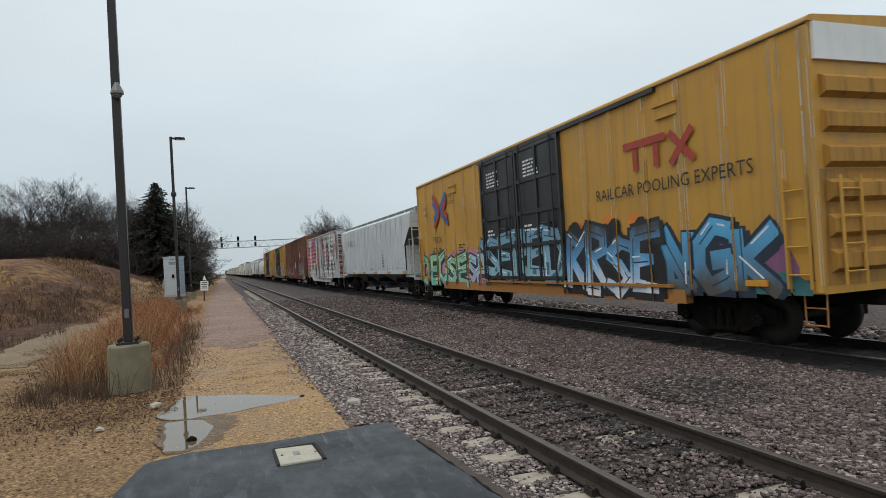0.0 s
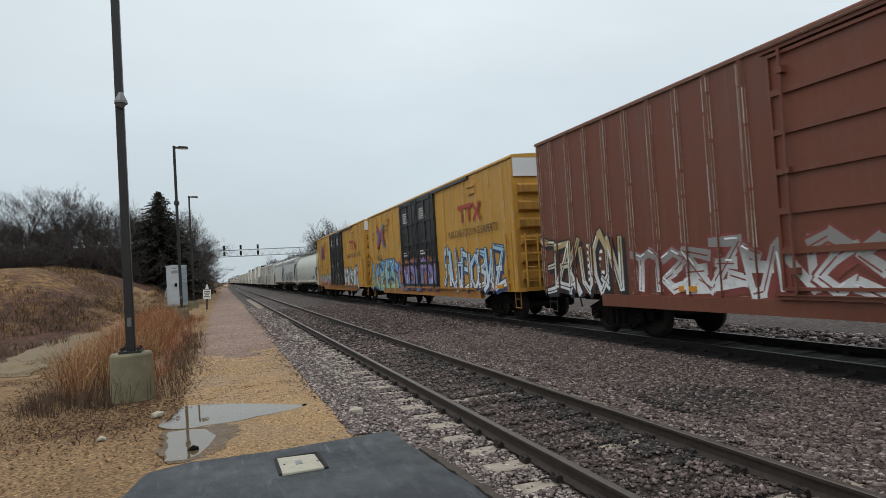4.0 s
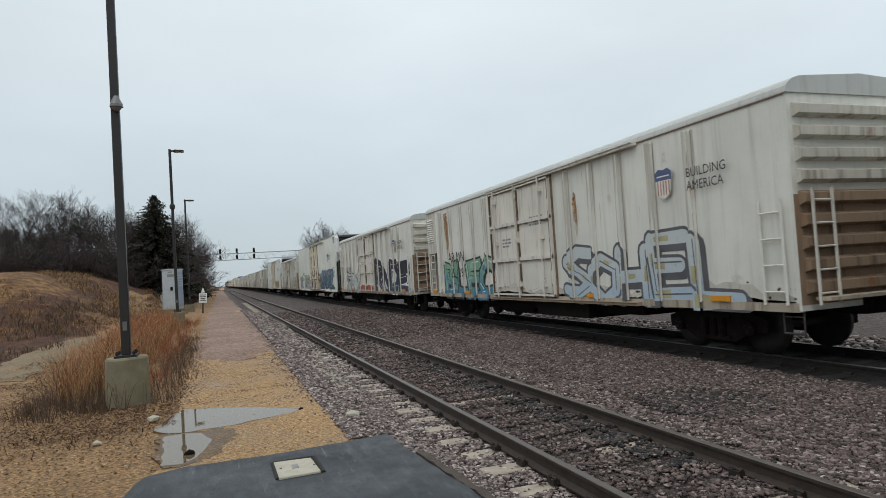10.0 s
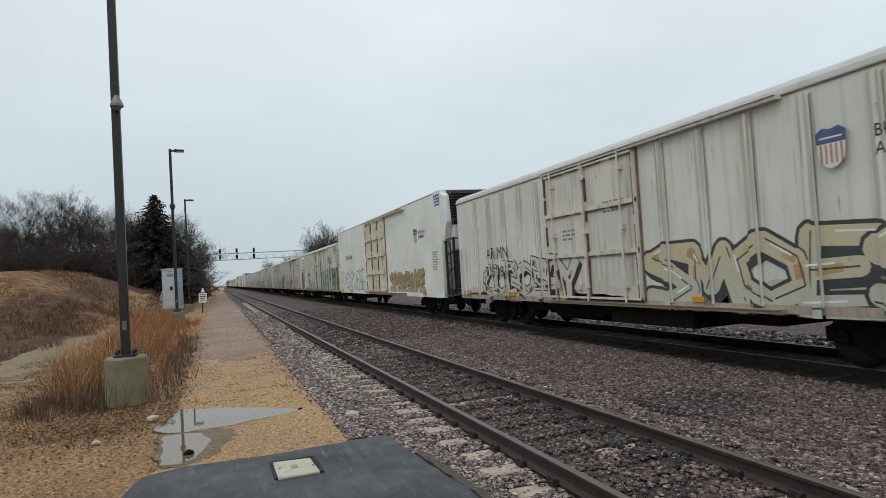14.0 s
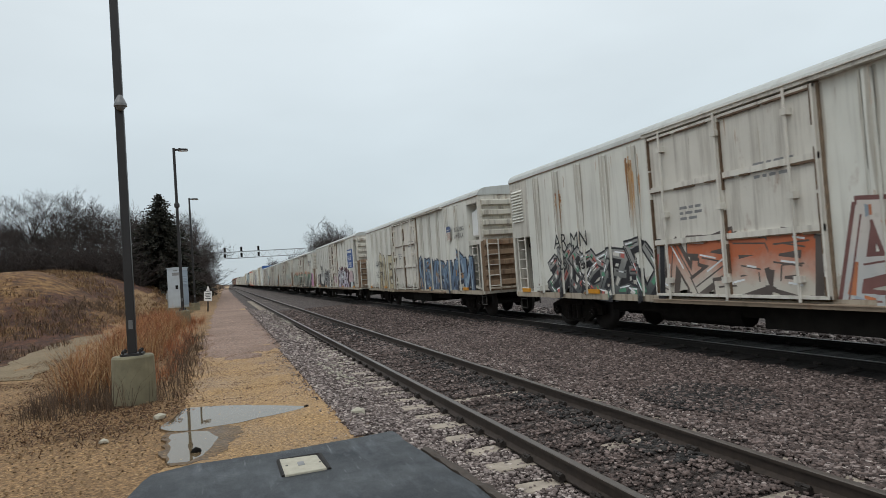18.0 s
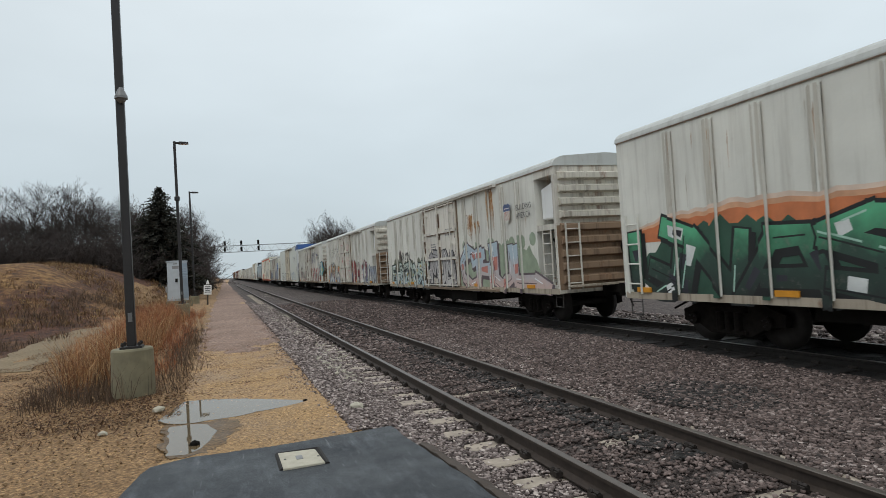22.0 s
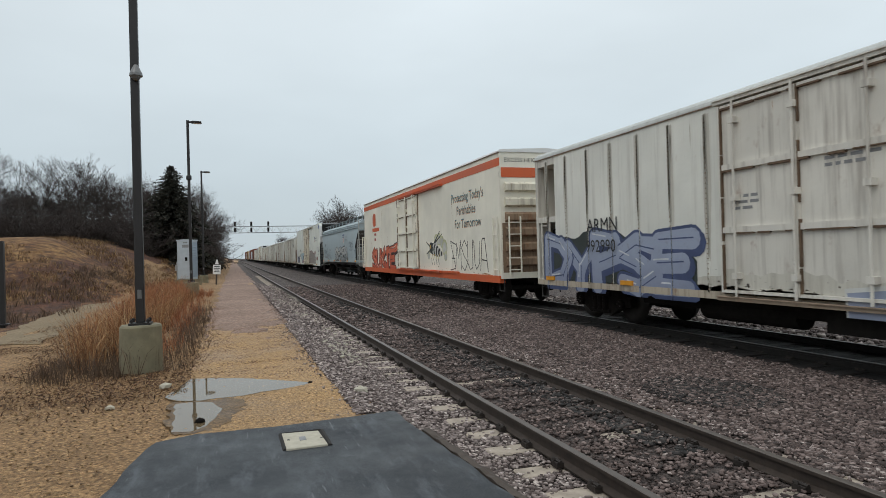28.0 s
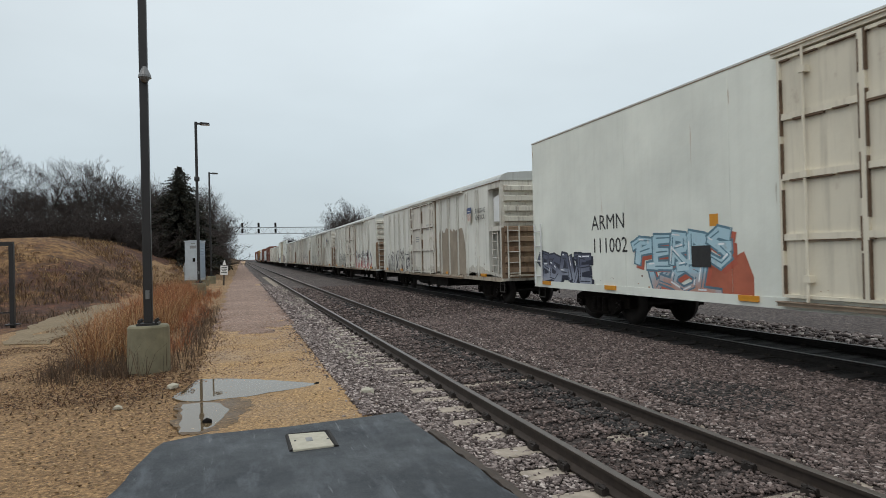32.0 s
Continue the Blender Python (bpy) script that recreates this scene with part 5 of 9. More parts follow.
def brake_gear(car, y):
    bm = bmesh.new()
    for k in range(12):
        a, b = k * 0.5236, (k + 1) * 0.5236
        rod(bm, (0.45 + 0.26 * math.cos(a), y - 0.145, 2.0 + 0.26 * math.sin(a)), (0.45 + 0.26 * math.cos(b), y - 0.145, 2.0 + 0.26 * math.sin(b)), 0.016, sides=5)
    for k in range(3):
        a = k * 1.0472
        rod(bm, (0.45 + 0.25 * math.cos(a), y - 0.145, 2.0 + 0.25 * math.sin(a)), (0.45 - 0.25 * math.cos(a), y - 0.145, 2.0 - 0.25 * math.sin(a)), 0.012, sides=5)
    box(bm, 0.3, 0.6, y - 0.11, y - 0.01, 1.78, 2.12)
    rod(bm, (0.45, y - 0.06, 1.1), (0.45, y - 0.06, 1.8), 0.015, sides=5)
    return part("hand_brake", bm, UNDER, car)


def side_steps(car, length, mat):
    """Stirrup steps under the four corners."""
    for y in (0.25, length - 0.25):
        bm = bmesh.new()
        for dy in (-0.19, 0.19):
            rod(bm, (-1.5, y + dy, 1.0), (-1.5, y + dy * 0.95, 0.50), 0.014, sides=6)
        rod(bm, (-1.5, y - 0.19, 0.50), (-1.5, y + 0.19, 0.50), 0.016, sides=6)
        rod(bm, (-1.5, y - 0.19, 0.76), (-1.5, y + 0.19, 0.76), 0.012, sides=6)
        part("step", bm, STEPDARK if mat is not YELLOW else OCHRE, car)


def shield(car, y, z, w, base=-1.606):
    """A railway shield emblem as plain shapes: blue head, pale field, red bars."""
    bm = bmesh.new()

    def flat(pts, off, mi):
        bm.faces.new([bm.verts.new((base - off, y + u * w, z + v * w)) for u, v in pts]).material_index = mi
    flat([(-0.5, 0.2), (-0.44, -0.35), (-0.2, -0.6), (0, -0.66), (0.2, -0.6), (0.44, -0.35), (0.5, 0.2)], 0.0, 1)
    flat([(-0.52, 0.15), (0.52, 0.15), (0.55, 0.5), (0.3, 0.66), (0, 0.6), (-0.3, 0.66), (-0.55, 0.5)], 0.002, 0)
    for i in range(5):
        u = -0.36 + 0.18 * i
        flat([(u - 0.035, 0.12), (u + 0.035, 0.12), (u + 0.03, -0.5), (u - 0.03, -0.5)], 0.003, 2)
    flat([(-0.4, 0.3), (0.4, 0.3), (0.4, 0.36), (-0.4, 0.36)], 0.004, 1)
    bmesh.ops.recalc_face_normals(bm, faces=bm.faces)
    return part("emblem", bm, [FADEBLUE, REEFER, FADERED], car, "faded railway shield emblem")


def reflectors(car, ys, z, mat=None, base=-1.6):
    for y in ys:
        bm = bmesh.new()
        box(bm, base - 0.05, base - 0.002, y - 0.22, y + 0.22, z, z + 0.1)
        part("reflector", bm, mat or REFLECT, car, "yellow reflective strip")


def shell(car, length, bot, eave, crown, mat, roof_mat, round_top=0.25, bay=None, over=0.02, gap=False):
    """The closed body and its roof. bay: the depth along the car of an open machinery bay at the front (F) or rear (R)."""
    bm = bmesh.new()
    a, b = 0.0, length
    if bay:
        end, d = bay
        if end == "F":
            a = d
        else:
            b = length - d
        y0, y1 = (0.0, d) if end == "F" else (length - d, length)
        ye = y0 if end == "F" else y1 - 0.13
        pieces = [("bay_back", -0.95, 1.6, y0, y1, bot, eave), ("bay_header", -1.6, -0.95, y0, y1, eave - 0.22, eave), ("bay_floor", -1.6, -0.95, y0, y1, bot, bot + 0.14)]
        pieces.append(("bay_rail", -1.6, -0.95, y0, y1, 2.55, 2.7) if end == "F" or gap else ("bay_panel", -1.6, -0.95, y0, y1, 2.55, eave - 0.22))
        pieces.append(("corner_post", -1.6, -0.95, ye, ye + 0.13, bot + 0.14, 2.55))
        if end == "F" or gap:
            pieces.append(("corner_post", -1.6, -0.95, ye, ye + 0.13, 2.7, eave - 0.22))
        # thin dark brown sheet over the bay's back wall
        lining = bmesh.new()
        box(lining, -0.956, -0.95, y0 + 0.02, y1 - 0.02, bot + 0.14, eave - 0.22)
        part("bay_lining", lining, ENDBROWN, car, "dark brown sheet over the back of the machinery bay")
        for nm, xa, xb, ya, yb2, za, zb in pieces:
            pb = bmesh.new()
            box(pb, xa, xb, ya, yb2, za, zb)
            part(nm, pb, ENDRUST if nm in ("bay_floor", "bay_back") else BAYPOST, car)
    box(bm, -1.6, 1.6, a, b, bot, eave)
    body = part("body", bm, mat, car)
    bm = bmesh.new()
    n = 5
    pts = [(-1.6 - over, eave)]
    for i in range(n + 1):
        t = i / n * math.pi / 2
        pts.append((-1.6 - over + round_top * (1 - math.cos(t)), eave + 0.02 + (crown - eave - 0.1) * math.sin(t)))
    pts.append((0, crown))
    pts += [(-x, z) for x, z in pts[-2::-1]]
    prism(bm, pts, "y", -0.03, length + 0.03)
    part("roof", bm, roof_mat, car)
    bm = bmesh.new()
    box(bm, -1.607 - over, -1.59, 0.02, length - 0.02, eave - 0.022, eave - 0.004)
    part("eaves_seam", bm, GAPBROWN, car, "dark brown line along the side under the eaves")
    return body


def plug_door(car, y0, y1, z0, z1, mat, deep=0.07, cols=2, rows=3, bars=3, key=""):
    """A sliding plug door: panel, raised frame pieces, locking bars, track above and below."""
    bm = bmesh.new()
    box(bm, -1.6 - deep, -1.59, y0, y1, z0, z1)
    door = part("door", bm, mat, car, "weathered sliding plug door")
    bm = bmesh.new()
    h = z1 - z0
    for i in range(rows + 1):
        z = z0 + h * i / rows
        box(bm, -1.6 - deep - 0.045, -1.6 - deep, y0, y1, max(z0, z - 0.05), min(z1, z + 0.05))
    for i in range(cols + 1):
        y = y0 + (y1 - y0) * i / cols
        box(bm, -1.6 - deep - 0.05, -1.6 - deep, max(y0, y - 0.05), min(y1, y + 0.05), z0, z1)
    part("door_frame", bm, mat, door)
    # lines along the frame: rust and grime, with seam shadow painted in
    if mat not in (SILVER, BROWN):
        rnd, bm = random.Random(len(RELIEF) + rows), bmesh.new()
        for i in range(rows + 1):
            z = z0 + h * i / rows - 0.05
            u = y0 + 0.03
            while u < y1 - 0.15 and z > z0:
                k = min(rnd.uniform(0.15, 0.9), y1 - u)
                box(bm, -1.6 - deep - 0.0485, -1.6 - deep - 0.002, u, u + k, z - rnd.uniform(0.012, 0.035), z + 0.006)
                u += k + rnd.uniform(0.0, 0.4)
        for i in range(cols + 1):
            for side in (-0.05, 0.05):
                y, u = y0 + (y1 - y0) * i / cols + side, z0 + 0.05
                while u < z1 - 0.2 and y0 < y < y1:
                    k = min(rnd.uniform(0.2, 1.0), z1 - u)
                    box(bm, -1.6 - deep - 0.0535, -1.6 - deep - 0.002, y - rnd.uniform(0.008, 0.02), y + rnd.uniform(0.006, 0.016), u, u + k)
                    u += k + rnd.uniform(0.0, 0.35)
        tagged(part("door_grime", bm, DOORGRIMESHADE, door, "rust, grime and painted seam shadow along the door's frame"), kind="stuff")
    for i in range(bars):
        y = y0 + (y1 - y0) * (0.12 + 0.76 * i / max(1, bars - 1))
        bm = bmesh.new()
        rod(bm, (-1.6 - deep - 0.09, y, z0 - 0.05), (-1.6 - deep - 0.09, y, z1 + 0.05), 0.024, sides=6)
        for z in (z0 + 0.3, z0 + h * 0.5, z1 - 0.3):
            box(bm, -1.6 - deep - 0.12, -1.6 - deep, y - 0.06, y + 0.06, z - 0.05, z + 0.05)
        part("locking_bar", bm, mat, door)
    # brown strips that paint the shadow gap and rust round the door
    for a, b, c, d in ((y0 - 0.03, y0, z0, z1), (y1, y1 + 0.03, z0, z1), (y0 - 0.03, y1 + 0.03, z1, z1 + 0.03)):
        bm = bmesh.new()
        box(bm, -1.6 - deep * 0.6, -1.595, a, b, c, d)
        part("door_seal", bm, GAPBROWN, door)
    for z, nm, hh in ((z1 + 0.035, "upper_track", 0.12), (z0 - 0.14, "lower_track", 0.12)):
        bm = bmesh.new()
        box(bm, -1.6 - deep - 0.06, -1.59, y0 - 3.6 if nm == "upper_track" else y0 - 3.4, y1 + 0.1, z, z + hh * 0.5)
        box(bm, -1.6 - deep - 0.09, -1.59, y0 - 3.6 if nm == "upper_track" else y0 - 3.4, y1 + 0.1, z + hh * 0.5, z + hh * 0.62)
        part(nm, bm, ORANGE if mat is CRYO else mat if nm == "upper_track" or mat in (SILVER, BROWN) else TRACKRUST, car)
    RELIEF.setdefault(key, []).append((y0, y1, deep))
    return door


# ---- kinds of car ----
def high_cube_boxcar():
    """Yellow high-cube boxcar with black double doors."""
    car = thing("boxcar", "yellow high-cube boxcar with black double doors and graffiti", "freight car", "cars of the passing freight train")
    car["shape"] = "high_cube"
    key, L = "boxcar|high_cube", 19.3
    shell(car, L, 0.98, 4.98, 5.16, YELLOW, YELLOW, 0.12, None, 0.035)
    ys = [0.62 + 1.09 * i for i in range(6)] + [12.75 + 1.09 * i for i in range(6)] + [0.08, 19.22]
    posts(car, ys, 1.0, 4.93, 0.15, 0.045, YELLOW, key)
    end_ribs(car, L, 1.2, 4.3, 6, ENDYELLOW, 1.45, 0.12, ENDYELLOW)
    bm = bmesh.new()
    box(bm, -1.55, 1.55, -0.05, 0.0, 4.42, 4.97)
    panel = part("end_panel", bm, WHITEP, car, "white panel across the top of the end")
    for k, (a, b) in enumerate(((7.12, 9.62), (9.68, 12.18))):
        bm = bmesh.new()
        box(bm, -1.66, -1.59, a, b, 1.12, 4.84)
        door = part("door", bm, BLACKDOOR, car, "black plug door")
        bm = bmesh.new()
        for z in (1.12, 2.05, 2.95, 3.85, 4.74):
            box(bm, -1.70, -1.66, a, b, z, z + 0.1)
        for y in (a, (a + b) / 2 - 0.04, b - 0.1):
            box(bm, -1.705, -1.66, y, y + 0.1, 1.12, 4.84)
        part("door_frame", bm, BLACKDOOR, door)
        for y in (a + 0.35, b - 0.35):
            bm = bmesh.new()
            rod(bm, (-1.73, y, 1.05), (-1.73, y, 4.9), 0.022, sides=6)
            part("locking_bar", bm, BLACKDOOR, door)
        bm = bmesh.new()
        rod(bm, (-1.78, a + 0.5, 2.4), (-1.78, a + 0.5, 2.9), 0.03, sides=6)
        rod(bm, (-1.72, a + 0.5, 2.62), (-1.80, a + 0.9, 2.62), 0.03, sides=6)
        part("door_handle", bm, BLACKDOOR, door)
        small_print(door, b - 0.5, 4.4, 0.9, 5, INKWHITE, -1.672, 0.1, 3 + k)
        small_print(door, b - 0.4, 2.6, 0.5, 2, INKWHITE, -1.672, 0.12, 5 + k)
    RELIEF[key].append((7.12, 12.18, 0.06))
    bm = bmesh.new()
    box(bm, -1.62, -1.45, 2.9, 16.4, 0.72, 0.98)
    box(bm, -1.70, -1.60, 3.2, 12.4, 1.02, 1.08)
    part("side_sill", bm, OCHRE, car, "rusty ochre side sill")
    bm = bmesh.new()
    box(bm, -1.68, -1.59, 3.4, 12.4, 4.86, 4.96)
    part("upper_track", bm, BLACKDOOR, car)
    ladder(car, -1.66, -1.66, 0.16, 0.56, 1.05, 2.75, 4, YELLOW)
    ladder(car, -1.66, -1.66, L - 0.56, L - 0.16, 1.05, 2.75, 4, YELLOW)
    ladder(car, -1.35, -0.95, -0.16, -0.16, 1.1, 2.7, 4, YELLOW, "end_ladder")
    side_steps(car, L, YELLOW)
    brake_gear(car, 0)
    # emblem: crossed red and blue bars, then words
    bm = bmesh.new()
    for (a, b, c, d, mi, off) in ((15.6, 3.9, 16.25, 3.45, 0, 0.003), (16.25, 3.45, 16.2, 3.2, 0, 0.0036), (16.2, 3.2, 15.5, 2.75, 0, 0.0042), (17.15, 3.95, 16.5, 3.42, 1, 0.005), (16.5, 3.42, 16.5, 3.2, 1, 0.0056), (16.5, 3.2, 17.1, 2.7, 1, 0.0062), (17.15, 3.7, 16.65, 3.3, 0, 0.007), (16.65, 3.3, 17.1, 2.95, 0, 0.0076), (15.6, 3.65, 16.05, 3.3, 1, 0.008), (16.05, 3.3, 15.55, 3.0, 1, 0.0086)):
        bm.faces.new([bm.verts.new((-1.648 - off, y, z)) for y, z in stroke((a, b + 0.42), (c, d + 0.42), 0.11)]).material_index = mi
    bmesh.ops.recalc_face_normals(bm, faces=bm.faces)
    part("emblem", bm, [BLUE, INKRED], car, "crossed red and blue bars emblem")
    lettering(car, "next\nload", 18.35, 3.9, 0.27, INK, -1.649)
    lettering(car, "any\nroad", 15.3, 4.15, 0.27, INK, -1.649)
    bm = bmesh.new()
    for k, (y, z, a, b) in enumerate(((4.5, 3.95, 3.15, 3.95), (4.12, 3.86, 4.12, 3.4), (3.46, 3.86, 3.46, 3.4), (3.05, 3.98, 2.42, 3.38), (2.42, 3.98, 3.05, 3.38))):
        bm.faces.new([bm.verts.new((-1.649 - 0.0006 * k, p, q)) for p, q in stroke((y, z), (a, b), 0.075)])
    bmesh.ops.recalc_face_normals(bm, faces=bm.faces)
    part("owner_mark", bm, INKRED, car, "faded red owner's mark")
    lettering(car, "RAILCAR POOLING EXPERTS", 5.62, 2.92, 0.36, INK, -1.649, 0.98)
    lettering(car, "TB OX", 17.4, 2.5, 0.36, INK, -1.649)
    small_print(car, 14.6, 2.3, 0.5, 4, INK, -1.606, 0.1, 2)
    for y, z in ((3.1, 4.55), (14.9, 4.5)):
        bm = bmesh.new()
        box(bm, -1.70, -1.6, y - 0.35, y + 0.35, z - 0.02, z + 0.05)
        box(bm, -1.66, -1.6, y - 0.32, y + 0.32, z - 0.25, z)
        part("roof_hatch_bracket", bm, YELLOW, car)
    reflectors(car, (1.2, 18.3), 1.08)
    running_gear(car, L)
    return car


def barrel(bm, length, bot, top, bulge, cut_lo, cut_up, z_knee, z_lo):
    """A hopper's body: a bulged cross-section along the car, its lower ends cut away by sloping planes."""
    n, pts = (34 if bulge > 0.3 else 14), []
    for i in range(n + 1):
        t = i / n
        z = bot + (top - bot) * t
        pts.append((-1.6 + bulge * (max(0.0, t - 0.45) / 0.55) ** 2.2 + 0.3 * bulge * (max(0.0, 0.35 - t) / 0.35) ** 2, z))
    if bulge < 0.3:
        pts += [(-1.35, top + 0.12), (-0.8, top + 0.34)]
    else:
        pts += [(-0.8, top + 0.16)]
    pts += [(-x, z) for x, z in pts[::-1]]
    prism(bm, pts, "y", cut_up, length - cut_up)
    for s, y0 in ((1, 0.0), (-1, length)):
        p_up, p_lo = Vector((0, y0 + s * cut_up, z_knee)), Vector((0, y0 + s * cut_lo, z_lo))
        d = (p_lo - p_up).normalized()
        nrm = Vector((0, d.z, -d.y)) * s
        if nrm.y * s > 0:
            nrm = -nrm
        geom = list(bm.verts) + list(bm.edges) + list(bm.faces)
        res = bmesh.ops.bisect_plane(bm, geom=geom, plane_co=p_up, plane_no=nrm, clear_outer=True)
        cut = [e for e in res["geom_cut"] if isinstance(e, bmesh.types.BMEdge)]
        bmesh.ops.holes_fill(bm, edges=cut, sides=0)
    bmesh.ops.recalc_face_normals(bm, faces=bm.faces)
    # sloped ends take the dark material: their shade is put into the colour
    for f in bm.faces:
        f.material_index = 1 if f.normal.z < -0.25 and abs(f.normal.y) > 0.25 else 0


def hopper(name, label, shape, L, top, mat, bulge, ribs, bays, walk_up, cut=1.0, plat=-0.05, knee=3.46, low=(1.12, 2.3)):
    """Covered hopper: body with sloped ends, bays below, walkways above, ladders and platforms at the ends."""
    car = thing(name, label, "freight car", "cars of the passing freight train")
    car["shape"] = shape
    key = name + "|" + shape
    bm = bmesh.new()
    barrel(bm, L, 1.42, top, bulge, cut + low[0], cut, knee, low[1])
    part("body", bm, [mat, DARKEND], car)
    deep = low[0] / (knee - low[1]) * (low[1] - 1.42)
    tuck = 0.3 * bulge
    for y, s in ((0, 1), (L, -1)):
        for x in (-1, 1):
            bm = bmesh.new()
            a = y + s * (cut + low[0])
            prism(bm, [(a, 1.42), (a + s * deep, 1.42), (a, low[1])], "x", min(x * 1.56, x * (1.6015 - tuck * 0.4)), max(x * 1.56, x * (1.6015 - tuck * 0.4)))
            part("side_wing", bm, mat, car)
    if walk_up:
        for dz in (0.02, 0.145, 0.27):
            for x in (-1, 1):
                bm = bmesh.new()
                prism(bm, [(x * 1.59, top - dz), (x * 1.64, top - dz - 0.03), (x * 1.59, top - dz - 0.06)], "y", cut + 0.02, L - cut - 0.02)
                part("roof_ledge", bm, mat, car)
    if ribs:
        bm = bmesh.new()
        posts(car, [cut + 1.3 + (L - 2 * cut - 2.6) * i / (ribs - 1) for i in range(ribs)], 1.5, top - 0.05, 0.09, 0.045, mat, key)
        bm.free()
    bm = bmesh.new()
    box(bm, -1.6, 1.6, cut + 0.6, L - cut - 0.6, 1.26, 1.42)
    part("side_sill", bm, mat, car)
    w = (L - 2 * cut - 4.4) / bays
    for k in range(bays):
        a = cut + 2.2 + w * k
        bm = bmesh.new()
        vs = []
        for z, i0, hx in ((1.28, 0.03, 1.45), (0.52, 0.36, 0.55)):
            vs += [bm.verts.new(c) for c in ((-hx, a + w * i0, z), (hx, a + w * i0, z), (hx, a + w * (1 - i0), z), (-hx, a + w * (1 - i0), z))]
        for f in ((0, 1, 2, 3), (4, 7, 6, 5), (0, 4, 5, 1), (1, 5, 6, 2), (2, 6, 7, 3), (3, 7, 4, 0)):
            bm.faces.new([vs[i] for i in f])
        box(bm, -0.8, 0.8, a + w * 0.3, a + w * 0.7, 0.40, 0.52)
        bmesh.ops.recalc_face_normals(bm, faces=bm.faces)
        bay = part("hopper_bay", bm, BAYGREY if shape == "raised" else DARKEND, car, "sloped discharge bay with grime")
        bm = bmesh.new()
        rod(bm, (-1.0, a + w * 0.5, 0.47), (-0.75, a + w * 0.5, 0.47), 0.06, sides=8)
        part("outlet_gate", bm, UNDER, bay)
    # roof seams, hatches and walkway
    for x in (() if walk_up else (-1.42 + bulge * 0.7, 1.42 - bulge * 0.7)):
        bm = bmesh.new()
        box(bm, x - 0.05, x + 0.05, cut + 0.05, L - cut - 0.05, top - 0.06, top + 0.06)
        part("roof_rail", bm, mat, car)
    bm = bmesh.new()
    for k in range(9):
        y = cut + 0.9 + (L - 2 * cut - 1.8) * k / 8
        box(bm, -0.32, 0.32, y - 0.55, y + 0.55, top + 0.14, top + (0.42 if walk_up else 0.24))
    part("roof_hatch", bm, mat, car)
    for x in (-0.95, 0.95):
        zt = top + (0.52 if walk_up else 0.30)
        bm = bmesh.new()
        box(bm, x - 0.28, x + 0.28, cut - 0.15, L - cut + 0.15, zt - (0.035 if walk_up else 0.13), zt)
        for y in range(int(L)):
            box(bm, x - 0.26, x + 0.26, 0.8 + y, 0.84 + y, zt - 0.06, zt - 0.03)
        board = part("running_board", bm, GRATE, car, "steel grating walkway")
        bm = bmesh.new()
        prism(bm, [(0, top + 0.02), (0.06, top + 0.02), (0.08, zt - 0.03), (0.02, zt - 0.03)], "x", x * 1.28 - 0.03, x * 1.28 + 0.03)
        bracket = mesh_of("walkway_bracket", bm, mat)
        y = cut + 0.1
        while y < L - cut - 0.1:
            part("walkway_bracket", bracket, None, car).location = (0, y, 0)
            y += 1.62
    for y, s in ((plat, 1), (L - plat, -1)):
        bm = bmesh.new()
        box(bm, -1.5, 1.5, min(y, y + s * 1.6), max(y, y + s * 1.6), 1.12, 1.2)
        box(bm, -1.56, 1.56, min(y, y + s * 0.09), max(y, y + s * 0.09), 1.0, 1.24)
        part("end_platform", bm, HOPEND if walk_up else mat, car)
        for x in (-1.5, 1.5):
            bm = bmesh.new()
            rod(bm, (x, y + s * 0.75, 1.2), (x, y + s * 0.75, 2.9), 0.022, sides=6)
            rod(bm, (x, y + s * 0.1, 1.2), (x, y + s * 0.1, 2.9), 0.022, sides=6)
            part("corner_post", bm, RUNG, car)
            bm = bmesh.new()
            for zz in (1.75, 2.3, 2.85):
                rod(bm, (x, y + s * 0.1, zz), (x, y + s * 0.75, zz), 0.015, sides=6)
            part("side_ladder_rungs", bm, RUNG, car)
        ladder(car, -1.53, -1.13, y + s * 0.12, y + s * 0.12, 1.2, top + 0.15, 8, RUNG, "end_ladder")
        bm = bmesh.new()
        prism(bm, [(y + s * 0.9, 1.2), (y + s * 1.05, 1.2), (y + s * (cut - plat + 0.35), 3.2), (y + s * (cut - plat + 0.2), 3.2)], "x", -0.10, 0.10)
        box(bm, -0.5, 0.5, min(y + s * 0.5, y + s * 1.0), max(y + s * 0.5, y + s * 1.0), 1.3, 1.75)
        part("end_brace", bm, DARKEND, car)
        bm = bmesh.new()
        ya = y + s * (cut - plat + low[0] - 0.02)
        box(bm, -1.52 + tuck, 1.52 - tuck, min(ya, ya + s * 0.05), max(ya, ya + s * 0.05), 1.2, low[1] + 0.04)
        part("end_plate", bm, HOPEND if walk_up else mat, car, "grimy upright plate under the sloped end")
        for x in (-0.62, 0.62):
            bm = bmesh.new()
            rod(bm, (x, y + s * 0.55, 1.22), (x * 1.5, y + s * (cut - plat + 0.62), 2.75), 0.045, sides=6)
            part("slope_brace", bm, HOPEND, car, "grimy brace up to the sloped end")
        bm = bmesh.new()
        rod(bm, (-1.5, y + s * 0.1, 2.3), (1.5, y + s * 0.1, 2.3), 0.016, sides=6)
        part("handrail", bm, mat, car)
        bm = bmesh.new()
        rod(bm, (-0.75, y + s * 0.95, 1.38), (0.15, y + s * 0.95, 1.38), 0.15, sides=12)
        rod(bm, (0.15, y + s * 0.95, 1.38), (0.55, y + s * 0.95, 1.38), 0.05, sides=8)
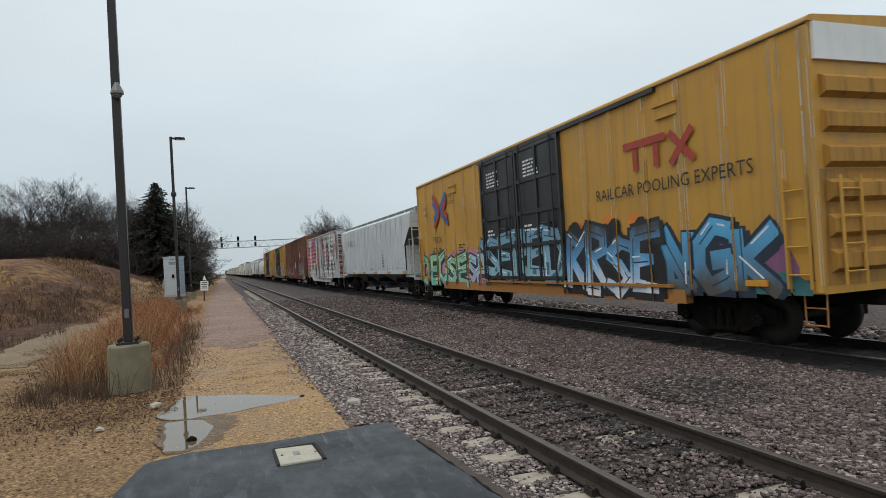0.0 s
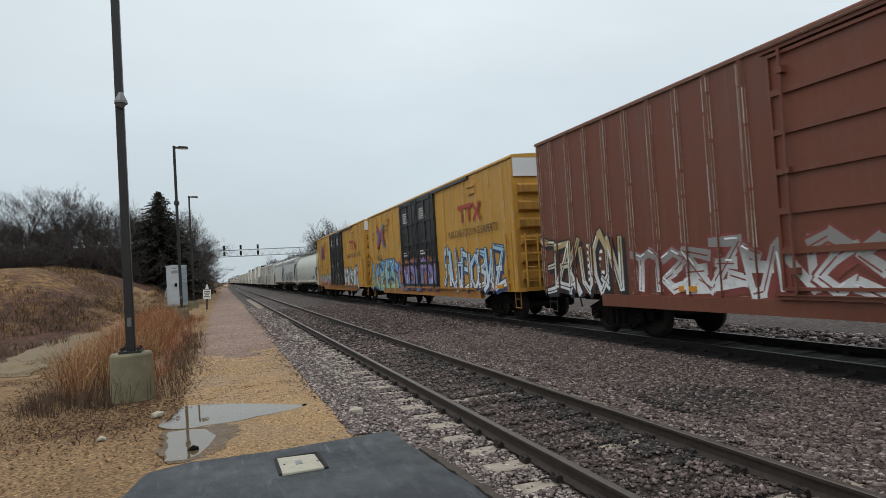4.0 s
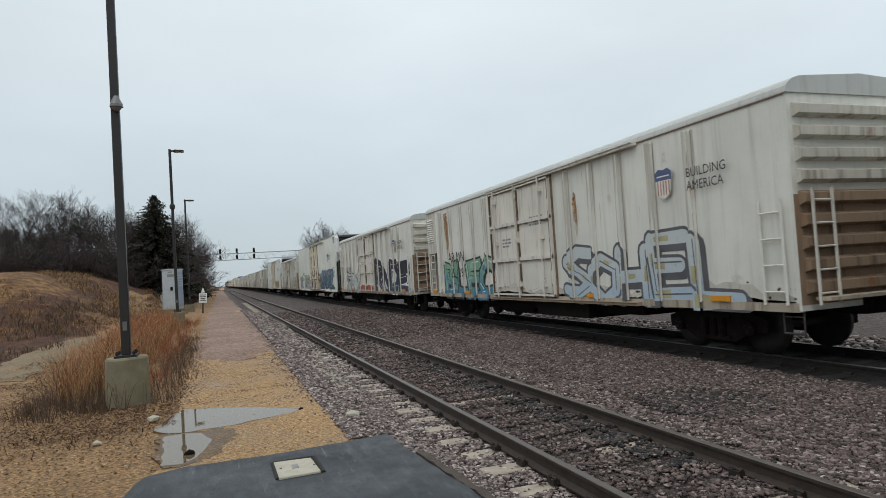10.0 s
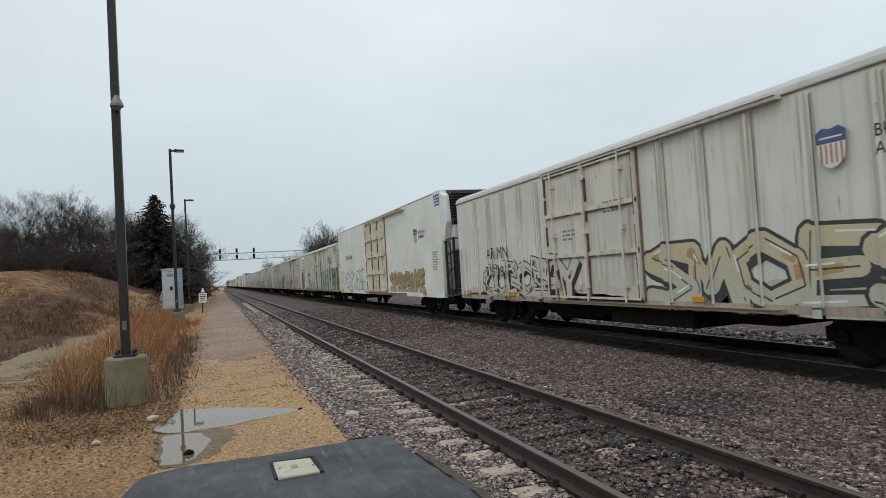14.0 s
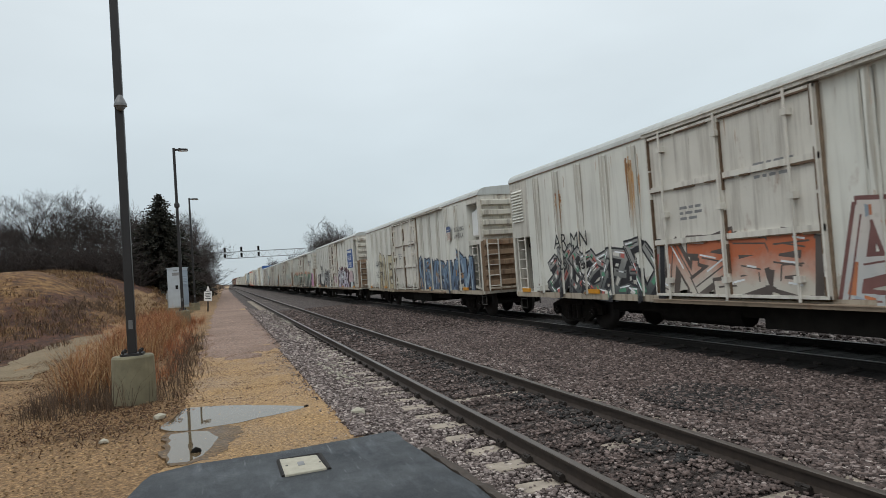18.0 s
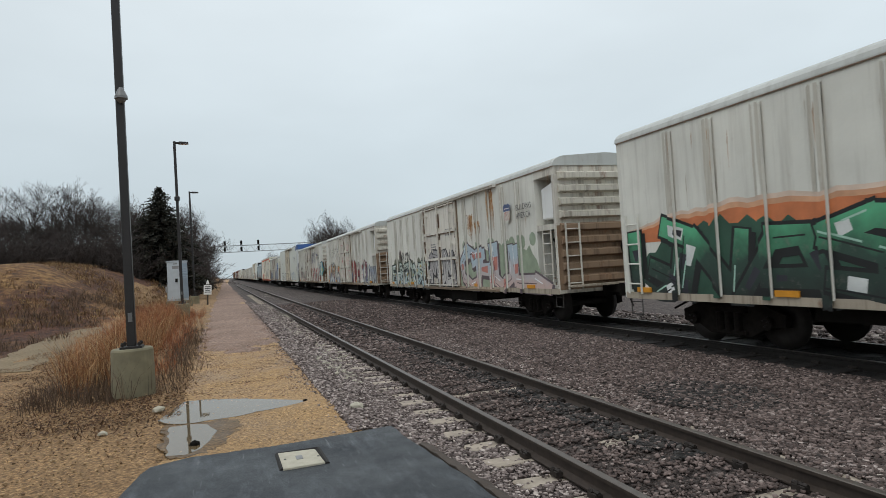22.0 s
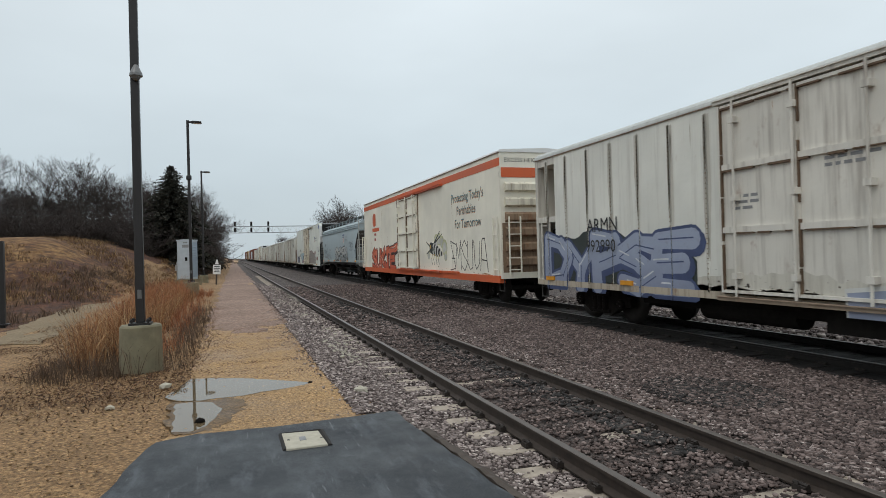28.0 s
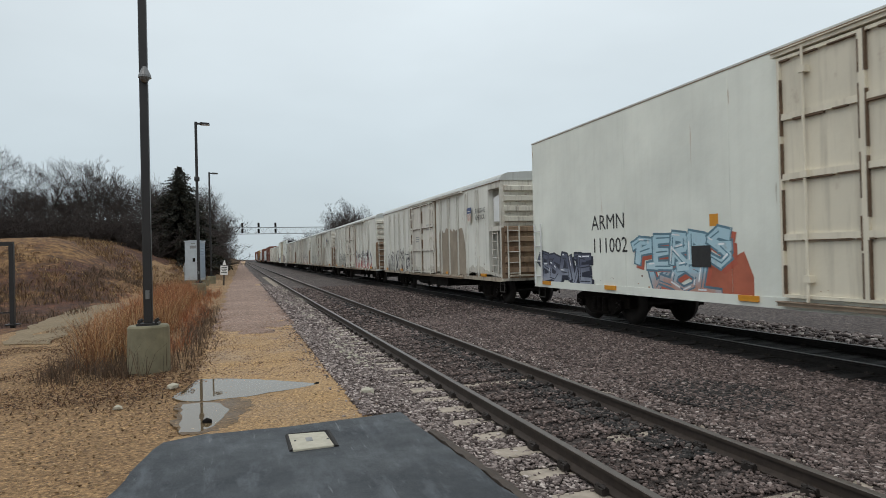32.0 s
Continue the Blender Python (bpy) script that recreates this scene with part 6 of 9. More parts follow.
        part("brake_cylinder", bm, UNDER, car, "sooty brake cylinder on the end platform")
    brake_gear(car, 0.2)
    side_steps(car, L, mat)
    running_gear(car, L, 1.9)
    reflectors(car, [cut + 1.0 + (L - 2 * cut - 2.0) * i / 5 for i in range(6)], 1.3)
    return car


def corrugated_boxcar():
    """Silver boxcar with pressed side panels."""
    L = 16.0
    car = thing("boxcar", "silver boxcar with pressed panels and huge pink graffiti", "freight car", "cars of the passing freight train")
    car["shape"] = "pressed"
    key = "boxcar|pressed"
    shell(car, L, 0.98, 4.42, 4.6, SILVER, ROOF, 0.1, None, 0.04)
    posts(car, [0.1 + 1.0 * i for i in range(7)] + [9.9 + 1.0 * i for i in range(7)], 1.0, 4.3, 0.10, 0.04, SILVER, key)
    end_ribs(car, L, 1.1, 4.25, 8, BROWN, 1.5, 0.1)
    bm = bmesh.new()
    prism(bm, [(0, -0.11), (-0.034, -0.06), (-0.034, 0.06), (0, 0.11)], "x", 0.07, 0.93)
    for v in bm.verts:
        v.co = (v.co.y, v.co.x, v.co.z)
    me = mesh_of("pressed_rib", bm, SILVER)
    for a in [0.1 + i for i in range(6)] + [9.9 + i for i in range(6)]:
        for z in (1.35, 1.7, 2.05, 2.4, 2.75, 3.1, 3.45, 3.8, 4.12):
            p = part("pressed_rib", me, None, car)
            p.location = (-1.6, a, z)
    plug_door(car, 6.5, 9.7, 1.05, 4.1, SILVER, 0.06, 1, 12, 2, key)
    bm = bmesh.new()
    prism(bm, [(1.2, 0.98), (2.6, 0.98), (3.4, 0.62), (12.6, 0.62), (13.4, 0.98), (14.8, 0.98), (14.8, 1.05), (1.2, 1.05)], "x", -1.63, -1.5)
    part("side_sill", bm, SILVER, car)
    ladder(car, -1.66, -1.66, 0.2, 0.6, 1.0, 4.2, 8, SILVER)
    ladder(car, -1.5, -1.1, -0.14, -0.14, 1.0, 4.2, 8, SILVER, "end_ladder")
    side_steps(car, L, SILVER)
    reflectors(car, (2.0, 5.2, 12.0, 14.6), 1.0)
    running_gear(car, L, 2.3)
    return car


def brown_boxcar():
    L = 19.2
    car = thing("boxcar", "oxide-brown high-cube boxcar with ribbed sides and tags", "freight car", "cars of the passing freight train")
    car["shape"] = "brown"
    key = "boxcar|brown"
    shell(car, L, 1.0, 4.98, 5.14, BROWN, BROWN, 0.1, None, 0.04)
    posts(car, [0.1] + [0.9 + 0.8 * i for i in range(7)] + [12.0 + 0.8 * i for i in range(9)] + [19.1], 1.02, 4.95, 0.12, 0.05, BROWN, key)
    end_ribs(car, L, 1.2, 4.8, 7, BROWN, 1.5, 0.12)
    plug_door(car, 6.6, 9.0, 1.15, 4.8, BROWN, 0.06, 1, 6, 2, key)
    plug_door(car, 9.06, 11.4, 1.15, 4.8, BROWN, 0.06, 1, 6, 2, key)
    bm = bmesh.new()
    box(bm, -1.66, -1.45, 2.8, 16.4, 0.74, 1.0)
    part("side_sill", bm, BROWN, car)
    small_print(car, 17.0, 2.1, 0.7, 7, INKWHITE, -1.606, 0.16, 7)
    small_print(car, 2.2, 3.0, 0.9, 8, INKWHITE, -1.606, 0.16, 8)
    bm = bmesh.new()
    bm.faces.new([bm.verts.new((-1.655, y, z)) for y, z in [(4.6, 3.35), (4.6, 3.0), (4.5, 2.9), (4.1, 2.9), (4.0, 3.0), (4.0, 3.35), (4.15, 3.5), (4.45, 3.5)]])
    part("emblem", bm, INKWHITE, car, "worn pale emblem")
    ladder(car, -1.68, -1.68, 0.2, 0.6, 1.05, 2.8, 4, BROWN)
    ladder(car, -1.4, -1.0, -0.16, -0.16, 1.05, 2.8, 4, BROWN, "end_ladder")
    side_steps(car, L, BROWN)
    reflectors(car, (5.6, 13.6), 1.1)
    running_gear(car, L)
    return car


def reefer(shape, bay, eave=4.2, crown=4.55, L=17.6, mat=None, label="", riveted=False):
    """Older insulated refrigerator car: posts, big plug door, ribbed ends, machinery bay."""
    mat = mat or REEFER
    car = thing("refrigerator_car", label or "grimy white refrigerator car with rust streaks and graffiti", "freight car", "cars of the passing freight train")
    car["shape"] = shape
    key = "refrigerator_car|" + shape
    shell(car, L, 0.86, eave, crown, mat, ROOFPALE, 0.42, (bay, 1.1), 0.02, riveted)
    if riveted:
        ys = [0.9 + 1.05 * i for i in range(6)] + [10.9 + 1.02 * i for i in range(8 if L > 18 else 7)]
        posts(car, ys, 0.95, eave - 0.08, 0.05, 0.015, mat, key, "seam")
        rows_of = bmesh.new()
        for y in ys:
            for i in range(34):
                box(rows_of, -1.622, -1.61, y - 0.011, y + 0.011, 1.0 + 0.092 * i, 1.022 + 0.092 * i)
        tagged(part("rivets", rows_of, GAPBROWN, car, "rows of grimy rivets along the seams"), kind="stuff")
    else:
        ys = [2.15 + 1.08 * i for i in range(5)] + [11.6 + 1.08 * i for i in range(5)]
        posts(car, ys, 0.95, eave - 0.12, 0.16, 0.07, mat, key)
    end_ribs(car, L, 1.05, eave - 0.1, 9, ENDRUST, 1.5, 0.13, ENDBROWN)
    plug_door(car, 7.2 if not riveted else 7.3, 11.0 if not riveted else 10.45, 0.98, eave - 0.1, REEFDOOR, 0.08, 2, 3, 3, key)
    yb = 0.0 if bay == "F" else L - 1.1
    bm = bmesh.new()
    box(bm, -1.12, -0.94, yb + 0.2, yb + 1.0, 1.05, 2.1)
    rod(bm, (-1.08, yb + 0.3, 2.3), (-1.08, yb + 1.0, 2.3), 0.09, sides=10)
    rod(bm, (-1.2, yb + 0.3, 1.1), (-1.2, yb + 0.3, 2.5), 0.05, sides=8)
    part("machinery", bm, UNDER, car, "dark cooling machinery in the open bay")
    ladder(car, -1.58, -1.58, yb + 0.35, yb + 0.8, 0.95, 2.6, 6, BAYPOST, "bay_ladder")
    if bay == "R" and riveted:
        pass
    elif bay == "R":
        bm = bmesh.new()
        for k in range(11):
            prism(bm, [(-1.598, 3.0 + 0.085 * k), (-1.65, 3.01 + 0.085 * k), (-1.598, 3.07 + 0.085 * k)], "y", yb + 0.3, yb + 0.95)
        part("louvre", bm, mat, car)
    else:
        bm = bmesh.new()
        prism(bm, [(yb + 0.16, 2.85), (yb + 1.0, 2.85), (yb + 1.0, eave - 0.5), (yb + 0.3, eave - 0.36), (yb + 0.16, eave - 0.7)], "x", -1.45, -0.94)
        bevel(bm, 0.03)
        part("cooling_unit", bm, WHITEP, car, "pale cooling unit in the upper bay")
    ye = 0.2 if bay == "R" else L - 0.65
    ladder(car, -1.66, -1.66, ye, ye + 0.42, 0.95, 2.6, 4, mat)
    ladder(car, -1.45, -1.05, -0.2, -0.2, 0.95, 2.7, 5, BAYPOST, "end_ladder")
    bm = bmesh.new()
    box(bm, -1.45, 1.45, -0.36, -0.12, 1.02, 1.07)
    part("end_step", bm, SILLGRIME, car)
    bm = bmesh.new()
    box(bm, -1.5, 1.5, 6.0, 8.6, 0.46, 0.86)
    # wide black box added to darken the open gap under the floor
    box(bm, -1.2, 1.2, 4.3, L - 4.3, 0.58, 0.85)
    rod(bm, (-1.0, 9.4, 0.6), (-1.0, 11.6, 0.6), 0.22, sides=12)
    part("underfloor_tank", bm, UNDER, car, "black fuel tank and added underbody box under the floor")
    bm = bmesh.new()
    box(bm, -1.615, -1.5, 0.05, L - 0.05, 0.84, 0.98)
    part("side_sill", bm, SILLGRIME, car, "rusty grimy side sill")
    side_steps(car, L, mat)
    brake_gear(car, -0.05)
    reflectors(car, (1.6, 5.6, 13.4, 16.9), 0.98)
    small_print(car, 10.2, 2.6, 0.5, 3, INKGREY, -1.682, 0.1, 1)
    small_print(car, 8.4, 3.1, 0.7, 3, INKGREY, -1.682, 0.1, 2)
    running_gear(car, L, 2.4)
    return car


def smooth_reefer(nose=0.8):
    """Newer smooth refrigerator car with a cooling unit on its end."""
    L = 21.0
    car = thing("refrigerator_car", "clean white smooth-sided refrigerator car with black end cooling unit", "freight car", "cars of the passing freight train")
    car["shape"] = "smooth"
    key = "refrigerator_car|smooth"
    shell(car, L, 0.86, 4.95, 5.08, REEFSMOOTH, ROOFPALE, 0.06, None, 0.0)
    if nose:
        bm = bmesh.new()
        box(bm, -1.6, 1.6, -nose, -0.004, 0.86, 5.0)
        part("front_wall", bm, REEFSMOOTH, car)
        bm = bmesh.new()
        box(bm, -1.612, -1.5, -nose, 0.02, 0.80, 0.98)
        part("side_sill", bm, REEFSMOOTH, car)
    posts(car, [3.4, 6.4, 13.2, 16.4, 20.95], 0.9, 4.9, 0.03, 0.006, REEFSMOOTH, key, "panel_seam")
    plug_door(car, 7.75, 12.0, 1.0, 4.75, DOORCREAM, 0.08, 3, 4, 3, key)
    bm = bmesh.new()
    prism(bm, [(-1.5, 3.75), (-1.35, 4.9), (-0.65, 5.02), (-0.6, 5.02), (-0.6, 3.6), (-1.4, 3.6)], "x", -1.3, 1.3)
    unit = part("cooling_unit", bm, UNITBLACK, car, "black ribbed cooling unit on the end wall")
    bm = bmesh.new()
    for k in range(9):
        z = 3.85 + 0.11 * k
        box(bm, -1.31, 1.31, -1.53 + 0.014 * k, -1.46 + 0.014 * k, z, z + 0.05)
        box(bm, -1.33, -1.3, -1.4, -0.85, z, z + 0.05)
    part("louvre", bm, UNDER, unit)
    bm = bmesh.new()
    prism(bm, [(-1.3, 2.6), (-1.4, 3.6), (-0.7, 3.6), (-0.7, 2.6)], "x", -1.3, 1.3)
    bevel(bm, 0.04)
    part("lower_cowl", bm, WHITEP, unit, "white lower cowl")
    bm = bmesh.new()
    prism(bm, [(-1.3, 3.7), (-1.15, 4.75), (-0.8, 4.9), (-0.8, 3.0), (-1.0, 3.0)], "x", -1.56, -1.305)
    bevel(bm, 0.03)
    part("side_cowl", bm, WHITEP, unit, "white cowl wing with a dark slot")
    bm = bmesh.new()
    box(bm, -1.5, 1.5, -1.75, -0.8, 1.05, 1.12)
    for x in (-1.5, 1.42):
        for y in (-1.75, -0.9):
            box(bm, x, x + 0.08, y, y + 0.08, 0.95, 3.1)
    for z in (1.9, 2.5, 3.05):
        rod(bm, (-1.46, -1.7, z), (1.46, -1.7, z), 0.03, sides=6)
        rod(bm, (-1.46, -1.7, z), (-1.46, -0.82, z), 0.03, sides=6)
    part("service_platform", bm, UNITBLACK, car, "black service platform with railings")
    bm = bmesh.new()
    box(bm, -1.1, 1.1, -1.45, -0.85, 1.15, 2.5)
    bevel(bm, 0.03)
    part("fuel_tank", bm, UNITBLACK, car)
    ladder(car, -1.56, -1.56, -1.6, -1.15, 0.7, 2.9, 7, UNITBLACK, "end_ladder")
    bm = bmesh.new()
    box(bm, -1.607, -1.6, -nose + 0.03, -nose + 0.66, 4.42, 4.86)
    part("emblem", bm, BLUE, car, "blue equipment label")
    small_print(car, -nose + 0.6, 4.72, 0.5, 3, INKWHITE, -1.61, 0.12, 4)
    bm = bmesh.new()
    box(bm, -1.612, -1.5, 0.02, L - 0.02, 0.80, 0.98)
    part("side_sill", bm, REEFSMOOTH, car)
    shield(car, 2.6, 3.42, 0.52)
    lettering(car, "BUILDING\nAMERICA", 2.15, 3.5, 0.2, INK)
    small_print(car, 0.4, 2.6, 0.6, 8, INKGREY, -1.606, 0.1, 9)
    bm = bmesh.new()
    box(bm, -1.605, -1.6, 13.5, 13.72, 2.2, 2.42)
    part("placard", bm, REFLECT, car, "small yellow placard")
    ladder(car, -1.65, -1.65, L - 0.55, L - 0.15, 0.9, 2.6, 4, WHITEP)
    reflectors(car, (1.6, 12.8, 17.0, 20.2), 0.88)
    side_steps(car, L, UNITBLACK)
    running_gear(car, L, 2.7)
    return car


def banded_reefer():
    """Insulated white car with orange bands along eaves and sill."""
    L = 21.8
    car = thing("refrigerator_car", "cream insulated car with orange bands and graffiti", "freight car", "cars of the passing freight train")
    car["shape"] = "banded"
    key = "refrigerator_car|banded"
    shell(car, L, 0.9, 5.0, 5.16, CRYO, WHITEP, 0.08, None, 0.03)
    bm = bmesh.new()
    box(bm, -1.61, -1.6, 0.0, L, 4.56, 4.82)
    box(bm, -1.55, 1.55, -0.012, 0.0, 4.18, 4.5)
    part("eaves_band", bm, ORANGE, car, "orange band under the eaves")
    bm = bmesh.new()
    box(bm, -1.64, -1.45, 0.1, L - 0.1, 0.76, 1.0)
    box(bm, -1.68, -1.6, 4.0, 13.0, 0.98, 1.06)
    part("side_sill", bm, ORANGE, car, "orange side sill")
    posts(car, [0.06, 4.8, 16.9, L - 0.06], 1.0, 4.95, 0.05, 0.008, CRYO, key, "panel_seam")
    end_ribs(car, L, 1.2, 4.1, 6, CRYOEND, 1.45, 0.13, ENDBROWN)
    plug_door(car, 9.4, 12.9, 1.1, 4.5, CRYO, 0.08, 2, 4, 3, key)
    bm = bmesh.new()
    bm.faces.new([bm.verts.new((-1.606, p, q)) for p, q in disc(18.9, 3.85, 0.42, 16)])
    bm.faces.new([bm.verts.new((-1.607, p, q)) for p, q in stroke((18.6, 4.2), (18.6, 3.5), 0.13)])
    box(bm, -1.608, -1.606, 17.6, 19.4, 3.15, 3.36)
    bmesh.ops.recalc_face_normals(bm, faces=bm.faces)
    part("emblem", bm, ORANGE, car, "orange owner's emblem")
    for words, y, z in (("Protecting Today's", 4.75, 3.72), ("Perishables", 4.15, 3.22), ("For Tomorrow", 4.4, 2.72)):
        lettering(car, words, y + 0.03, z - 0.03, 0.48, spray((0.55, 0.26, 0.12)), -1.604, squeeze=0.92)
        lettering(car, words, y, z, 0.48, spray((0.06, 0.17, 0.19)), squeeze=0.92)
    note = lettering(car, "EXCESS HEIGHT CAR", 0, 0, 0.2, INK)
    for v in note.data.vertices:
        v.co = (-v.co.y - 1.45, -0.006, v.co.z + 4.68)
    for yy in (L + 0.15, L + 0.7):
        ladder(car, -1.62, -1.2, yy, yy, 0.95, 2.95, 5, CRYO, "end_ladder")
    bm = bmesh.new()
    box(bm, -1.6, 1.6, L, L + 0.75, 1.0, 1.07)
    part("end_platform", bm, ORANGE, car)
    bm = bmesh.new()
    for z in (1.9, 2.9):
        rod(bm, (-1.62, L + 0.02, z), (-1.62, L + 0.72, z), 0.02, sides=6)
    part("platform_rail", bm, CRYO, car)
    small_print(car, 18.9, 2.9, 0.5, 2, INKRED, -1.606, 0.3, 3)
    ladder(car, -1.66, -1.66, 0.15, 0.55, 1.0, 2.9, 5, CRYO)
    ladder(car, -1.66, -1.66, L - 0.55, L - 0.15, 1.0, 2.9, 5, CRYO)
    ladder(car, -1.4, -1.0, -0.2, -0.2, 1.0, 2.9, 5, CRYO, "end_ladder")
    side_steps(car, L, CRYO)
    brake_gear(car, -0.05)
    running_gear(car, L, 2.7)
    return car


# ---- the train, car by car, from its head ----
TRAIN = []          # (car, place of its front along the track at the start)


def put(car, front):
    car.matrix_basis = pose(FAR, front, 0.02)
    TRAIN.append((car, front))
    return car


SIDES = {"high_cube": (19.3, 1.0, 4.9, 0.7), "pressed": (16.0, 1.0, 4.3, 0.8), "brown": (19.2, 1.02, 4.9, 0.8), "bay_rear": (16.4, 0.96, 4.1, 1.3), "bay_front": (17.4, 0.96, 4.1, 1.3), "riveted": (18.3, 0.96, 4.2, 1.2), "riveted_rear": (16.4, 0.96, 4.2, 1.2), "smooth": (20.9, 0.98, 4.8, 0.3), "banded": (21.7, 1.0, 4.5, 0.35), "ribbed": (16.6, 1.5, 3.9, 0.5), "barrel": (14.8, 1.5, 2.5, 0.4), "raised": (12.6, 1.5, 3.6, 0.15), "blue": (16.0, 1.5, 3.6, 0.25)}


def age_train():
    """Each car gets stains of its own, many with shade painted beside posts."""
    for k, (car, front) in enumerate(TRAIN[:34]):
        shape = str(car["shape"])
        length, z0, z1, rusty = SIDES[shape]
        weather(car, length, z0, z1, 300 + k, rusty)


def again(template, front, label=""):
    car = copy_thing(template, pose(FAR, front, 0.02))
    if label:
        car["label"] = label
    TRAIN.append((car, front))
    return car


WHITE, BLACKS, NAVY = (0.72, 0.74, 0.74), (0.02, 0.02, 0.024), (0.03, 0.06, 0.16)
RED, TAN, MAROON, GREY = (0.42, 0.05, 0.035), (0.46, 0.36, 0.18), (0.20, 0.05, 0.04), (0.25, 0.24, 0.23)


def marks(car, number, y=15.05, z=2.12, size=0.52, first="AR MN"):
    lettering(car, first, y, z, size, INK, -1.674)
    lettering(car, number, y + 0.1, z - 0.56, size * 0.92, INK, -1.674)


def slogan(car, y=2.8, z=3.22, base=-1.674):
    shield(car, y, z, 0.44, base)
    lettering(car, "BUILDING\nAMERICA", y - 0.62, z + 0.02, 0.24, INK, base, 0.9)


def compose_train():
    box_y = high_cube_boxcar()
    spare = copy_thing(box_y, pose(FAR, 84.93, 0.02))
    spare2 = copy_thing(box_y, pose(FAR, 105.6, 0.02))
    c = put(box_y, 6.81)
    patch(c, 19.1, 11.9, 0.95, 2.25, (0.50, 0.22, 0.30), 101, label="pink sprayed haze behind the letters")
    graffiti(c, 19.0, 13.9, 0.92, 2.0, (0.30, 0.56, 0.36), (0.03, 0.05, 0.04), None, (0.24, 0.52, 0.42), seed=1, weight=0.14, text="DEUSE", tight=1.15, bits=((0.50, 0.66, 0.28), (0.10, 0.34, 0.25)))
    graffiti(c, 13.9, 12.2, 1.0, 1.9, (0.36, 0.56, 0.62), (0.04, 0.06, 0.10), None, (0.45, 0.40, 0.52), seed=102, weight=0.15, text="SA")
    graffiti(c, 12.1, 7.2, 1.1, 2.5, (0.17, 0.36, 0.48), (0.012, 0.014, 0.02), None, (0.28, 0.50, 0.56), seed=2, weight=0.16, text="SERED", bits=((0.06, 0.13, 0.19),), tight=1.15, edge=0.06)
    graffiti(c, 7.05, 3.6, 0.85, 2.3, (0.06, 0.065, 0.07), BLACKS, (0.016, 0.015, 0.016), (0.80, 0.81, 0.81), seed=3, weight=0.17, text="KRSE", third=(0.12, 0.38, 0.66), tight=1.15, edge=0.085, base=-1.626)
    for k, (y, z) in enumerate(((6.4, 2.35), (5.2, 2.42), (4.3, 2.38), (3.55, 1.7))):
        patch(c, y + 0.28, y - 0.28, z - 0.12, z + 0.2, (0.62, 0.20, 0.03), 104 + k, -1.598, label="orange sprayed flame")
    patch(c, 3.5, 0.4, 0.98, 2.0, (0.21, 0.085, 0.17), 110, label="purple sprayed cloud")
    patch(c, 3.6, 0.2, 0.95, 1.35, (0.045, 0.17, 0.17), 111, -1.6005, label="teal band under the letters")
    graffiti(c, 3.5, 0.8, 1.0, 2.3, (0.10, 0.42, 0.70), (0.02, 0.03, 0.05), None, (0.085, 0.08, 0.07), seed=4, weight=0.19, text="NGK", third=(0.09, 0.30, 0.50), tight=1.15, edge=0.075)
    lettering(c, "667 608", 17.5, 1.98 + 0.1, 0.34, INK, -1.649)
    c = hopper("covered_hopper", "grey ribbed covered hopper with dark sloped ends", "ribbed", 18.1, 4.05, HOPGREY, 0.05, 15, 3, False, 0.7, 0.35, 3.4, (0.95, 2.6))
    put(c, 26.96)
    lettering(c, "F E E D", 15.6, 3.05, 0.46, INKGREY, -1.652, 2.1)
    small_print(c, 6.2, 2.2, 0.5, 5, INK, -1.61, 0.14, 31)
    c = put(corrugated_boxcar(), 46.5)
    block_letters(c)
    c = put(brown_boxcar(), 64.1)
    graffiti(c, 19.0, 15.6, 1.0, 2.5, TAN, BLACKS, None, WHITE, n=5, seed=8, weight=0.07)
    graffiti(c, 15.0, 8.8, 1.05, 2.0, GREY, MAROON, None, WHITE, n=7, seed=9, weight=0.06)
    graffiti(c, 5.8, 1.0, 0.8, 2.55, (0.24, 0.20, 0.18), (0.36, 0.42, 0.46), None, (0.30, 0.38, 0.44), n=4, seed=10, weight=0.14, bits=((0.45, 0.52, 0.56),))
    patch(c, 8.6, 7.6, 1.9, 2.6, WHITE, 3, -1.68, 6, "spilled white paint")
    c = spare
    TRAIN.append((c, 84.93))
    graffiti(c, 18.9, 13.4, 0.92, 2.4, (0.12, 0.36, 0.62), NAVY, None, (0.30, 0.46, 0.30), seed=11, weight=0.16, text="NOPES", bits=((0.56, 0.48, 0.10), (0.20, 0.55, 0.60)), tight=1.4)
    graffiti(c, 13.2, 7.3, 1.0, 2.2, (0.26, 0.20, 0.44), (0.05, 0.04, 0.10), (0.42, 0.15, 0.06), (0.20, 0.28, 0.50), n=5, seed=12, weight=0.16, bits=((0.50, 0.40, 0.55),))
    graffiti(c, 6.4, 0.9, 0.98, 2.5, (0.34, 0.55, 0.66), NAVY, None, WHITE, n=6, seed=13)
    lettering(c, "661 248", 17.5, 2.05, 0.34, INK, -1.649)
    c = spare2
    TRAIN.append((c, 105.6))
    graffiti(c, 18.2, 12.6, 0.98, 1.9, (0.30, 0.46, 0.62), MAROON, (0.20, 0.26, 0.08), RED, n=5, seed=14, weight=0.13)
    graffiti(c, 11.6, 10.2, 2.3, 2.7, BLACKS, (0.5, 0.46, 0.12), None, None, None, n=5, seed=15, weight=0.06, thin=True)
    graffiti(c, 11.4, 8.0, 1.2, 1.9, BLACKS, INKW, None, None, None, n=5, seed=68, weight=0.06, thin=True)
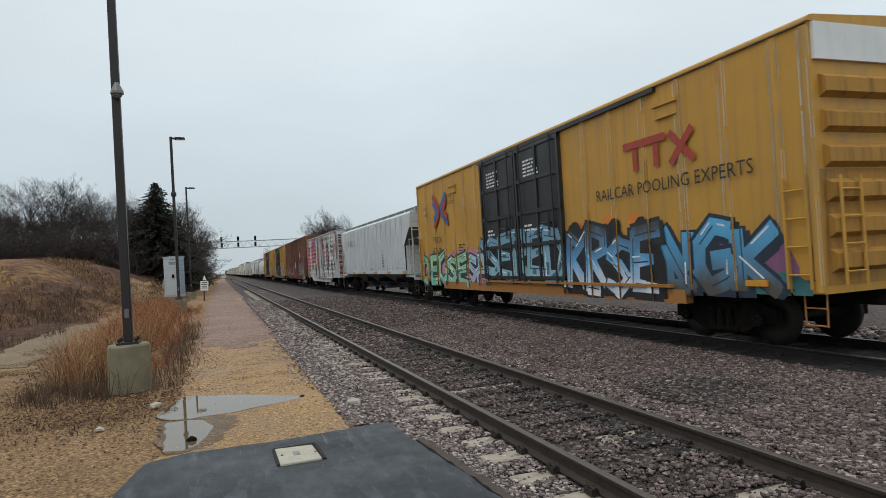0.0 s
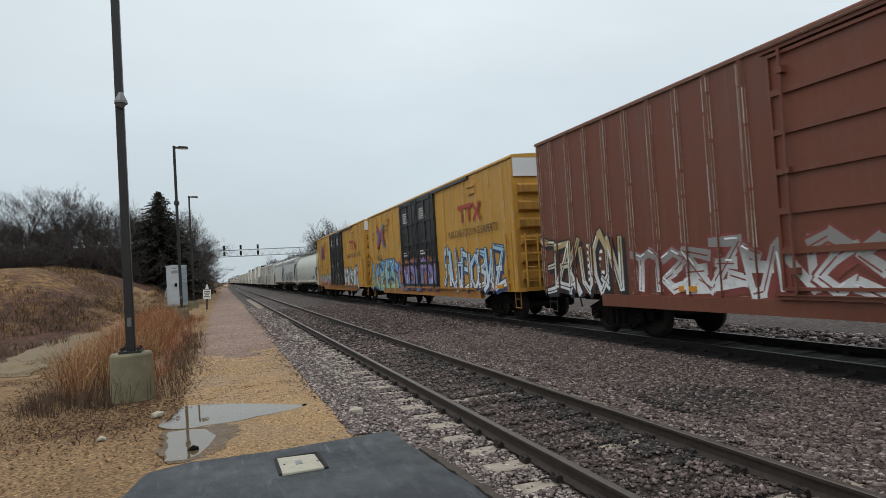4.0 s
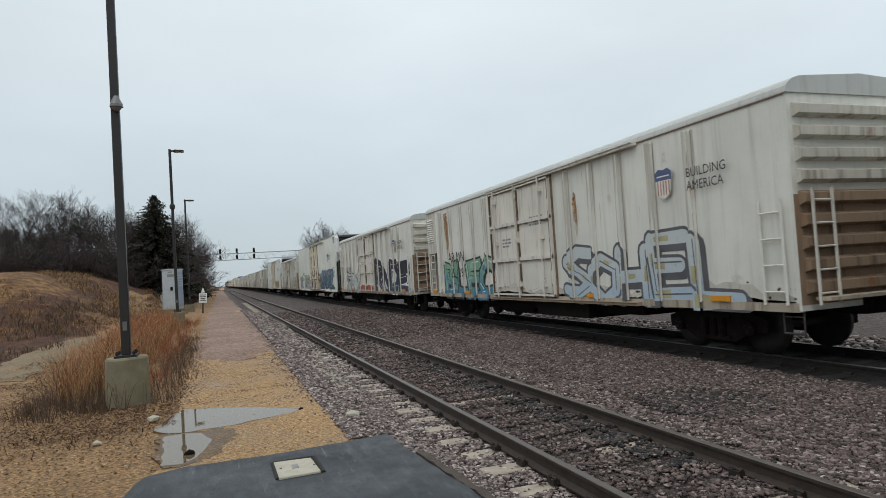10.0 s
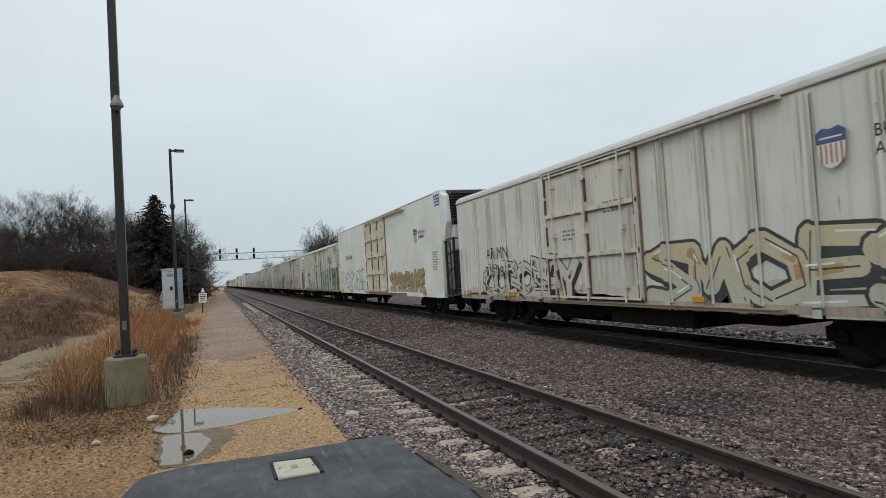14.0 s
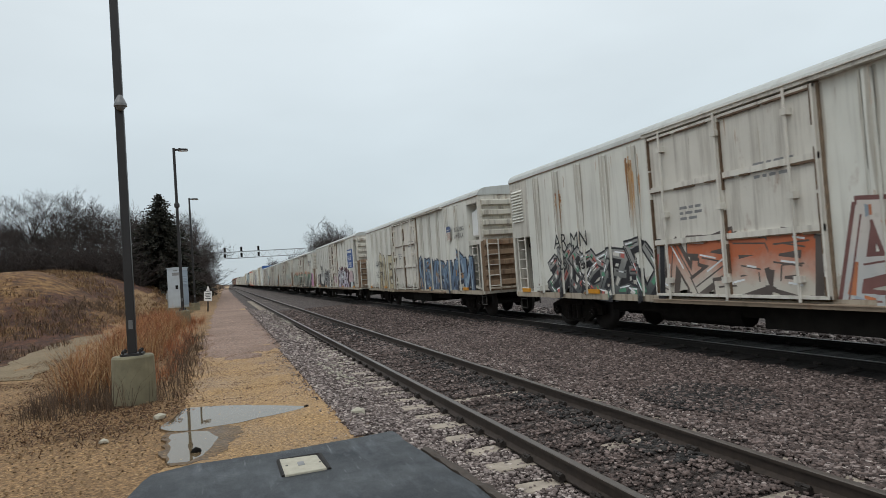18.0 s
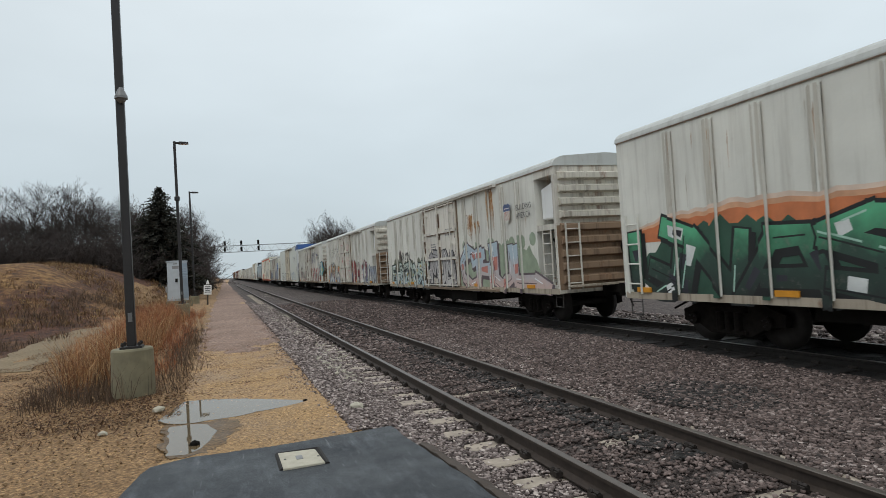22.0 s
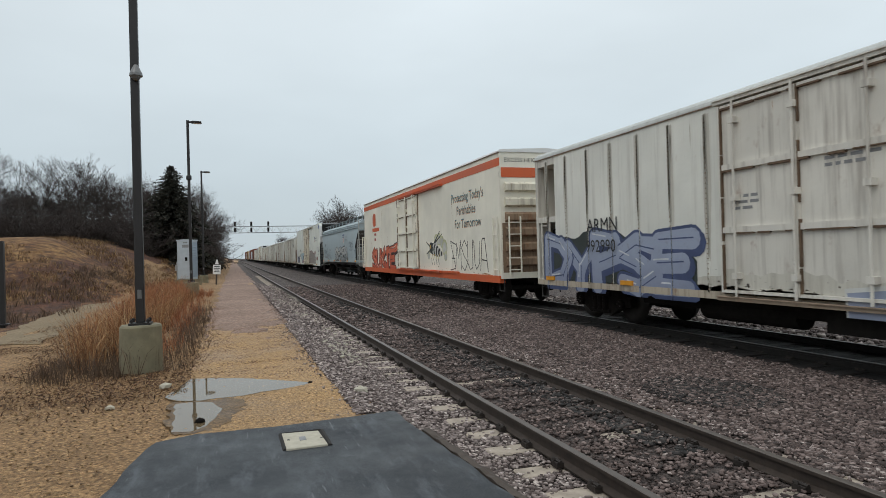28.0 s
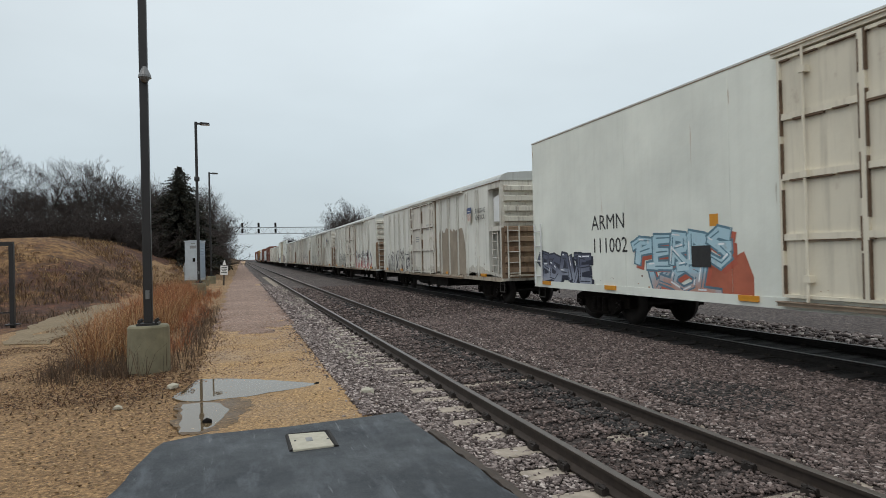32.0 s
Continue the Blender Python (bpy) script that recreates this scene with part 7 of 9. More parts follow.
    graffiti(c, 6.85, 2.6, 0.82, 2.2, (0.36, 0.56, 0.68), (0.22, 0.03, 0.035), (0.06, 0.15, 0.07), (0.42, 0.62, 0.72), seed=16, weight=0.15, text="EKSA", bits=((0.70, 0.74, 0.76),), drop=(0.34, 0.05, 0.05), tight=1.3)
    lettering(c, "TB OX", 17.4, 2.5, 0.36, INK, -1.651)
    c = hopper("covered_hopper", "cream round-sided covered hopper with walkway on top", "barrel", 17.5, 4.02, HOPWHITE, 0.55, 0, 4, False, 0.88, 0.3, 2.66, (0.42, 2.2))
    put(c, 125.98)
    lettering(c, "ITFX", 15.8, 2.5, 0.36, INK, -1.63)
    lettering(c, "31630", 15.8, 2.05, 0.36, INK, -1.63)
    small_print(c, 4.0, 1.85, 0.5, 2, INKGREY, -1.62, 0.1, 33)
    small_print(c, 2.2, 1.85, 0.5, 3, INKGREY, -1.62, 0.1, 34)
    bm = bmesh.new()
    box(bm, -1.63, -1.6, 2.4, 2.8, 1.58, 1.86)
    part("placard", bm, INK, c, "black data placard")
    steel = hopper("covered_hopper", "light grey covered hopper with raised walkways", "raised", 14.35, 4.02, HOPPALE, 0.10, 0, 3, True, 0.1)
    put(steel, 144.35)
    twin = copy_thing(steel, pose(FAR, 159.95, 0.02))
    TRAIN.append((twin, 159.95))
    for c, num in ((steel, "4364"), (twin, "4240")):
        lettering(c, "NASX", 12.6, 2.45, 0.3, INK, -1.607)
        lettering(c, num, 12.5, 2.02, 0.3, INK, -1.607)
        small_print(c, 12.6, 1.8, 0.8, 2, INK, -1.607, 0.1, 5)
        small_print(c, 3.6, 2.9, 0.9, 8, INKGREY, -1.607, 0.085, 6)
        bm = bmesh.new()
        box(bm, -1.62, -1.6, 2.3, 2.75, 1.68, 2.0)
        part("placard", bm, INK, c, "black data placard")
    small_print(twin, 7.8, 2.3, 1.0, 4, INKRED, -1.607, 0.12, 7)
    graffiti(steel, 11.1, 8.9, 1.42, 2.4, HOPT, BLACKS, None, HOPT, None, seed=17, weight=0.13, text="CRM", soft=True)
    graffiti(steel, 7.7, 3.4, 1.42, 2.5, HOPT, BLACKS, None, HOPT, None, seed=64, weight=0.13, text="LINDLE", soft=True)
    graffiti(steel, 8.9, 7.8, 1.45, 2.3, HOPT, MAROON, None, None, None, n=4, seed=65, weight=0.05, thin=True)
    # insulated cars
    r_r = reefer("bay_rear", "R")
    r_f = reefer("bay_front", "F")
    chill = reefer("riveted", "F", 4.32, 4.62, 18.5, None, "white refrigerator car with a big blue slogan panel", True)
    slick = smooth_reefer()
    plainer = smooth_reefer(0)
    band = banded_reefer()
    # each row: template, place, number, then the paint on it
    c = again(r_r, 176.1)
    marks(c, "725 139")
    slogan(c)
    graffiti(c, 15.6, 11.1, 0.88, 2.15, (0.20, 0.38, 0.26), BLACKS, None, (0.06, 0.20, 0.30), seed=18, weight=0.16, text="BLEC", bits=((0.10, 0.26, 0.42), (0.30, 0.45, 0.36)), tight=1.35)
    graffiti(c, 6.8, 1.2, 0.92, 2.2, (0.52, 0.56, 0.56), (0.10, 0.10, 0.11), None, (0.38, 0.48, 0.56), None, seed=19, weight=0.13, text="SOHEL", bits=((0.40, 0.36, 0.20),), soft=True)
    rust_run(c, 15.3, 2.2, 4.0, 0.2, 93)
    rust_run(c, 15.25, 2.0, 3.9, 0.12, 94)
    rust_run(c, 6.15, 2.3, 3.5, 0.08, 5)
    c = again(r_r, 195.97)
    marks(c, "767 275")
    slogan(c)
    graffiti(c, 7.1, 0.9, 0.92, 2.45, (0.016, 0.018, 0.026), (0.66, 0.67, 0.66), None, (0.03, 0.045, 0.085), None, seed=20, weight=0.20, text="RNDE", soft=True, tight=1.3, drop=BLACKS, edge=0.10)
    graffiti(c, 15.3, 11.1, 0.9, 2.05, (0.66, 0.68, 0.66), (0.02, 0.03, 0.06), None, (0.55, 0.60, 0.60), seed=21, weight=0.15, text="STNG", drop=(0.04, 0.07, 0.12), bits=((0.24, 0.36, 0.28),), tight=1.3)
    patch(c, 10.9, 7.4, 0.98, 1.35, (0.36, 0.09, 0.05), 130, label="red sprayed band on the door")
    c = again(slick, 216.2)
    lettering(c, "ARMN", 18.2, 2.2, 0.48, INK)
    lettering(c, "110316", 18.2, 1.68, 0.48, INK)
    graffiti(c, 6.9, 0.7, 0.9, 2.35, (0.10, 0.19, 0.27), (0.03, 0.05, 0.08), None, (0.045, 0.10, 0.15), (0.45, 0.54, 0.58), seed=23, weight=0.16, text="WSHAFZ", bits=((0.22, 0.32, 0.38), (0.40, 0.28, 0.24)), tight=1.5)
    patch(c, 12.15, 6.2, 0.9, 2.45, (0.15, 0.070, 0.050), 24, -1.6, label="brown field painted over the door")
    graffiti(c, 12.0, 7.0, 1.0, 2.2, (0.56, 0.50, 0.42), (0.12, 0.055, 0.04), None, None, None, seed=24, weight=0.14, base=-1.606, text="PHES", tight=1.2)
    graffiti(c, 20.4, 18.25, 0.92, 2.15, (0.42, 0.50, 0.38), (0.03, 0.035, 0.035), None, (0.33, 0.38, 0.42), n=2, seed=25, weight=0.15, text="KE", tight=1.1, edge=0.05, bits=((0.28, 0.32, 0.38),))
    graffiti(c, 16.4, 12.35, 0.9, 2.3, (0.44, 0.50, 0.40), (0.04, 0.045, 0.05), None, (0.29, 0.33, 0.40), seed=69, weight=0.14, text="BSC", tight=1.15, edge=0.05, bits=((0.30, 0.34, 0.42), (0.40, 0.42, 0.24)))
    c = again(r_f, 239.4)
    marks(c, "725 285")
    slogan(c)
    graffiti(c, 7.0, 1.2, 0.92, 2.15, (0.56, 0.50, 0.32), (0.05, 0.05, 0.05), None, (0.50, 0.50, 0.42), seed=26, weight=0.16, text="SMOES", soft=True, tight=1.3, bits=((0.45, 0.28, 0.12),))
    graffiti(c, 15.4, 9.6, 0.92, 1.95, (0.60, 0.58, 0.51), (0.03, 0.03, 0.03), None, (0.54, 0.50, 0.42), None, seed=27, weight=0.15, text="CUDOBAY", tight=1.4, edge=0.035, bits=((0.05, 0.05, 0.05), (0.46, 0.36, 0.18)))
    patch(c, 2.4, 1.0, 0.95, 2.0, GREY, 8, -1.6, 9)
    c = again(slick, 259.6)
    lettering(c, "ARMN 110083", 18.6, 3.0, 0.36, INK)
    graffiti(c, 7.2, 1.6, 0.95, 1.9, (0.40, 0.30, 0.14), (0.24, 0.15, 0.06), None, (0.48, 0.42, 0.30), None, n=6, seed=91, weight=0.13)
    graffiti(c, 20.4, 13.0, 1.0, 2.2, GREY, BLACKS, None, None, None, n=9, seed=28, weight=0.06, thin=True)
    c = again(r_f, 282.0)
    marks(c, "725 042")
    slogan(c)
    graffiti(c, 6.9, 0.9, 0.92, 2.6, (0.12, 0.25, 0.16), (0.02, 0.035, 0.035), None, (0.24, 0.36, 0.24), (0.42, 0.52, 0.44), seed=29, weight=0.17, text="KERCS", tight=1.3, bits=((0.08, 0.15, 0.11), (0.38, 0.36, 0.48)))
    graffiti(c, 14.6, 11.0, 0.86, 1.75, (0.42, 0.40, 0.50), (0.12, 0.11, 0.2), None, (0.24, 0.32, 0.26), n=4, seed=30, weight=0.15, bits=((0.5, 0.5, 0.22), (0.55, 0.55, 0.52)))
    c = again(r_r, 302.0)
    marks(c, "725 145")
    slogan(c)
    rust_run(c, 11.7, 2.2, 3.9, 0.2, 204)
    graffiti(c, 7.0, 2.0, 0.95, 2.35, (0.60, 0.55, 0.50), (0.20, 0.09, 0.08), None, (0.48, 0.50, 0.50), None, seed=31, weight=0.13, text="ASTRO", bits=((0.50, 0.18, 0.08), (0.34, 0.40, 0.46)), tight=1.3)
    graffiti(c, 15.5, 10.9, 0.92, 2.1, (0.30, 0.30, 0.28), BLACKS, None, (0.08, 0.09, 0.09), n=6, seed=32, weight=0.16, bits=((0.45, 0.12, 0.10), (0.10, 0.30, 0.18), (0.6, 0.58, 0.52)))
    graffiti(c, 10.6, 7.5, 1.1, 2.0, (0.50, 0.14, 0.06), (0.10, 0.08, 0.07), None, (0.56, 0.52, 0.45), n=3, seed=92, weight=0.16)
    rust_run(c, 14.75, 2.5, 3.6, 0.08, 12)
    c = again(r_f, 322.1)
    marks(c, "162 298")
    slogan(c, 2.9, 3.1)
    graffiti(c, 7.0, 0.9, 0.95, 2.3, (0.14, 0.22, 0.32), (0.02, 0.025, 0.04), None, (0.09, 0.13, 0.20), (0.40, 0.46, 0.50), n=6, seed=33, weight=0.16, bits=((0.36, 0.2, 0.08), (0.26, 0.36, 0.44)))
    graffiti(c, 14.4, 10.8, 0.92, 2.75, (0.52, 0.47, 0.32), (0.10, 0.08, 0.05), None, (0.42, 0.35, 0.22), (0.68, 0.66, 0.58), seed=34, weight=0.16, text="RUES", tight=1.3)
    put(chill, 342.65)
    chill_b = reefer("riveted_rear", "R", 4.32, 4.62, 17.7, None, "white refrigerator car with a big blue slogan panel", True)
    chill_b.matrix_basis = pose(FAR, 468.6, 0.02)
    for c in (chill, chill_b):
        bm = bmesh.new()
        box(bm, -1.622, -1.6, 1.46, 3.24, 2.3, 3.55)
        part("slogan_panel", bm, BLUE, c, "blue slogan panel with white words")
        lettering(c, "CHILLED\nEXPRESS", 3.17, 2.82, 0.45, INKWHITE, -1.624, 0.77)
        small_print(c, 3.15, 3.31, 1.6, 1, INKWHITE, -1.624, 0.3, 9)
    c = chill
    lettering(c, "ARMN", 15.9, 2.42, 0.52, INK, -1.623)
    lettering(c, "912056", 15.9, 1.84, 0.5, INK, -1.623, 0.92)
    graffiti(c, 7.2, 3.45, 0.95, 2.2, (0.64, 0.62, 0.66), (0.02, 0.015, 0.025), (0.09, 0.028, 0.045), (0.50, 0.44, 0.58), seed=35, weight=0.16, text="EMEAK", tight=1.3, edge=0.06, bits=((0.30, 0.24, 0.36), (0.55, 0.66, 0.68)))
    patch(c, 18.35, 10.0, 0.92, 2.25, (0.026, 0.027, 0.03), 140, -1.5995, label="black rolled field with a jagged edge", edge=(0.20, 0.17, 0.15))
    shield_of = [(16.25, 1.62), (15.75, 2.32), (14.3, 2.28), (13.95, 1.7), (14.75, 1.2), (15.6, 1.18)]
    cy, cz = 15.1, 1.75
    lay_paint("paint_patch", [([(cy + (y - cy) * 1.06, cz + (z - cz) * 1.08) for y, z in shield_of], spray((0.02, 0.02, 0.02))), (shield_of, spray((0.60, 0.61, 0.585)))], runs_of(c), -1.6025, 0.9, c, "pale shield round the number")
    graffiti(c, 13.7, 10.75, 0.94, 2.3, (0.045, 0.045, 0.05), (0.60, 0.60, 0.585), None, (0.15, 0.15, 0.155), seed=36, weight=0.13, text="AVE", base=-1.6045, tight=1.15, edge=0.03)
    graffiti(c, 18.2, 16.8, 0.96, 2.0, (0.56, 0.52, 0.48), (0.02, 0.02, 0.025), None, (0.55, 0.36, 0.30), seed=141, weight=0.14, text="NK", base=-1.6045)
    knob = [(disc(8.97, 3.63, 0.17, 8, 0.39), INK), ([(9.24, 3.55), (8.7, 3.55), (8.7, 3.71), (9.24, 3.71)], INK)]
    knob += [([(y + 0.03, 3.42), (y - 0.03, 3.42), (y - 0.03, 3.84), (y + 0.03, 3.84)], INKGREY) for y in (9.29, 8.65)]
    lay_paint("door_mark", knob, runs_of(c), -1.6, 0.9, c, "black stop mark on the door's top panel")
    for y, ink, ground, seed in ((8.66, (0.36, 0.06, 0.20), (0.66, 0.62, 0.62), 143), (9.92, (0.20, 0.22, 0.19), (0.58, 0.64, 0.61), 144)):
        lay_paint("paint_patch", [([(y, 1.28), (y - 0.9, 1.27), (y - 0.88, 1.84), (y - 0.02, 1.8)], spray(ground))], runs_of(c), -1.6, 0.9, c, "pale painted square with a scribble")
        for row in range(3):
            graffiti(c, y - 0.08, y - 0.8, 1.33 + 0.16 * row, 1.47 + 0.16 * row, ink, ink, None, None, None, n=6, seed=seed + 7 * row, weight=0.05, base=-1.602, edge=0.004)
    for k, (y, z) in enumerate(((10.2, 3.4), (10.3, 1.9), (9.0, 1.6), (7.5, 3.9), (8.1, 2.6), (9.6, 1.3), (7.6, 2.0))):
        rust_run(c, y, max(0.95, z - 1.3), z, 0.13, 150 + k, -1.6, ((0.07, 0.04, 0.025), (0.14, 0.075, 0.04), (0.30, 0.20, 0.12)))
    patch(c, 3.7, 1.5, 0.95, 2.3, (0.09, 0.028, 0.04), 161, -1.5998, label="maroon sprayed field")
    patch(c, 2.9, 1.35, 0.96, 2.05, (0.016, 0.017, 0.02), 162, -1.5999, label="black sprayed cloud")
    patch(c, 3.0, 1.6, 1.35, 2.15, (0.54, 0.42, 0.44), 13, -1.6005, 12, "pink sprayed balloon")
    patch(c, 2.6, 1.75, 0.97, 1.45, (0.50, 0.60, 0.62), 163, -1.601, label="pale blue sprayed foot")
    c = again(r_f, 363.4)
    slogan(c)
    patch(c, 17.3, 2.0, 2.0, 2.62, (0.64, 0.50, 0.40), 71, -1.6, label="orange sprayed haze over the letters")
    patch(c, 17.3, 2.0, 2.0, 2.54, (0.62, 0.34, 0.20), 71, -1.601, label="orange sprayed haze over the letters")
    patch(c, 17.3, 2.0, 2.0, 2.45, (0.56, 0.18, 0.07), 71, -1.6018, label="orange sprayed haze over the letters")
    patch(c, 17.3, 1.9, 0.92, 2.3, (0.030, 0.085, 0.055), 72, -1.603, label="dark green sprayed field")
    graffiti(c, 17.2, 2.0, 0.92, 2.25, (0.10, 0.42, 0.22), (0.010, 0.012, 0.012), None, (0.018, 0.024, 0.022), (0.36, 0.56, 0.46), seed=37, weight=0.15, base=-1.606, text="UNASKINDES", third=(0.03, 0.07, 0.05), bits=((0.62, 0.64, 0.62), (0.03, 0.03, 0.04)), tight=1.3)
    patch(c, 2.2, 0.3, 0.95, 2.3, (0.56, 0.25, 0.42), 14, -1.6, 10, "pink sprayed shape")
    c = again(r_f, 383.8)
    marks(c, "725 111")
    slogan(c)
    rust_run(c, 4.15, 2.5, 4.15, 0.22, 201)
    rust_run(c, 6.0, 2.5, 3.5, 0.26, 202)
    rust_run(c, 5.3, 2.7, 3.2, 0.16, 203)
    graffiti(c, 7.0, 1.2, 0.92, 2.35, (0.42, 0.52, 0.58), (0.12, 0.09, 0.10), (0.30, 0.36, 0.26), (0.56, 0.42, 0.38), seed=38, weight=0.17, text="CHUL", tight=1.25, bits=((0.50, 0.20, 0.16),))
    graffiti(c, 16.9, 11.0, 0.9, 2.0, (0.44, 0.52, 0.46), (0.03, 0.04, 0.04), (0.16, 0.17, 0.11), (0.34, 0.46, 0.50), n=6, seed=39, weight=0.15, bits=((0.62, 0.62, 0.56), (0.40, 0.34, 0.10)))
    patch(c, 15.6, 14.7, 1.3, 2.7, (0.085, 0.06, 0.05), 150, label="dark brown sprayed figure")
    graffiti(c, 10.4, 7.6, 1.0, 2.3, (0.34, 0.33, 0.33), (0.035, 0.035, 0.04), None, (0.52, 0.50, 0.48), seed=40, weight=0.16, text="MUM", drop=BLACKS)
    c = again(r_f, 404.2)
    marks(c, "725 288")
    patch(c, 7.3, 6.5, 1.0, 1.75, (0.10, 0.30, 0.48), 95, label="blue sprayed shape")
    graffiti(c, 6.9, 4.6, 0.92, 2.3, (0.24, 0.045, 0.04), (0.02, 0.02, 0.025), None, (0.20, 0.04, 0.04), (0.62, 0.60, 0.56), seed=41, weight=0.17, text="PH", drop=(0.55, 0.53, 0.50))
    graffiti(c, 3.6, 2.2, 0.92, 2.2, (0.22, 0.05, 0.045), (0.03, 0.02, 0.025), None, (0.14, 0.20, 0.30), seed=151, weight=0.17, text="CE", drop=(0.30, 0.36, 0.44))
    patch(c, 4.6, 3.5, 1.0, 2.2, (0.62, 0.60, 0.56), 152, label="pale patch rolled over the paint")
    graffiti(c, 4.5, 3.6, 1.2, 2.1, REEFT, RED, None, None, None, n=3, seed=42, weight=0.06, thin=True)
    graffiti(c, 2.1, 0.4, 0.95, 2.0, (0.30, 0.34, 0.40), (0.06, 0.06, 0.07), None, (0.5, 0.52, 0.52), n=2, seed=153, weight=0.15, soft=True)
    graffiti(c, 16.7, 11.2, 0.9, 2.1, (0.58, 0.34, 0.14), (0.03, 0.03, 0.05), None, (0.24, 0.36, 0.50), seed=43, weight=0.16, text="ERBLOK", bits=((0.64, 0.63, 0.60), (0.40, 0.08, 0.06), (0.10, 0.16, 0.34)), tight=1.4)
    graffiti(c, 16.2, 12.0, 2.8, 3.5, REEFT, BLACKS, None, None, None, n=6, seed=44, weight=0.06, thin=True)
    for k, (ya, za) in enumerate(((10.4, 3.1), (8.5, 3.15), (10.2, 2.25), (8.6, 2.2), (10.3, 1.3), (8.5, 1.3))):
        graffiti(c, ya, ya - 0.95, za, za + 0.5, REEFT, (0.50, 0.05, 0.06), None, None, None, n=3, seed=80 + k, weight=0.09, thin=True)
    c = again(r_r, 424.4)
    marks(c, "725 031")
    slogan(c, 2.9, 3.2)
    patch(c, 6.6, 0.4, 0.93, 1.5, (0.15, 0.04, 0.035), 160, -1.5995, label="maroon field rolled along the sill")
    graffiti(c, 6.85, 2.0, 0.95, 2.05, (0.34, 0.065, 0.05), (0.62, 0.60, 0.58), None, (0.22, 0.05, 0.045), None, seed=46, weight=0.16, text="SMORFY", drop=(0.04, 0.03, 0.03), tight=1.35, bits=((0.06, 0.045, 0.05), (0.62, 0.56, 0.54)))
    graffiti(c, 7.0, 4.4, 2.72, 3.5, (0.06, 0.062, 0.075), (0.60, 0.56, 0.58), (0.56, 0.54, 0.56), (0.13, 0.13, 0.15), (0.42, 0.42, 0.44), seed=47, weight=0.22, text="WISTE", tight=1.3, edge=0.03)
    graffiti(c, 2.15, 0.1, 1.55, 2.75, (0.06, 0.30, 0.40), (0.015, 0.02, 0.03), None, (0.10, 0.40, 0.46), (0.60, 0.52, 0.10), seed=48, weight=0.19, text="UG", drop=(0.05, 0.05, 0.05), bits=((0.58, 0.50, 0.10),))
    graffiti(c, 15.6, 10.9, 0.88, 1.95, (0.54, 0.36, 0.33), (0.02, 0.02, 0.02), None, (0.46, 0.30, 0.28), seed=49, weight=0.16, text="HOWLN", drop=(0.05, 0.10, 0.07), tight=1.35, bits=((0.60, 0.58, 0.55), (0.10, 0.22, 0.16)))
    c = put(plainer, 444.2)
    bm = bmesh.new()
    box(bm, -1.57, 1.57, -1.62, -0.02, 1.2, 4.5)
    bevel(bm, 0.04)
    shroud = part("unit_shroud", bm, WHITEP, c, "white shroud over the end unit")
    bm = bmesh.new()
    box(bm, -1.585, 1.585, -1.64, -0.02, 4.5, 5.06)
    part("shroud_top", bm, BLUE, shroud, "blue band on top of the shroud")
    lettering(c, "ARMN", 18.4, 3.1, 0.34, INK)
    graffiti(c, 6.6, 2.4, 0.95, 1.9, SMOOTHT, (0.10, 0.22, 0.42), None, None, None, n=6, seed=50, weight=0.07, thin=True)
    graffiti(c, 19.4, 13.0, 0.95, 1.9, SMOOTHT, (0.03, 0.05, 0.06), None, None, None, n=7, seed=51, weight=0.07, thin=True)
    c = chill_b
    TRAIN.append((c, 468.6))
    lettering(c, "ARMN", 15.0, 2.2, 0.46, INK, -1.623)
    lettering(c, "992990", 15.0, 1.72, 0.42, INK, -1.66)
    patch(c, 7.3, 0.3, 1.0, 2.55, (0.03, 0.033, 0.032), 160, -1.5992, label="black sprayed clouds behind the letters")
    graffiti(c, 7.2, 1.4, 0.86, 2.3, (0.30, 0.335, 0.42), (0.55, 0.55, 0.52), None, (0.25, 0.28, 0.37), (0.10, 0.14, 0.28), seed=52, weight=0.19, text="MIKEO", drop=(0.10, 0.14, 0.27), tight=1.3)
    patch(c, 17.2, 11.2, 1.0, 2.25, (0.03, 0.04, 0.036), 161, -1.5992, label="black sprayed clouds behind the letters")
    graffiti(c, 17.1, 11.3, 0.86, 2.1, (0.30, 0.34, 0.44), (0.05, 0.07, 0.15), None, (0.22, 0.25, 0.34), (0.52, 0.54, 0.56), seed=53, weight=0.17, text="DYPSE", soft=True, tight=1.3)
    c = put(band, 488.8)
    graffiti(c, 19.6, 14.0, 0.92, 2.15, (0.60, 0.13, 0.06), (0.05, 0.02, 0.02), None, (0.50, 0.09, 0.045), (0.72, 0.60, 0.52), seed=54, weight=0.17, text="SUKIE", tight=1.25)
    insect_drawing(c, 6.9, 1.95)
    graffiti(c, 5.0, 1.2, 1.1, 2.2, SMOOTHT, BLACKS, None, None, None, n=6, seed=56, weight=0.07, thin=True)
    c = hopper("covered_hopper", "blue-grey covered hopper with raised walkways and tags", "blue", 18.1, 3.98, HOPBLUE, 0.12, 0, 3, True, 0.1)
    put(c, 512.95)
    lettering(c, "CMO", 16.25, 2.55, 0.5, INK, -1.607)
    lettering(c, "10328", 16.25, 1.98, 0.5, INK, -1.607)
    small_print(c, 16.0, 1.72, 2.4, 2, INKGREY, -1.607, 0.12, 11)
    shield(c, 5.95, 3.05, 0.56)
    lettering(c, "BUILDING\nAMERICA", 5.15, 3.1, 0.22, INKGREY, -1.607)
    graffiti(c, 14.7, 12.2, 1.45, 2.4, HOPT, BLACKS, None, None, None, n=6, seed=57, weight=0.05, thin=True)
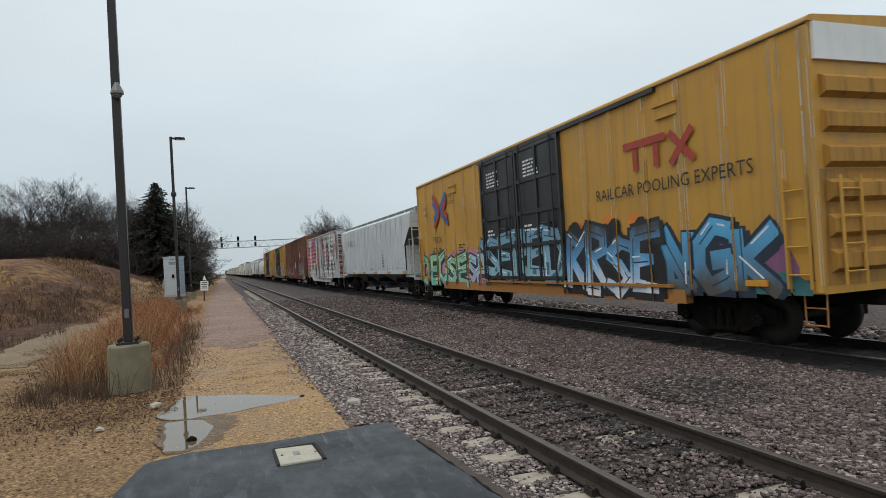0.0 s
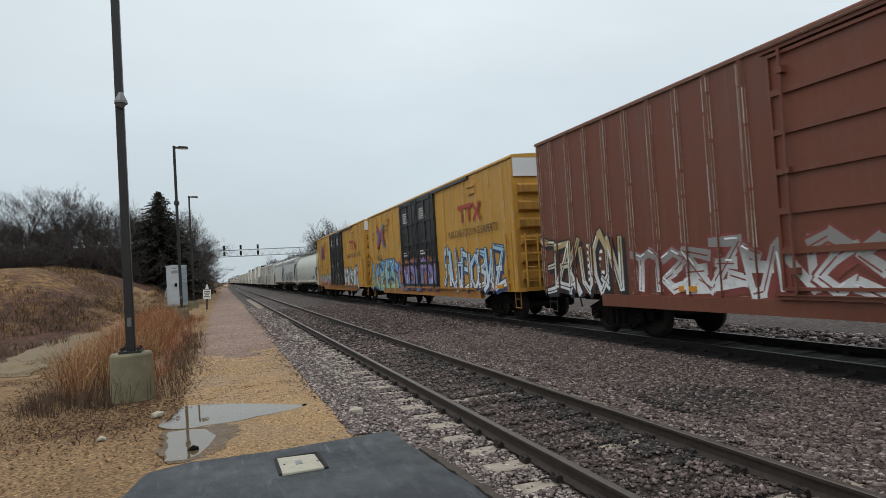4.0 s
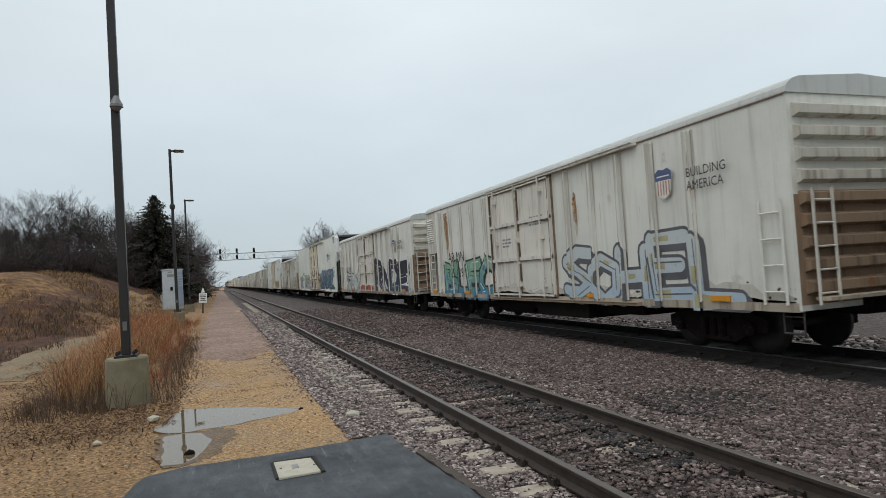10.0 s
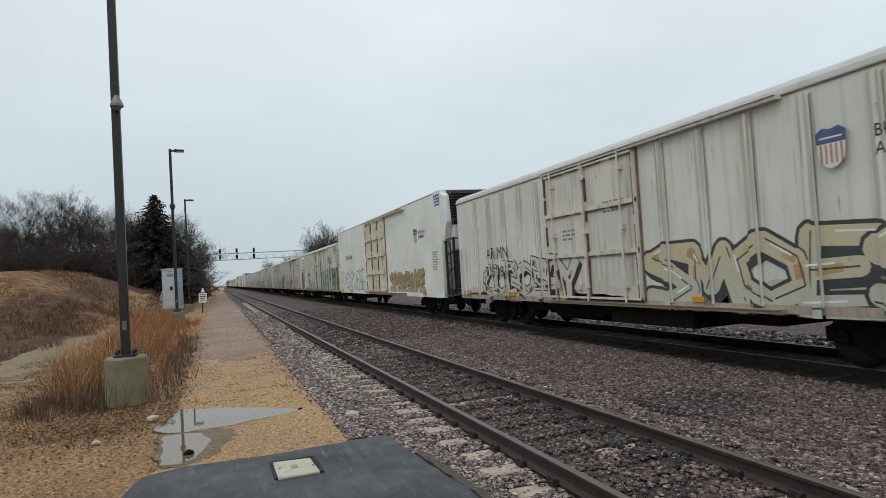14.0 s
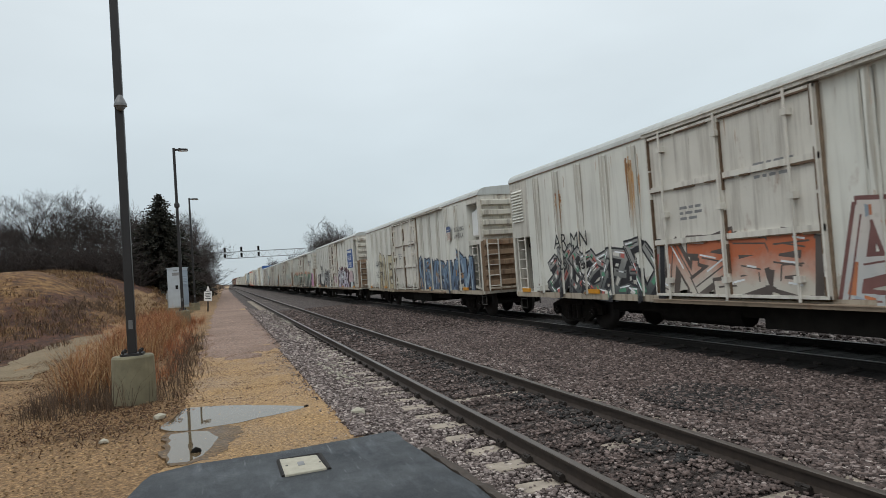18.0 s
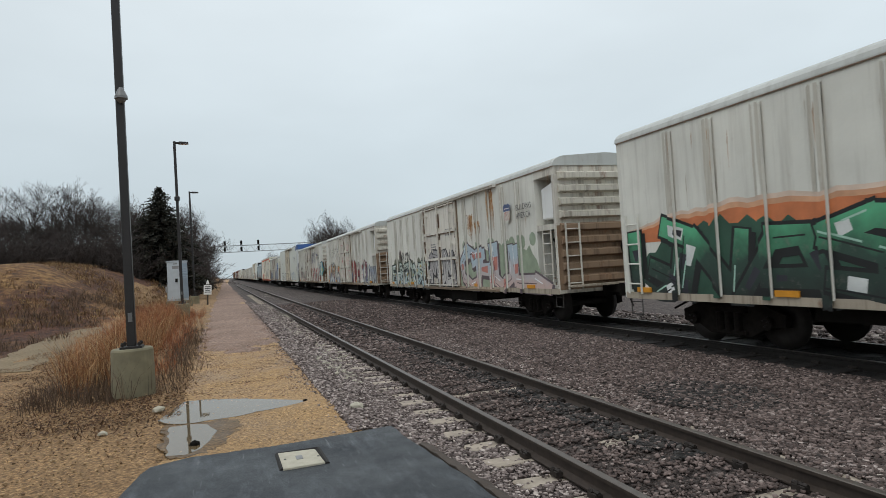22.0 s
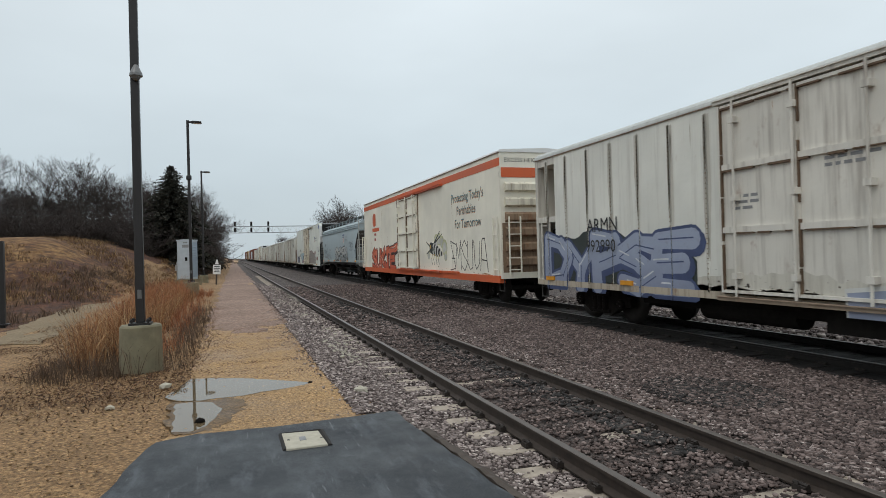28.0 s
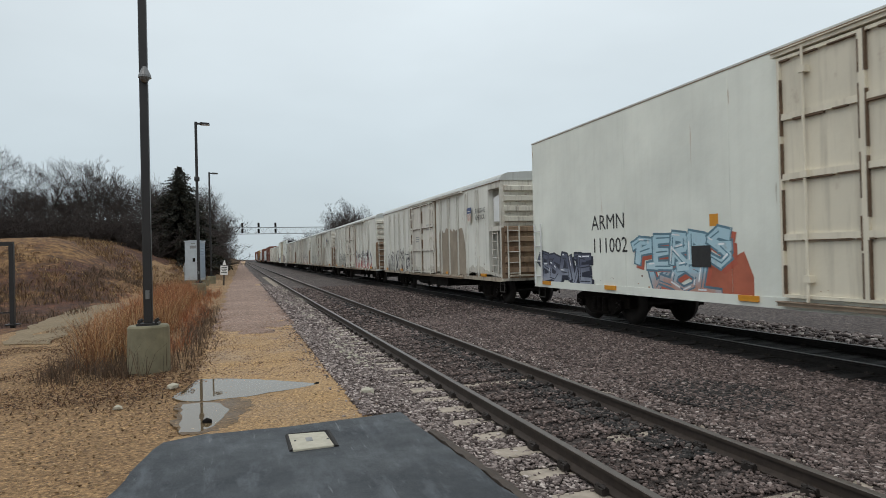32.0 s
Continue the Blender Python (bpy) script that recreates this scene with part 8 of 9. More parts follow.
    graffiti(c, 9.9, 4.4, 1.42, 2.4, (0.46, 0.47, 0.45), BLACKS, None, (0.24, 0.26, 0.27), (0.56, 0.52, 0.26), seed=66, weight=0.15, text="SHOEN", drop=BLACKS, tight=1.25, bits=((0.44, 0.46, 0.47),))
    graffiti(c, 3.6, 2.0, 2.1, 2.8, HOPT, BLACKS, None, None, None, n=5, seed=67, weight=0.09, thin=True)
    c = put(slick, 533.8)
    lettering(c, "ARMN", 17.8, 2.3, 0.5, INK)
    patch(c, 7.65, 2.3, 0.95, 2.4, (0.30, 0.265, 0.235), 16, -1.6, 18, edge=(0.20, 0.055, 0.04))
    patch(c, 1.6, 0.5, 1.35, 1.75, (0.26, 0.09, 0.06), 17, -1.6, 8)
    patch(c, 2.9, 2.2, 2.0, 2.35, (0.26, 0.09, 0.06), 18, -1.604, 8)
    graffiti(c, 7.6, 6.8, 3.2, 4.2, SMOOTHT, BLACKS, None, None, None, n=2, seed=58, weight=0.05, thin=True)
    patch(c, 13.9, 12.7, 0.95, 1.75, (0.42, 0.12, 0.07), 164, -1.5995, label="red sprayed shade beside the letters")
    graffiti(c, 15.95, 13.2, 1.45, 2.1, (0.40, 0.58, 0.66), (0.10, 0.20, 0.26), None, (0.46, 0.62, 0.68), seed=59, weight=0.16, text="PERPS", drop=(0.42, 0.10, 0.06), tight=1.15)
    graffiti(c, 15.6, 13.3, 0.92, 1.5, (0.36, 0.54, 0.63), (0.10, 0.18, 0.24), None, (0.48, 0.26, 0.20), seed=165, weight=0.16, text="VOL", drop=(0.42, 0.10, 0.06), tight=1.15)
    bm = bmesh.new()
    box(bm, -1.625, -1.6, 13.7, 14.2, 1.45, 1.85)
    part("placard", bm, INK, c, "black data placard")
    lettering(c, "111002", 17.8, 1.75, 0.5, INK)
    graffiti(c, 20.5, 17.9, 1.0, 1.75, (0.09, 0.10, 0.15), (0.02, 0.025, 0.045), None, (0.30, 0.33, 0.40), seed=60, weight=0.15, text="BSAVE", tight=1.3)
    c = put(r_f, 557.2)
    patch(c, 6.8, 3.4, 1.0, 3.0, (0.30, 0.25, 0.19), 18, -1.6, 16)
    graffiti(c, 16.6, 11.3, 0.95, 2.0, REEFT, BLACKS, None, None, None, n=7, seed=61, weight=0.08)
    slogan(c)
    c = put(r_r, 577.2)
    graffiti(c, 7.0, 1.5, 0.95, 2.2, BLACKS, WHITE, None, RED, n=6, seed=62)
    graffiti(c, 15.0, 11.3, 0.95, 2.0, REEFT, BLACKS, None, None, None, n=5, seed=63, weight=0.08)
    at = 597.1
    for k, kind in enumerate(("f", "r", "f", "s", "f", "r", "brown", "hop", "brown", "hop", "yellow", "brown", "hop", "brown")):
        src = {"f": r_f, "r": r_r, "s": slick}.get(kind)
        if src is None:
            src = {"brown": TRAIN[3][0], "hop": TRAIN[1][0], "yellow": TRAIN[0][0]}[kind]
        c = copy_thing(src, pose(FAR, at, 0.02))
        TRAIN.append((c, at))
        at += {"f": 19.9, "r": 19.9, "s": 23.3, "brown": 20.8, "hop": 19.4, "yellow": 20.8}[kind]
    age_train()


REEFT, HOPT, SMOOTHT, INKW = (0.62, 0.61, 0.56), (0.42, 0.43, 0.45), (0.66, 0.65, 0.60), (0.62, 0.62, 0.60)
compose_train()


def run_of(t):
    """Metres that the train has gone after t seconds."""
    u = t / 16
    return 16 * (17.092 * u - 0.4032 * u ** 2 + 0.1314 * u ** 3)


# ---- lamps, cabinet, sign, signal bridge ----
def lamp_post(x, y, plinth_top, top, label, with_camera):
    post = thing("street_lamp", label, "street lamp", "lamp posts beside the path")
    bm = bmesh.new()
    lathe(bm, [(-0.3, 0.33), (plinth_top - 0.03, 0.31), (plinth_top, 0.29)], "z", 28)
    part("plinth", bm, CONCRETE, post, "stained round concrete plinth")
    bm = bmesh.new()
    box(bm, -0.16, 0.16, -0.16, 0.16, plinth_top, plinth_top + 0.035)
    for sx in (-1, 1):
        for sy in (-1, 1):
            rod(bm, (sx * 0.12, sy * 0.12, plinth_top), (sx * 0.12, sy * 0.12, plinth_top + 0.1), 0.018, sides=6)
            rod(bm, (sx * 0.12, sy * 0.12, plinth_top + 0.05), (sx * 0.12, sy * 0.12, plinth_top + 0.085), 0.032, sides=6)
    part("base_plate", bm, POLE, post)
    bm = bmesh.new()
    h = 0.066
    prism(bm, [(-h, -h), (h, -h), (h, h), (-h, h)], "z", plinth_top + 0.03, top)
    bevel(bm, 0.012)
    for v in bm.verts:
        k = 1 - 0.12 * (v.co.z - plinth_top) / (top - plinth_top)
        v.co.x *= k
        v.co.y *= k
    part("pole", bm, POLE, post, "square dark bronze pole")
    bm = bmesh.new()
    box(bm, 0.0, 0.2, -0.045, 0.045, top - 0.12, top - 0.04)
    part("arm", bm, POLE, post)
    bm = bmesh.new()
    prism(bm, [(0.16, top - 0.13), (0.2, top - 0.03), (0.60, top - 0.05), (0.62, top - 0.12)], "y", -0.16, 0.16)
    bevel(bm, 0.015)
    head = part("lamp_head", bm, POLE, post, "flat shoebox lamp head")
    bm = bmesh.new()
    box(bm, 0.24, 0.58, -0.12, 0.12, top - 0.142, top - 0.128)
    part("lens", bm, SIGNWHITE, head)
    bm = bmesh.new()
    box(bm, -0.03, 0.03, -h - 0.012, -h + 0.01, plinth_top + 0.42, plinth_top + 0.56)
    part("hand_hole", bm, LAMPGREY, post)
    if with_camera:
        bm = bmesh.new()
        lathe(bm, [(4.95, 0.03), (4.89, 0.06), (4.81, 0.095), (4.77, 0.10)], "z", 16, (0.03, -0.1, 0))
        lathe(bm, [(4.77, 0.08), (4.73, 0.06), (4.70, 0.03)], "z", 16, (0.03, -0.1, 0))
        part("camera_dome", bm, LAMPGREY, post, "grey dome camera on the pole")
    else:
        bm = bmesh.new()
        lathe(bm, [(5.52, 0.09), (5.56, 0.12), (5.70, 0.12), (5.74, 0.09)], "z", 14)
        part("collar", bm, POLE, post)
    post.location = (x, y, 0)
    return post


lamp_post(-1.40, 11.2, 0.80, 8.3, "dark bronze lamp post with dome camera on a concrete plinth", True)
lamp_post(-1.78, 31.8, 0.74, 8.32, "dark bronze lamp post with a flat lamp head", False)
lamp_post(-1.94, 50.0, 0.60, 8.32, "distant dark lamp post with a flat lamp head", False)


def signal_cabinet():
    cab = thing("signal_cabinet", "tall grey steel signalling cabinet on a concrete base", "cabinet")
    bm = bmesh.new()
    box(bm, -0.68, 0.68, -0.55, 0.55, -0.35, 0.1)
    part("concrete_base", bm, CONCRETE, cab)
    bm = bmesh.new()
    box(bm, -0.52, 0.52, -0.4, 0.4, 0.1, 2.72)
    bevel(bm, 0.02)
    part("body", bm, CABGREY, cab)
    bm = bmesh.new()
    prism(bm, [(-0.55, 2.72), (0.55, 2.72), (0.55, 2.78), (0.0, 2.82), (-0.55, 2.78)], "y", -0.43, 0.43)
    part("roof", bm, CABGREY, cab)
    bm = bmesh.new()
    box(bm, -0.46, 0.46, -0.43, -0.4, 0.2, 2.62)
    door = part("door", bm, CABGREY, cab, "grey steel door")
    bm = bmesh.new()
    box(bm, 0.12, 0.28, -0.47, -0.43, 1.35, 1.6)
    part("lock", bm, UNDER, door)
    bm = bmesh.new()
    box(bm, -0.1, 0.4, -0.436, -0.43, 2.25, 2.45)
    box(bm, -0.02, 0.3, -0.436, -0.43, 2.55, 2.62)
    part("notice", bm, INKGREY, door)
    bm = bmesh.new()
    rod(bm, (-0.6, -0.3, -0.3), (-0.6, -0.3, 1.3), 0.04, sides=8)
    box(bm, -0.68, -0.52, -0.4, -0.22, 0.7, 1.1)
    part("conduit", bm, STEELGALV, cab)
    bm = bmesh.new()
    box(bm, 0.52, 0.545, -0.34, 0.34, 0.25, 2.6)
    side = part("side_panel", bm, CABSIDE, cab, "blue-grey louvred side panel")
    for j in range(7):
        bm = bmesh.new()
        prism(bm, [(0.545, 1.6 + 0.11 * j), (0.575, 1.62 + 0.11 * j), (0.545, 1.68 + 0.11 * j)], "y", -0.26, 0.26)
        part("louvre", bm, CABSIDE, side)
    cab.location, cab.rotation_euler = (-2.82, 46.5, 0.36), (0, 0, radians(-30))


signal_cabinet()


def track_sign():
    s = thing("track_sign", "small white warning sign on a dark post", "sign")
    bm = bmesh.new()
    box(bm, -0.045, 0.045, -0.045, 0.045, -0.4, 1.15)
    part("post", bm, WOODPOST, s)
    bm = bmesh.new()
    box(bm, -0.21, 0.21, -0.07, -0.05, 0.58, 1.12)
    bevel(bm, 0.008)
    board = part("board", bm, SIGNWHITE, s)
    bm = bmesh.new()
    for z, w in ((1.0, 0.15), (0.9, 0.16), (0.8, 0.12), (0.70, 0.15)):
        box(bm, -w, w, -0.074, -0.07, z, z + 0.045)
    part("writing", bm, INK, board)
    bm = bmesh.new()
    prism(bm, [(-0.1, 1.16), (0.1, 1.16), (0.02, 1.42), (-0.02, 1.42)], "y", -0.07, -0.05)
    part("top_plate", bm, SIGNWHITE, s)
    s.location, s.rotation_euler, s.scale = (-1.0, 46.0, 0.05), (0, radians(3), 0), (1.2, 1.2, 1.2)


track_sign()


def signal_bridge():
    g = thing("signal_bridge", "grey steel lattice signal bridge over both tracks", "signal bridge")
    y, z0, z1 = 132.0, 6.75, 8.0
    for z in (z0, z1):
        for yy in (y - 0.6, y + 0.6):
            bm = bmesh.new()
            box(bm, -4.5, 17.5, yy - 0.05, yy + 0.05, z - 0.05, z + 0.05)
            part("chord", bm, STEELGALV, g)
    for k in range(14):
        x = -4.5 + 22.0 * k / 14
        bm = bmesh.new()
        rod(bm, (x, y - 0.6, z0), (x + 22 / 28, y - 0.6, z1), 0.03, sides=6)
        rod(bm, (x + 22 / 28, y - 0.6, z1), (x + 22 / 14, y - 0.6, z0), 0.03, sides=6)
        rod(bm, (x, y - 0.6, z0), (x, y + 0.6, z1), 0.025, sides=6)
        part("lattice", bm, STEELGALV, g)
    for x in (-4.2, 17.2):
        bm = bmesh.new()
        for yy in (-0.6, 0.6):
            box(bm, x - 0.1, x + 0.1, y + yy - 0.1, y + yy + 0.1, -0.5, z1)
        for k in range(5):
            rod(bm, (x, y - 0.6, 1.5 * k), (x, y + 0.6, 1.5 * (k + 1)), 0.05, sides=6)
        part("leg", bm, STEELGALV, g)
    for x in (0.85, 3.95, 7.2):
        for z in (z0 + 0.55, z1 + 0.5):
            bm = bmesh.new()
            box(bm, x - 0.2, x + 0.2, y - 0.95, y - 0.85, z - 0.42, z + 0.42)
            for k in (-0.28, 0, 0.28):
                rod(bm, (x, y - 0.95, z + k), (x, y - 1.2, z + k + 0.02), 0.13, sides=10)
            part("signal_head", bm, UNDER, g, "black three-lamp signal head")


signal_bridge()


# ---- plants ----
def tubes(name, segs, mat):
    """Tapered sticks (p, q, radius, radius, sides) as one mesh."""
    vs, fs = [], []
    for p, q, r, r2, n in segs:
        d = q - p
        u = d.orthogonal().normalized()
        w = d.normalized().cross(u)
        k = len(vs)
        for c, rad in ((p, r), (q, r2)):
            for i in range(n):
                a = 2 * math.pi * i / n
                vs.append(c + rad * (math.cos(a) * u + math.sin(a) * w))
        for i in range(n):
            j = (i + 1) % n
            fs.append((k + i, k + j, k + n + j, k + n + i))
    return raw_mesh(name, vs, fs, mat)


def bare_tree(seed, tall, spread, label):
    """A leafless tree: tapered trunk, forking limbs, and a haze of twigs with gaps."""
    rnd = random.Random(seed)
    big, fine = [], []

    def grow(p, d, length, r, depth):
        steps = 3 if depth < 3 else 2
        for s in range(steps):
            sway = 0.07 if depth == 0 else 0.21
            d = (d + Vector((rnd.gauss(0, sway), rnd.gauss(0, sway), rnd.gauss(0.05, 0.12)))).normalized()
            q = p + d * (length / steps)
            r2 = r * (0.86 if depth else 0.84)
            (big if depth < 3 else fine).append((p, q, r, r2, 7 if depth == 0 else 5 if depth < 3 else 3))
            p, r = q, r2
            if depth < 5 and (s > 0 or depth > 0) and rnd.random() < (0.75 if depth < 4 else 0.62):
                side = Vector((rnd.gauss(0, 1), rnd.gauss(0, 1), rnd.uniform(-0.1, 0.7))).normalized()
                grow(p, (d * 0.62 + side * spread).normalized(), length * rnd.uniform(0.5, 0.78), r * 0.58, depth + 1)
        if depth < 6:
            for k in range(2):
                side = Vector((rnd.gauss(0, 1), rnd.gauss(0, 1), rnd.uniform(-0.2, 0.8))).normalized()
                grow(p, (d * 0.7 + side * spread * 0.8).normalized(), length * rnd.uniform(0.55, 0.8), r * 0.68, depth + 1)
    grow(Vector((0, 0, -0.3)), Vector((0, 0, 1)), tall * 0.44, tall * 0.027, 0)
    tree = thing("tree", label, "tree", "leafless trees of the wood")
    part("trunk", tubes("trunk", big, BARK), None, tree)
    part("crown", tubes("crown", [(p, q, max(a * 0.9, 0.009), max(b * 0.9, 0.006), n) for p, q, a, b, n in fine], TWIG), None, tree, "haze of bare twigs")
    return tree


def set_tree(tree, x, y, k, turn):
    tree.scale = (k, k, k)
    return pose(x, y, height(x, y) - 0.1, 0, 0, turn)


def build_wood():
    kinds = [bare_tree(21 + k, 9.0, s, "leafless grey-brown tree with fine bare twigs") for k, s in enumerate((0.5, 0.6, 0.42, 0.66))]
    spots, rnd = [], random.Random(4)
    for x in range(-46, -7, 2):
        spots.append((x + rnd.uniform(-1, 1), 66 + rnd.uniform(-4, 8), rnd.uniform(0.48, 0.80)))
        spots.append((x + rnd.uniform(-1, 1), 84 + rnd.uniform(-5, 8), rnd.uniform(0.60, 0.92)))
        if x % 4 == 0:
            spots.append((x * 1.2 + rnd.uniform(-1, 1), 102 + rnd.uniform(-5, 8), rnd.uniform(0.85, 1.15)))
    spots += [(-20 + 1.3 * k + rnd.uniform(-0.6, 0.6), rnd.uniform(60, 70), rnd.uniform(0.45, 0.68)) for k in range(8)]
    spots += [(-12.8, 64, 0.76), (-7.2, 70, 0.66), (-8.4, 78, 0.76), (-5.6, 78, 0.80), (-4.4, 84, 0.88), (-3.4, 92, 0.90), (-6.0, 96, 0.95), (-3.2, 104, 0.92), (-4.8, 112, 1.0), (-3.4, 124, 1.0), (-4.2, 140, 0.95), (-3.9, 72, 0.60), (-5.2, 66, 0.58), (-3.5, 80, 0.66), (-20, 61, 0.72), (-27, 60, 0.78), (-3.6, 87, 0.72), (-5.0, 90, 0.80)]
    spots += [(-6 - rnd.random() * 10, 120 + 22 * k, 1.1) for k in range(10)]
    spots += [(17 + 3 * rnd.random() + 1.4 * k, 112 + 9 * k, 1.15 + 0.1 * rnd.random()) for k in range(9)]
    spots += [(24 + 5 * rnd.random(), 8 + 11 * k, 0.8) for k in range(7)]
    spots += [(20 + 6 * rnd.random(), 215 + 24 * k, 1.1) for k in range(6)]
    for i, (x, y, k) in enumerate(spots):
        src = kinds[i % 4]
        m = set_tree(src, x, y, k, rnd.uniform(0, 360))
        if i < 4:
            src.matrix_basis = m @ Matrix.Diagonal((k, k, k, 1))
        else:
            keep = src.matrix_basis.copy()
            src.scale = (k, k, k)
            copy_thing(src, m)
            src.matrix_basis = keep
    # scrub beyond the far side of the line
    side = []
    for i in range(2600):
        p = Vector((rnd.uniform(23, 34), rnd.uniform(-10, 190), -0.5))
        h = rnd.uniform(1.5, 4.5)
        q = p + Vector((rnd.gauss(0, 0.5), rnd.gauss(0, 0.5), h * 0.55))
        side.append((p, q, 0.04, 0.025, 3))
        for k in range(3):
            side.append((q, q + Vector((rnd.gauss(0, 0.7), rnd.gauss(0, 0.7), h * 0.45 * rnd.random())), 0.02, 0.008, 3))
    tagged(new("scrub", tubes("scrub", side, TWIG)), "leafless scrub beyond the tracks", "undergrowth", kind="stuff")
    # dense dark undergrowth below the trees
    segs = []
    for i in range(13000):
        a = rnd.random()
        if a < 0.72:
            x, y = rnd.uniform(-46, -6), rnd.uniform(57, 76)
        else:
            x, y = rnd.uniform(-7.5, -2.6), rnd.uniform(66, 130)
        p = Vector((x, y, height(x, y) - 0.1))
        h = (0.9 + 3.2 * rnd.random() ** 1.4) * (1.0 if a < 0.72 else 1.45)
        d = Vector((rnd.gauss(0, 0.45), rnd.gauss(0, 0.45), 1.0)).normalized()
        for k in range(3):
            d = (d + Vector((rnd.gauss(0, 0.4), rnd.gauss(0, 0.4), rnd.gauss(0.0, 0.25)))).normalized()
            q = p + d * h / 3
            segs.append((p, q, 0.034 - 0.008 * k, 0.026 - 0.008 * k, 3))
            for j in range(3):
                e = (d * 0.5 + Vector((rnd.gauss(0, 1), rnd.gauss(0, 1), rnd.gauss(0.2, 0.6)))).normalized()
                segs.append((q, q + e * rnd.uniform(0.25, 0.9), 0.020, 0.008, 3))
            p = q
    tagged(new("undergrowth", tubes("undergrowth", segs, TWIG)), "tangled dark leafless undergrowth along the wood", "undergrowth", kind="stuff")


build_wood()


def conifer(x, y, tall, wide):
    rnd = random.Random(9)
    t = thing("conifer", "dense dark green conifer among bare trees", "tree")
    part("trunk", tubes("trunk", [(Vector((0, 0, -0.3)), Vector((0, 0, tall * 0.97)), 0.2, 0.02, 8)], BARK), None, t)
    vs, fs = [], []
    for i in range(340):
        f = (i / 340) ** 0.9
        z = 0.4 + (tall - 0.5) * f
        reach = wide * 0.5 * (1 - f) ** 0.66 * rnd.uniform(0.5, 1.2) + 0.03
        a = i * 2.39996 + rnd.uniform(-0.3, 0.3)
        out = Vector((math.cos(a), math.sin(a), 0))
        side = Vector((-out.y, out.x, 0))
        n = max(4, int(reach * 9))
        for k in range(n):
            u = (k + rnd.random()) / n
            c = out * reach * u + Vector((0, 0, z - 0.30 * reach * u ** 1.4 + 0.12 * u ** 4))
            w = (0.13 + 0.20 * (1 - u)) * (0.45 + 0.55 * (1 - f))
            for s in range(3):
                d = (out * rnd.uniform(0.3, 1) + side * rnd.uniform(-1, 1) + Vector((0, 0, rnd.uniform(-0.55, 0.35)))).normalized() * rnd.uniform(0.25, 0.5) * (0.4 + 0.6 * (1 - f))
                e = d.cross(Vector((rnd.gauss(0, 1), rnd.gauss(0, 1), rnd.gauss(0, 1)))).normalized() * w * 0.55
                k0 = len(vs)
                vs += [c + e * 0.5, c - e * 0.5, c + d * 0.6 - e, c + d, c + d * 0.6 + e]
                fs.append((k0, k0 + 1, k0 + 2, k0 + 3, k0 + 4))
    part("foliage", raw_mesh("foliage", vs, fs, NEEDLE), None, t, "layered drooping dark needles")
    t.location = (x, y, height(x, y) - 0.1)


conifer(-4.9, 61.0, 8.9, 8.0)


def blades(name, spots, mat, label, category="grass", seed=1, lean=0.35, width=0.008):
    """Grass as bent tapering blades: spots give (x, y, z, height, count)."""
    rnd, vs, fs = random.Random(seed), [], []
    for x, y, z, h, n, r in spots:
        for i in range(n):
            a, b = rnd.uniform(0, 6.283), rnd.gauss(0, r)
            px, py = x + math.cos(a) * b, y + math.sin(a) * b
            hh = h * rnd.uniform(0.55, 1.1)
            dx, dy = rnd.gauss(0, lean) * hh, rnd.gauss(0, lean) * hh
            t = rnd.uniform(0, 6.283)
            wx, wy = math.cos(t) * width * rnd.uniform(0.7, 1.5), math.sin(t) * width * rnd.uniform(0.7, 1.5)
            k = len(vs)
            vs += [(px - wx, py - wy, z), (px + wx, py + wy, z), (px + dx * 0.3 + wx * 0.8, py + dy * 0.3 + wy * 0.8, z + hh * 0.6), (px + dx * 0.3 - wx * 0.8, py + dy * 0.3 - wy * 0.8, z + hh * 0.6), (px + dx, py + dy, z + hh)]
            fs += [(k, k + 1, k + 2, k + 3), (k + 3, k + 2, k + 4)]
    return tagged(new(name, raw_mesh(name, vs, fs, mat)), label, category, kind="stuff")


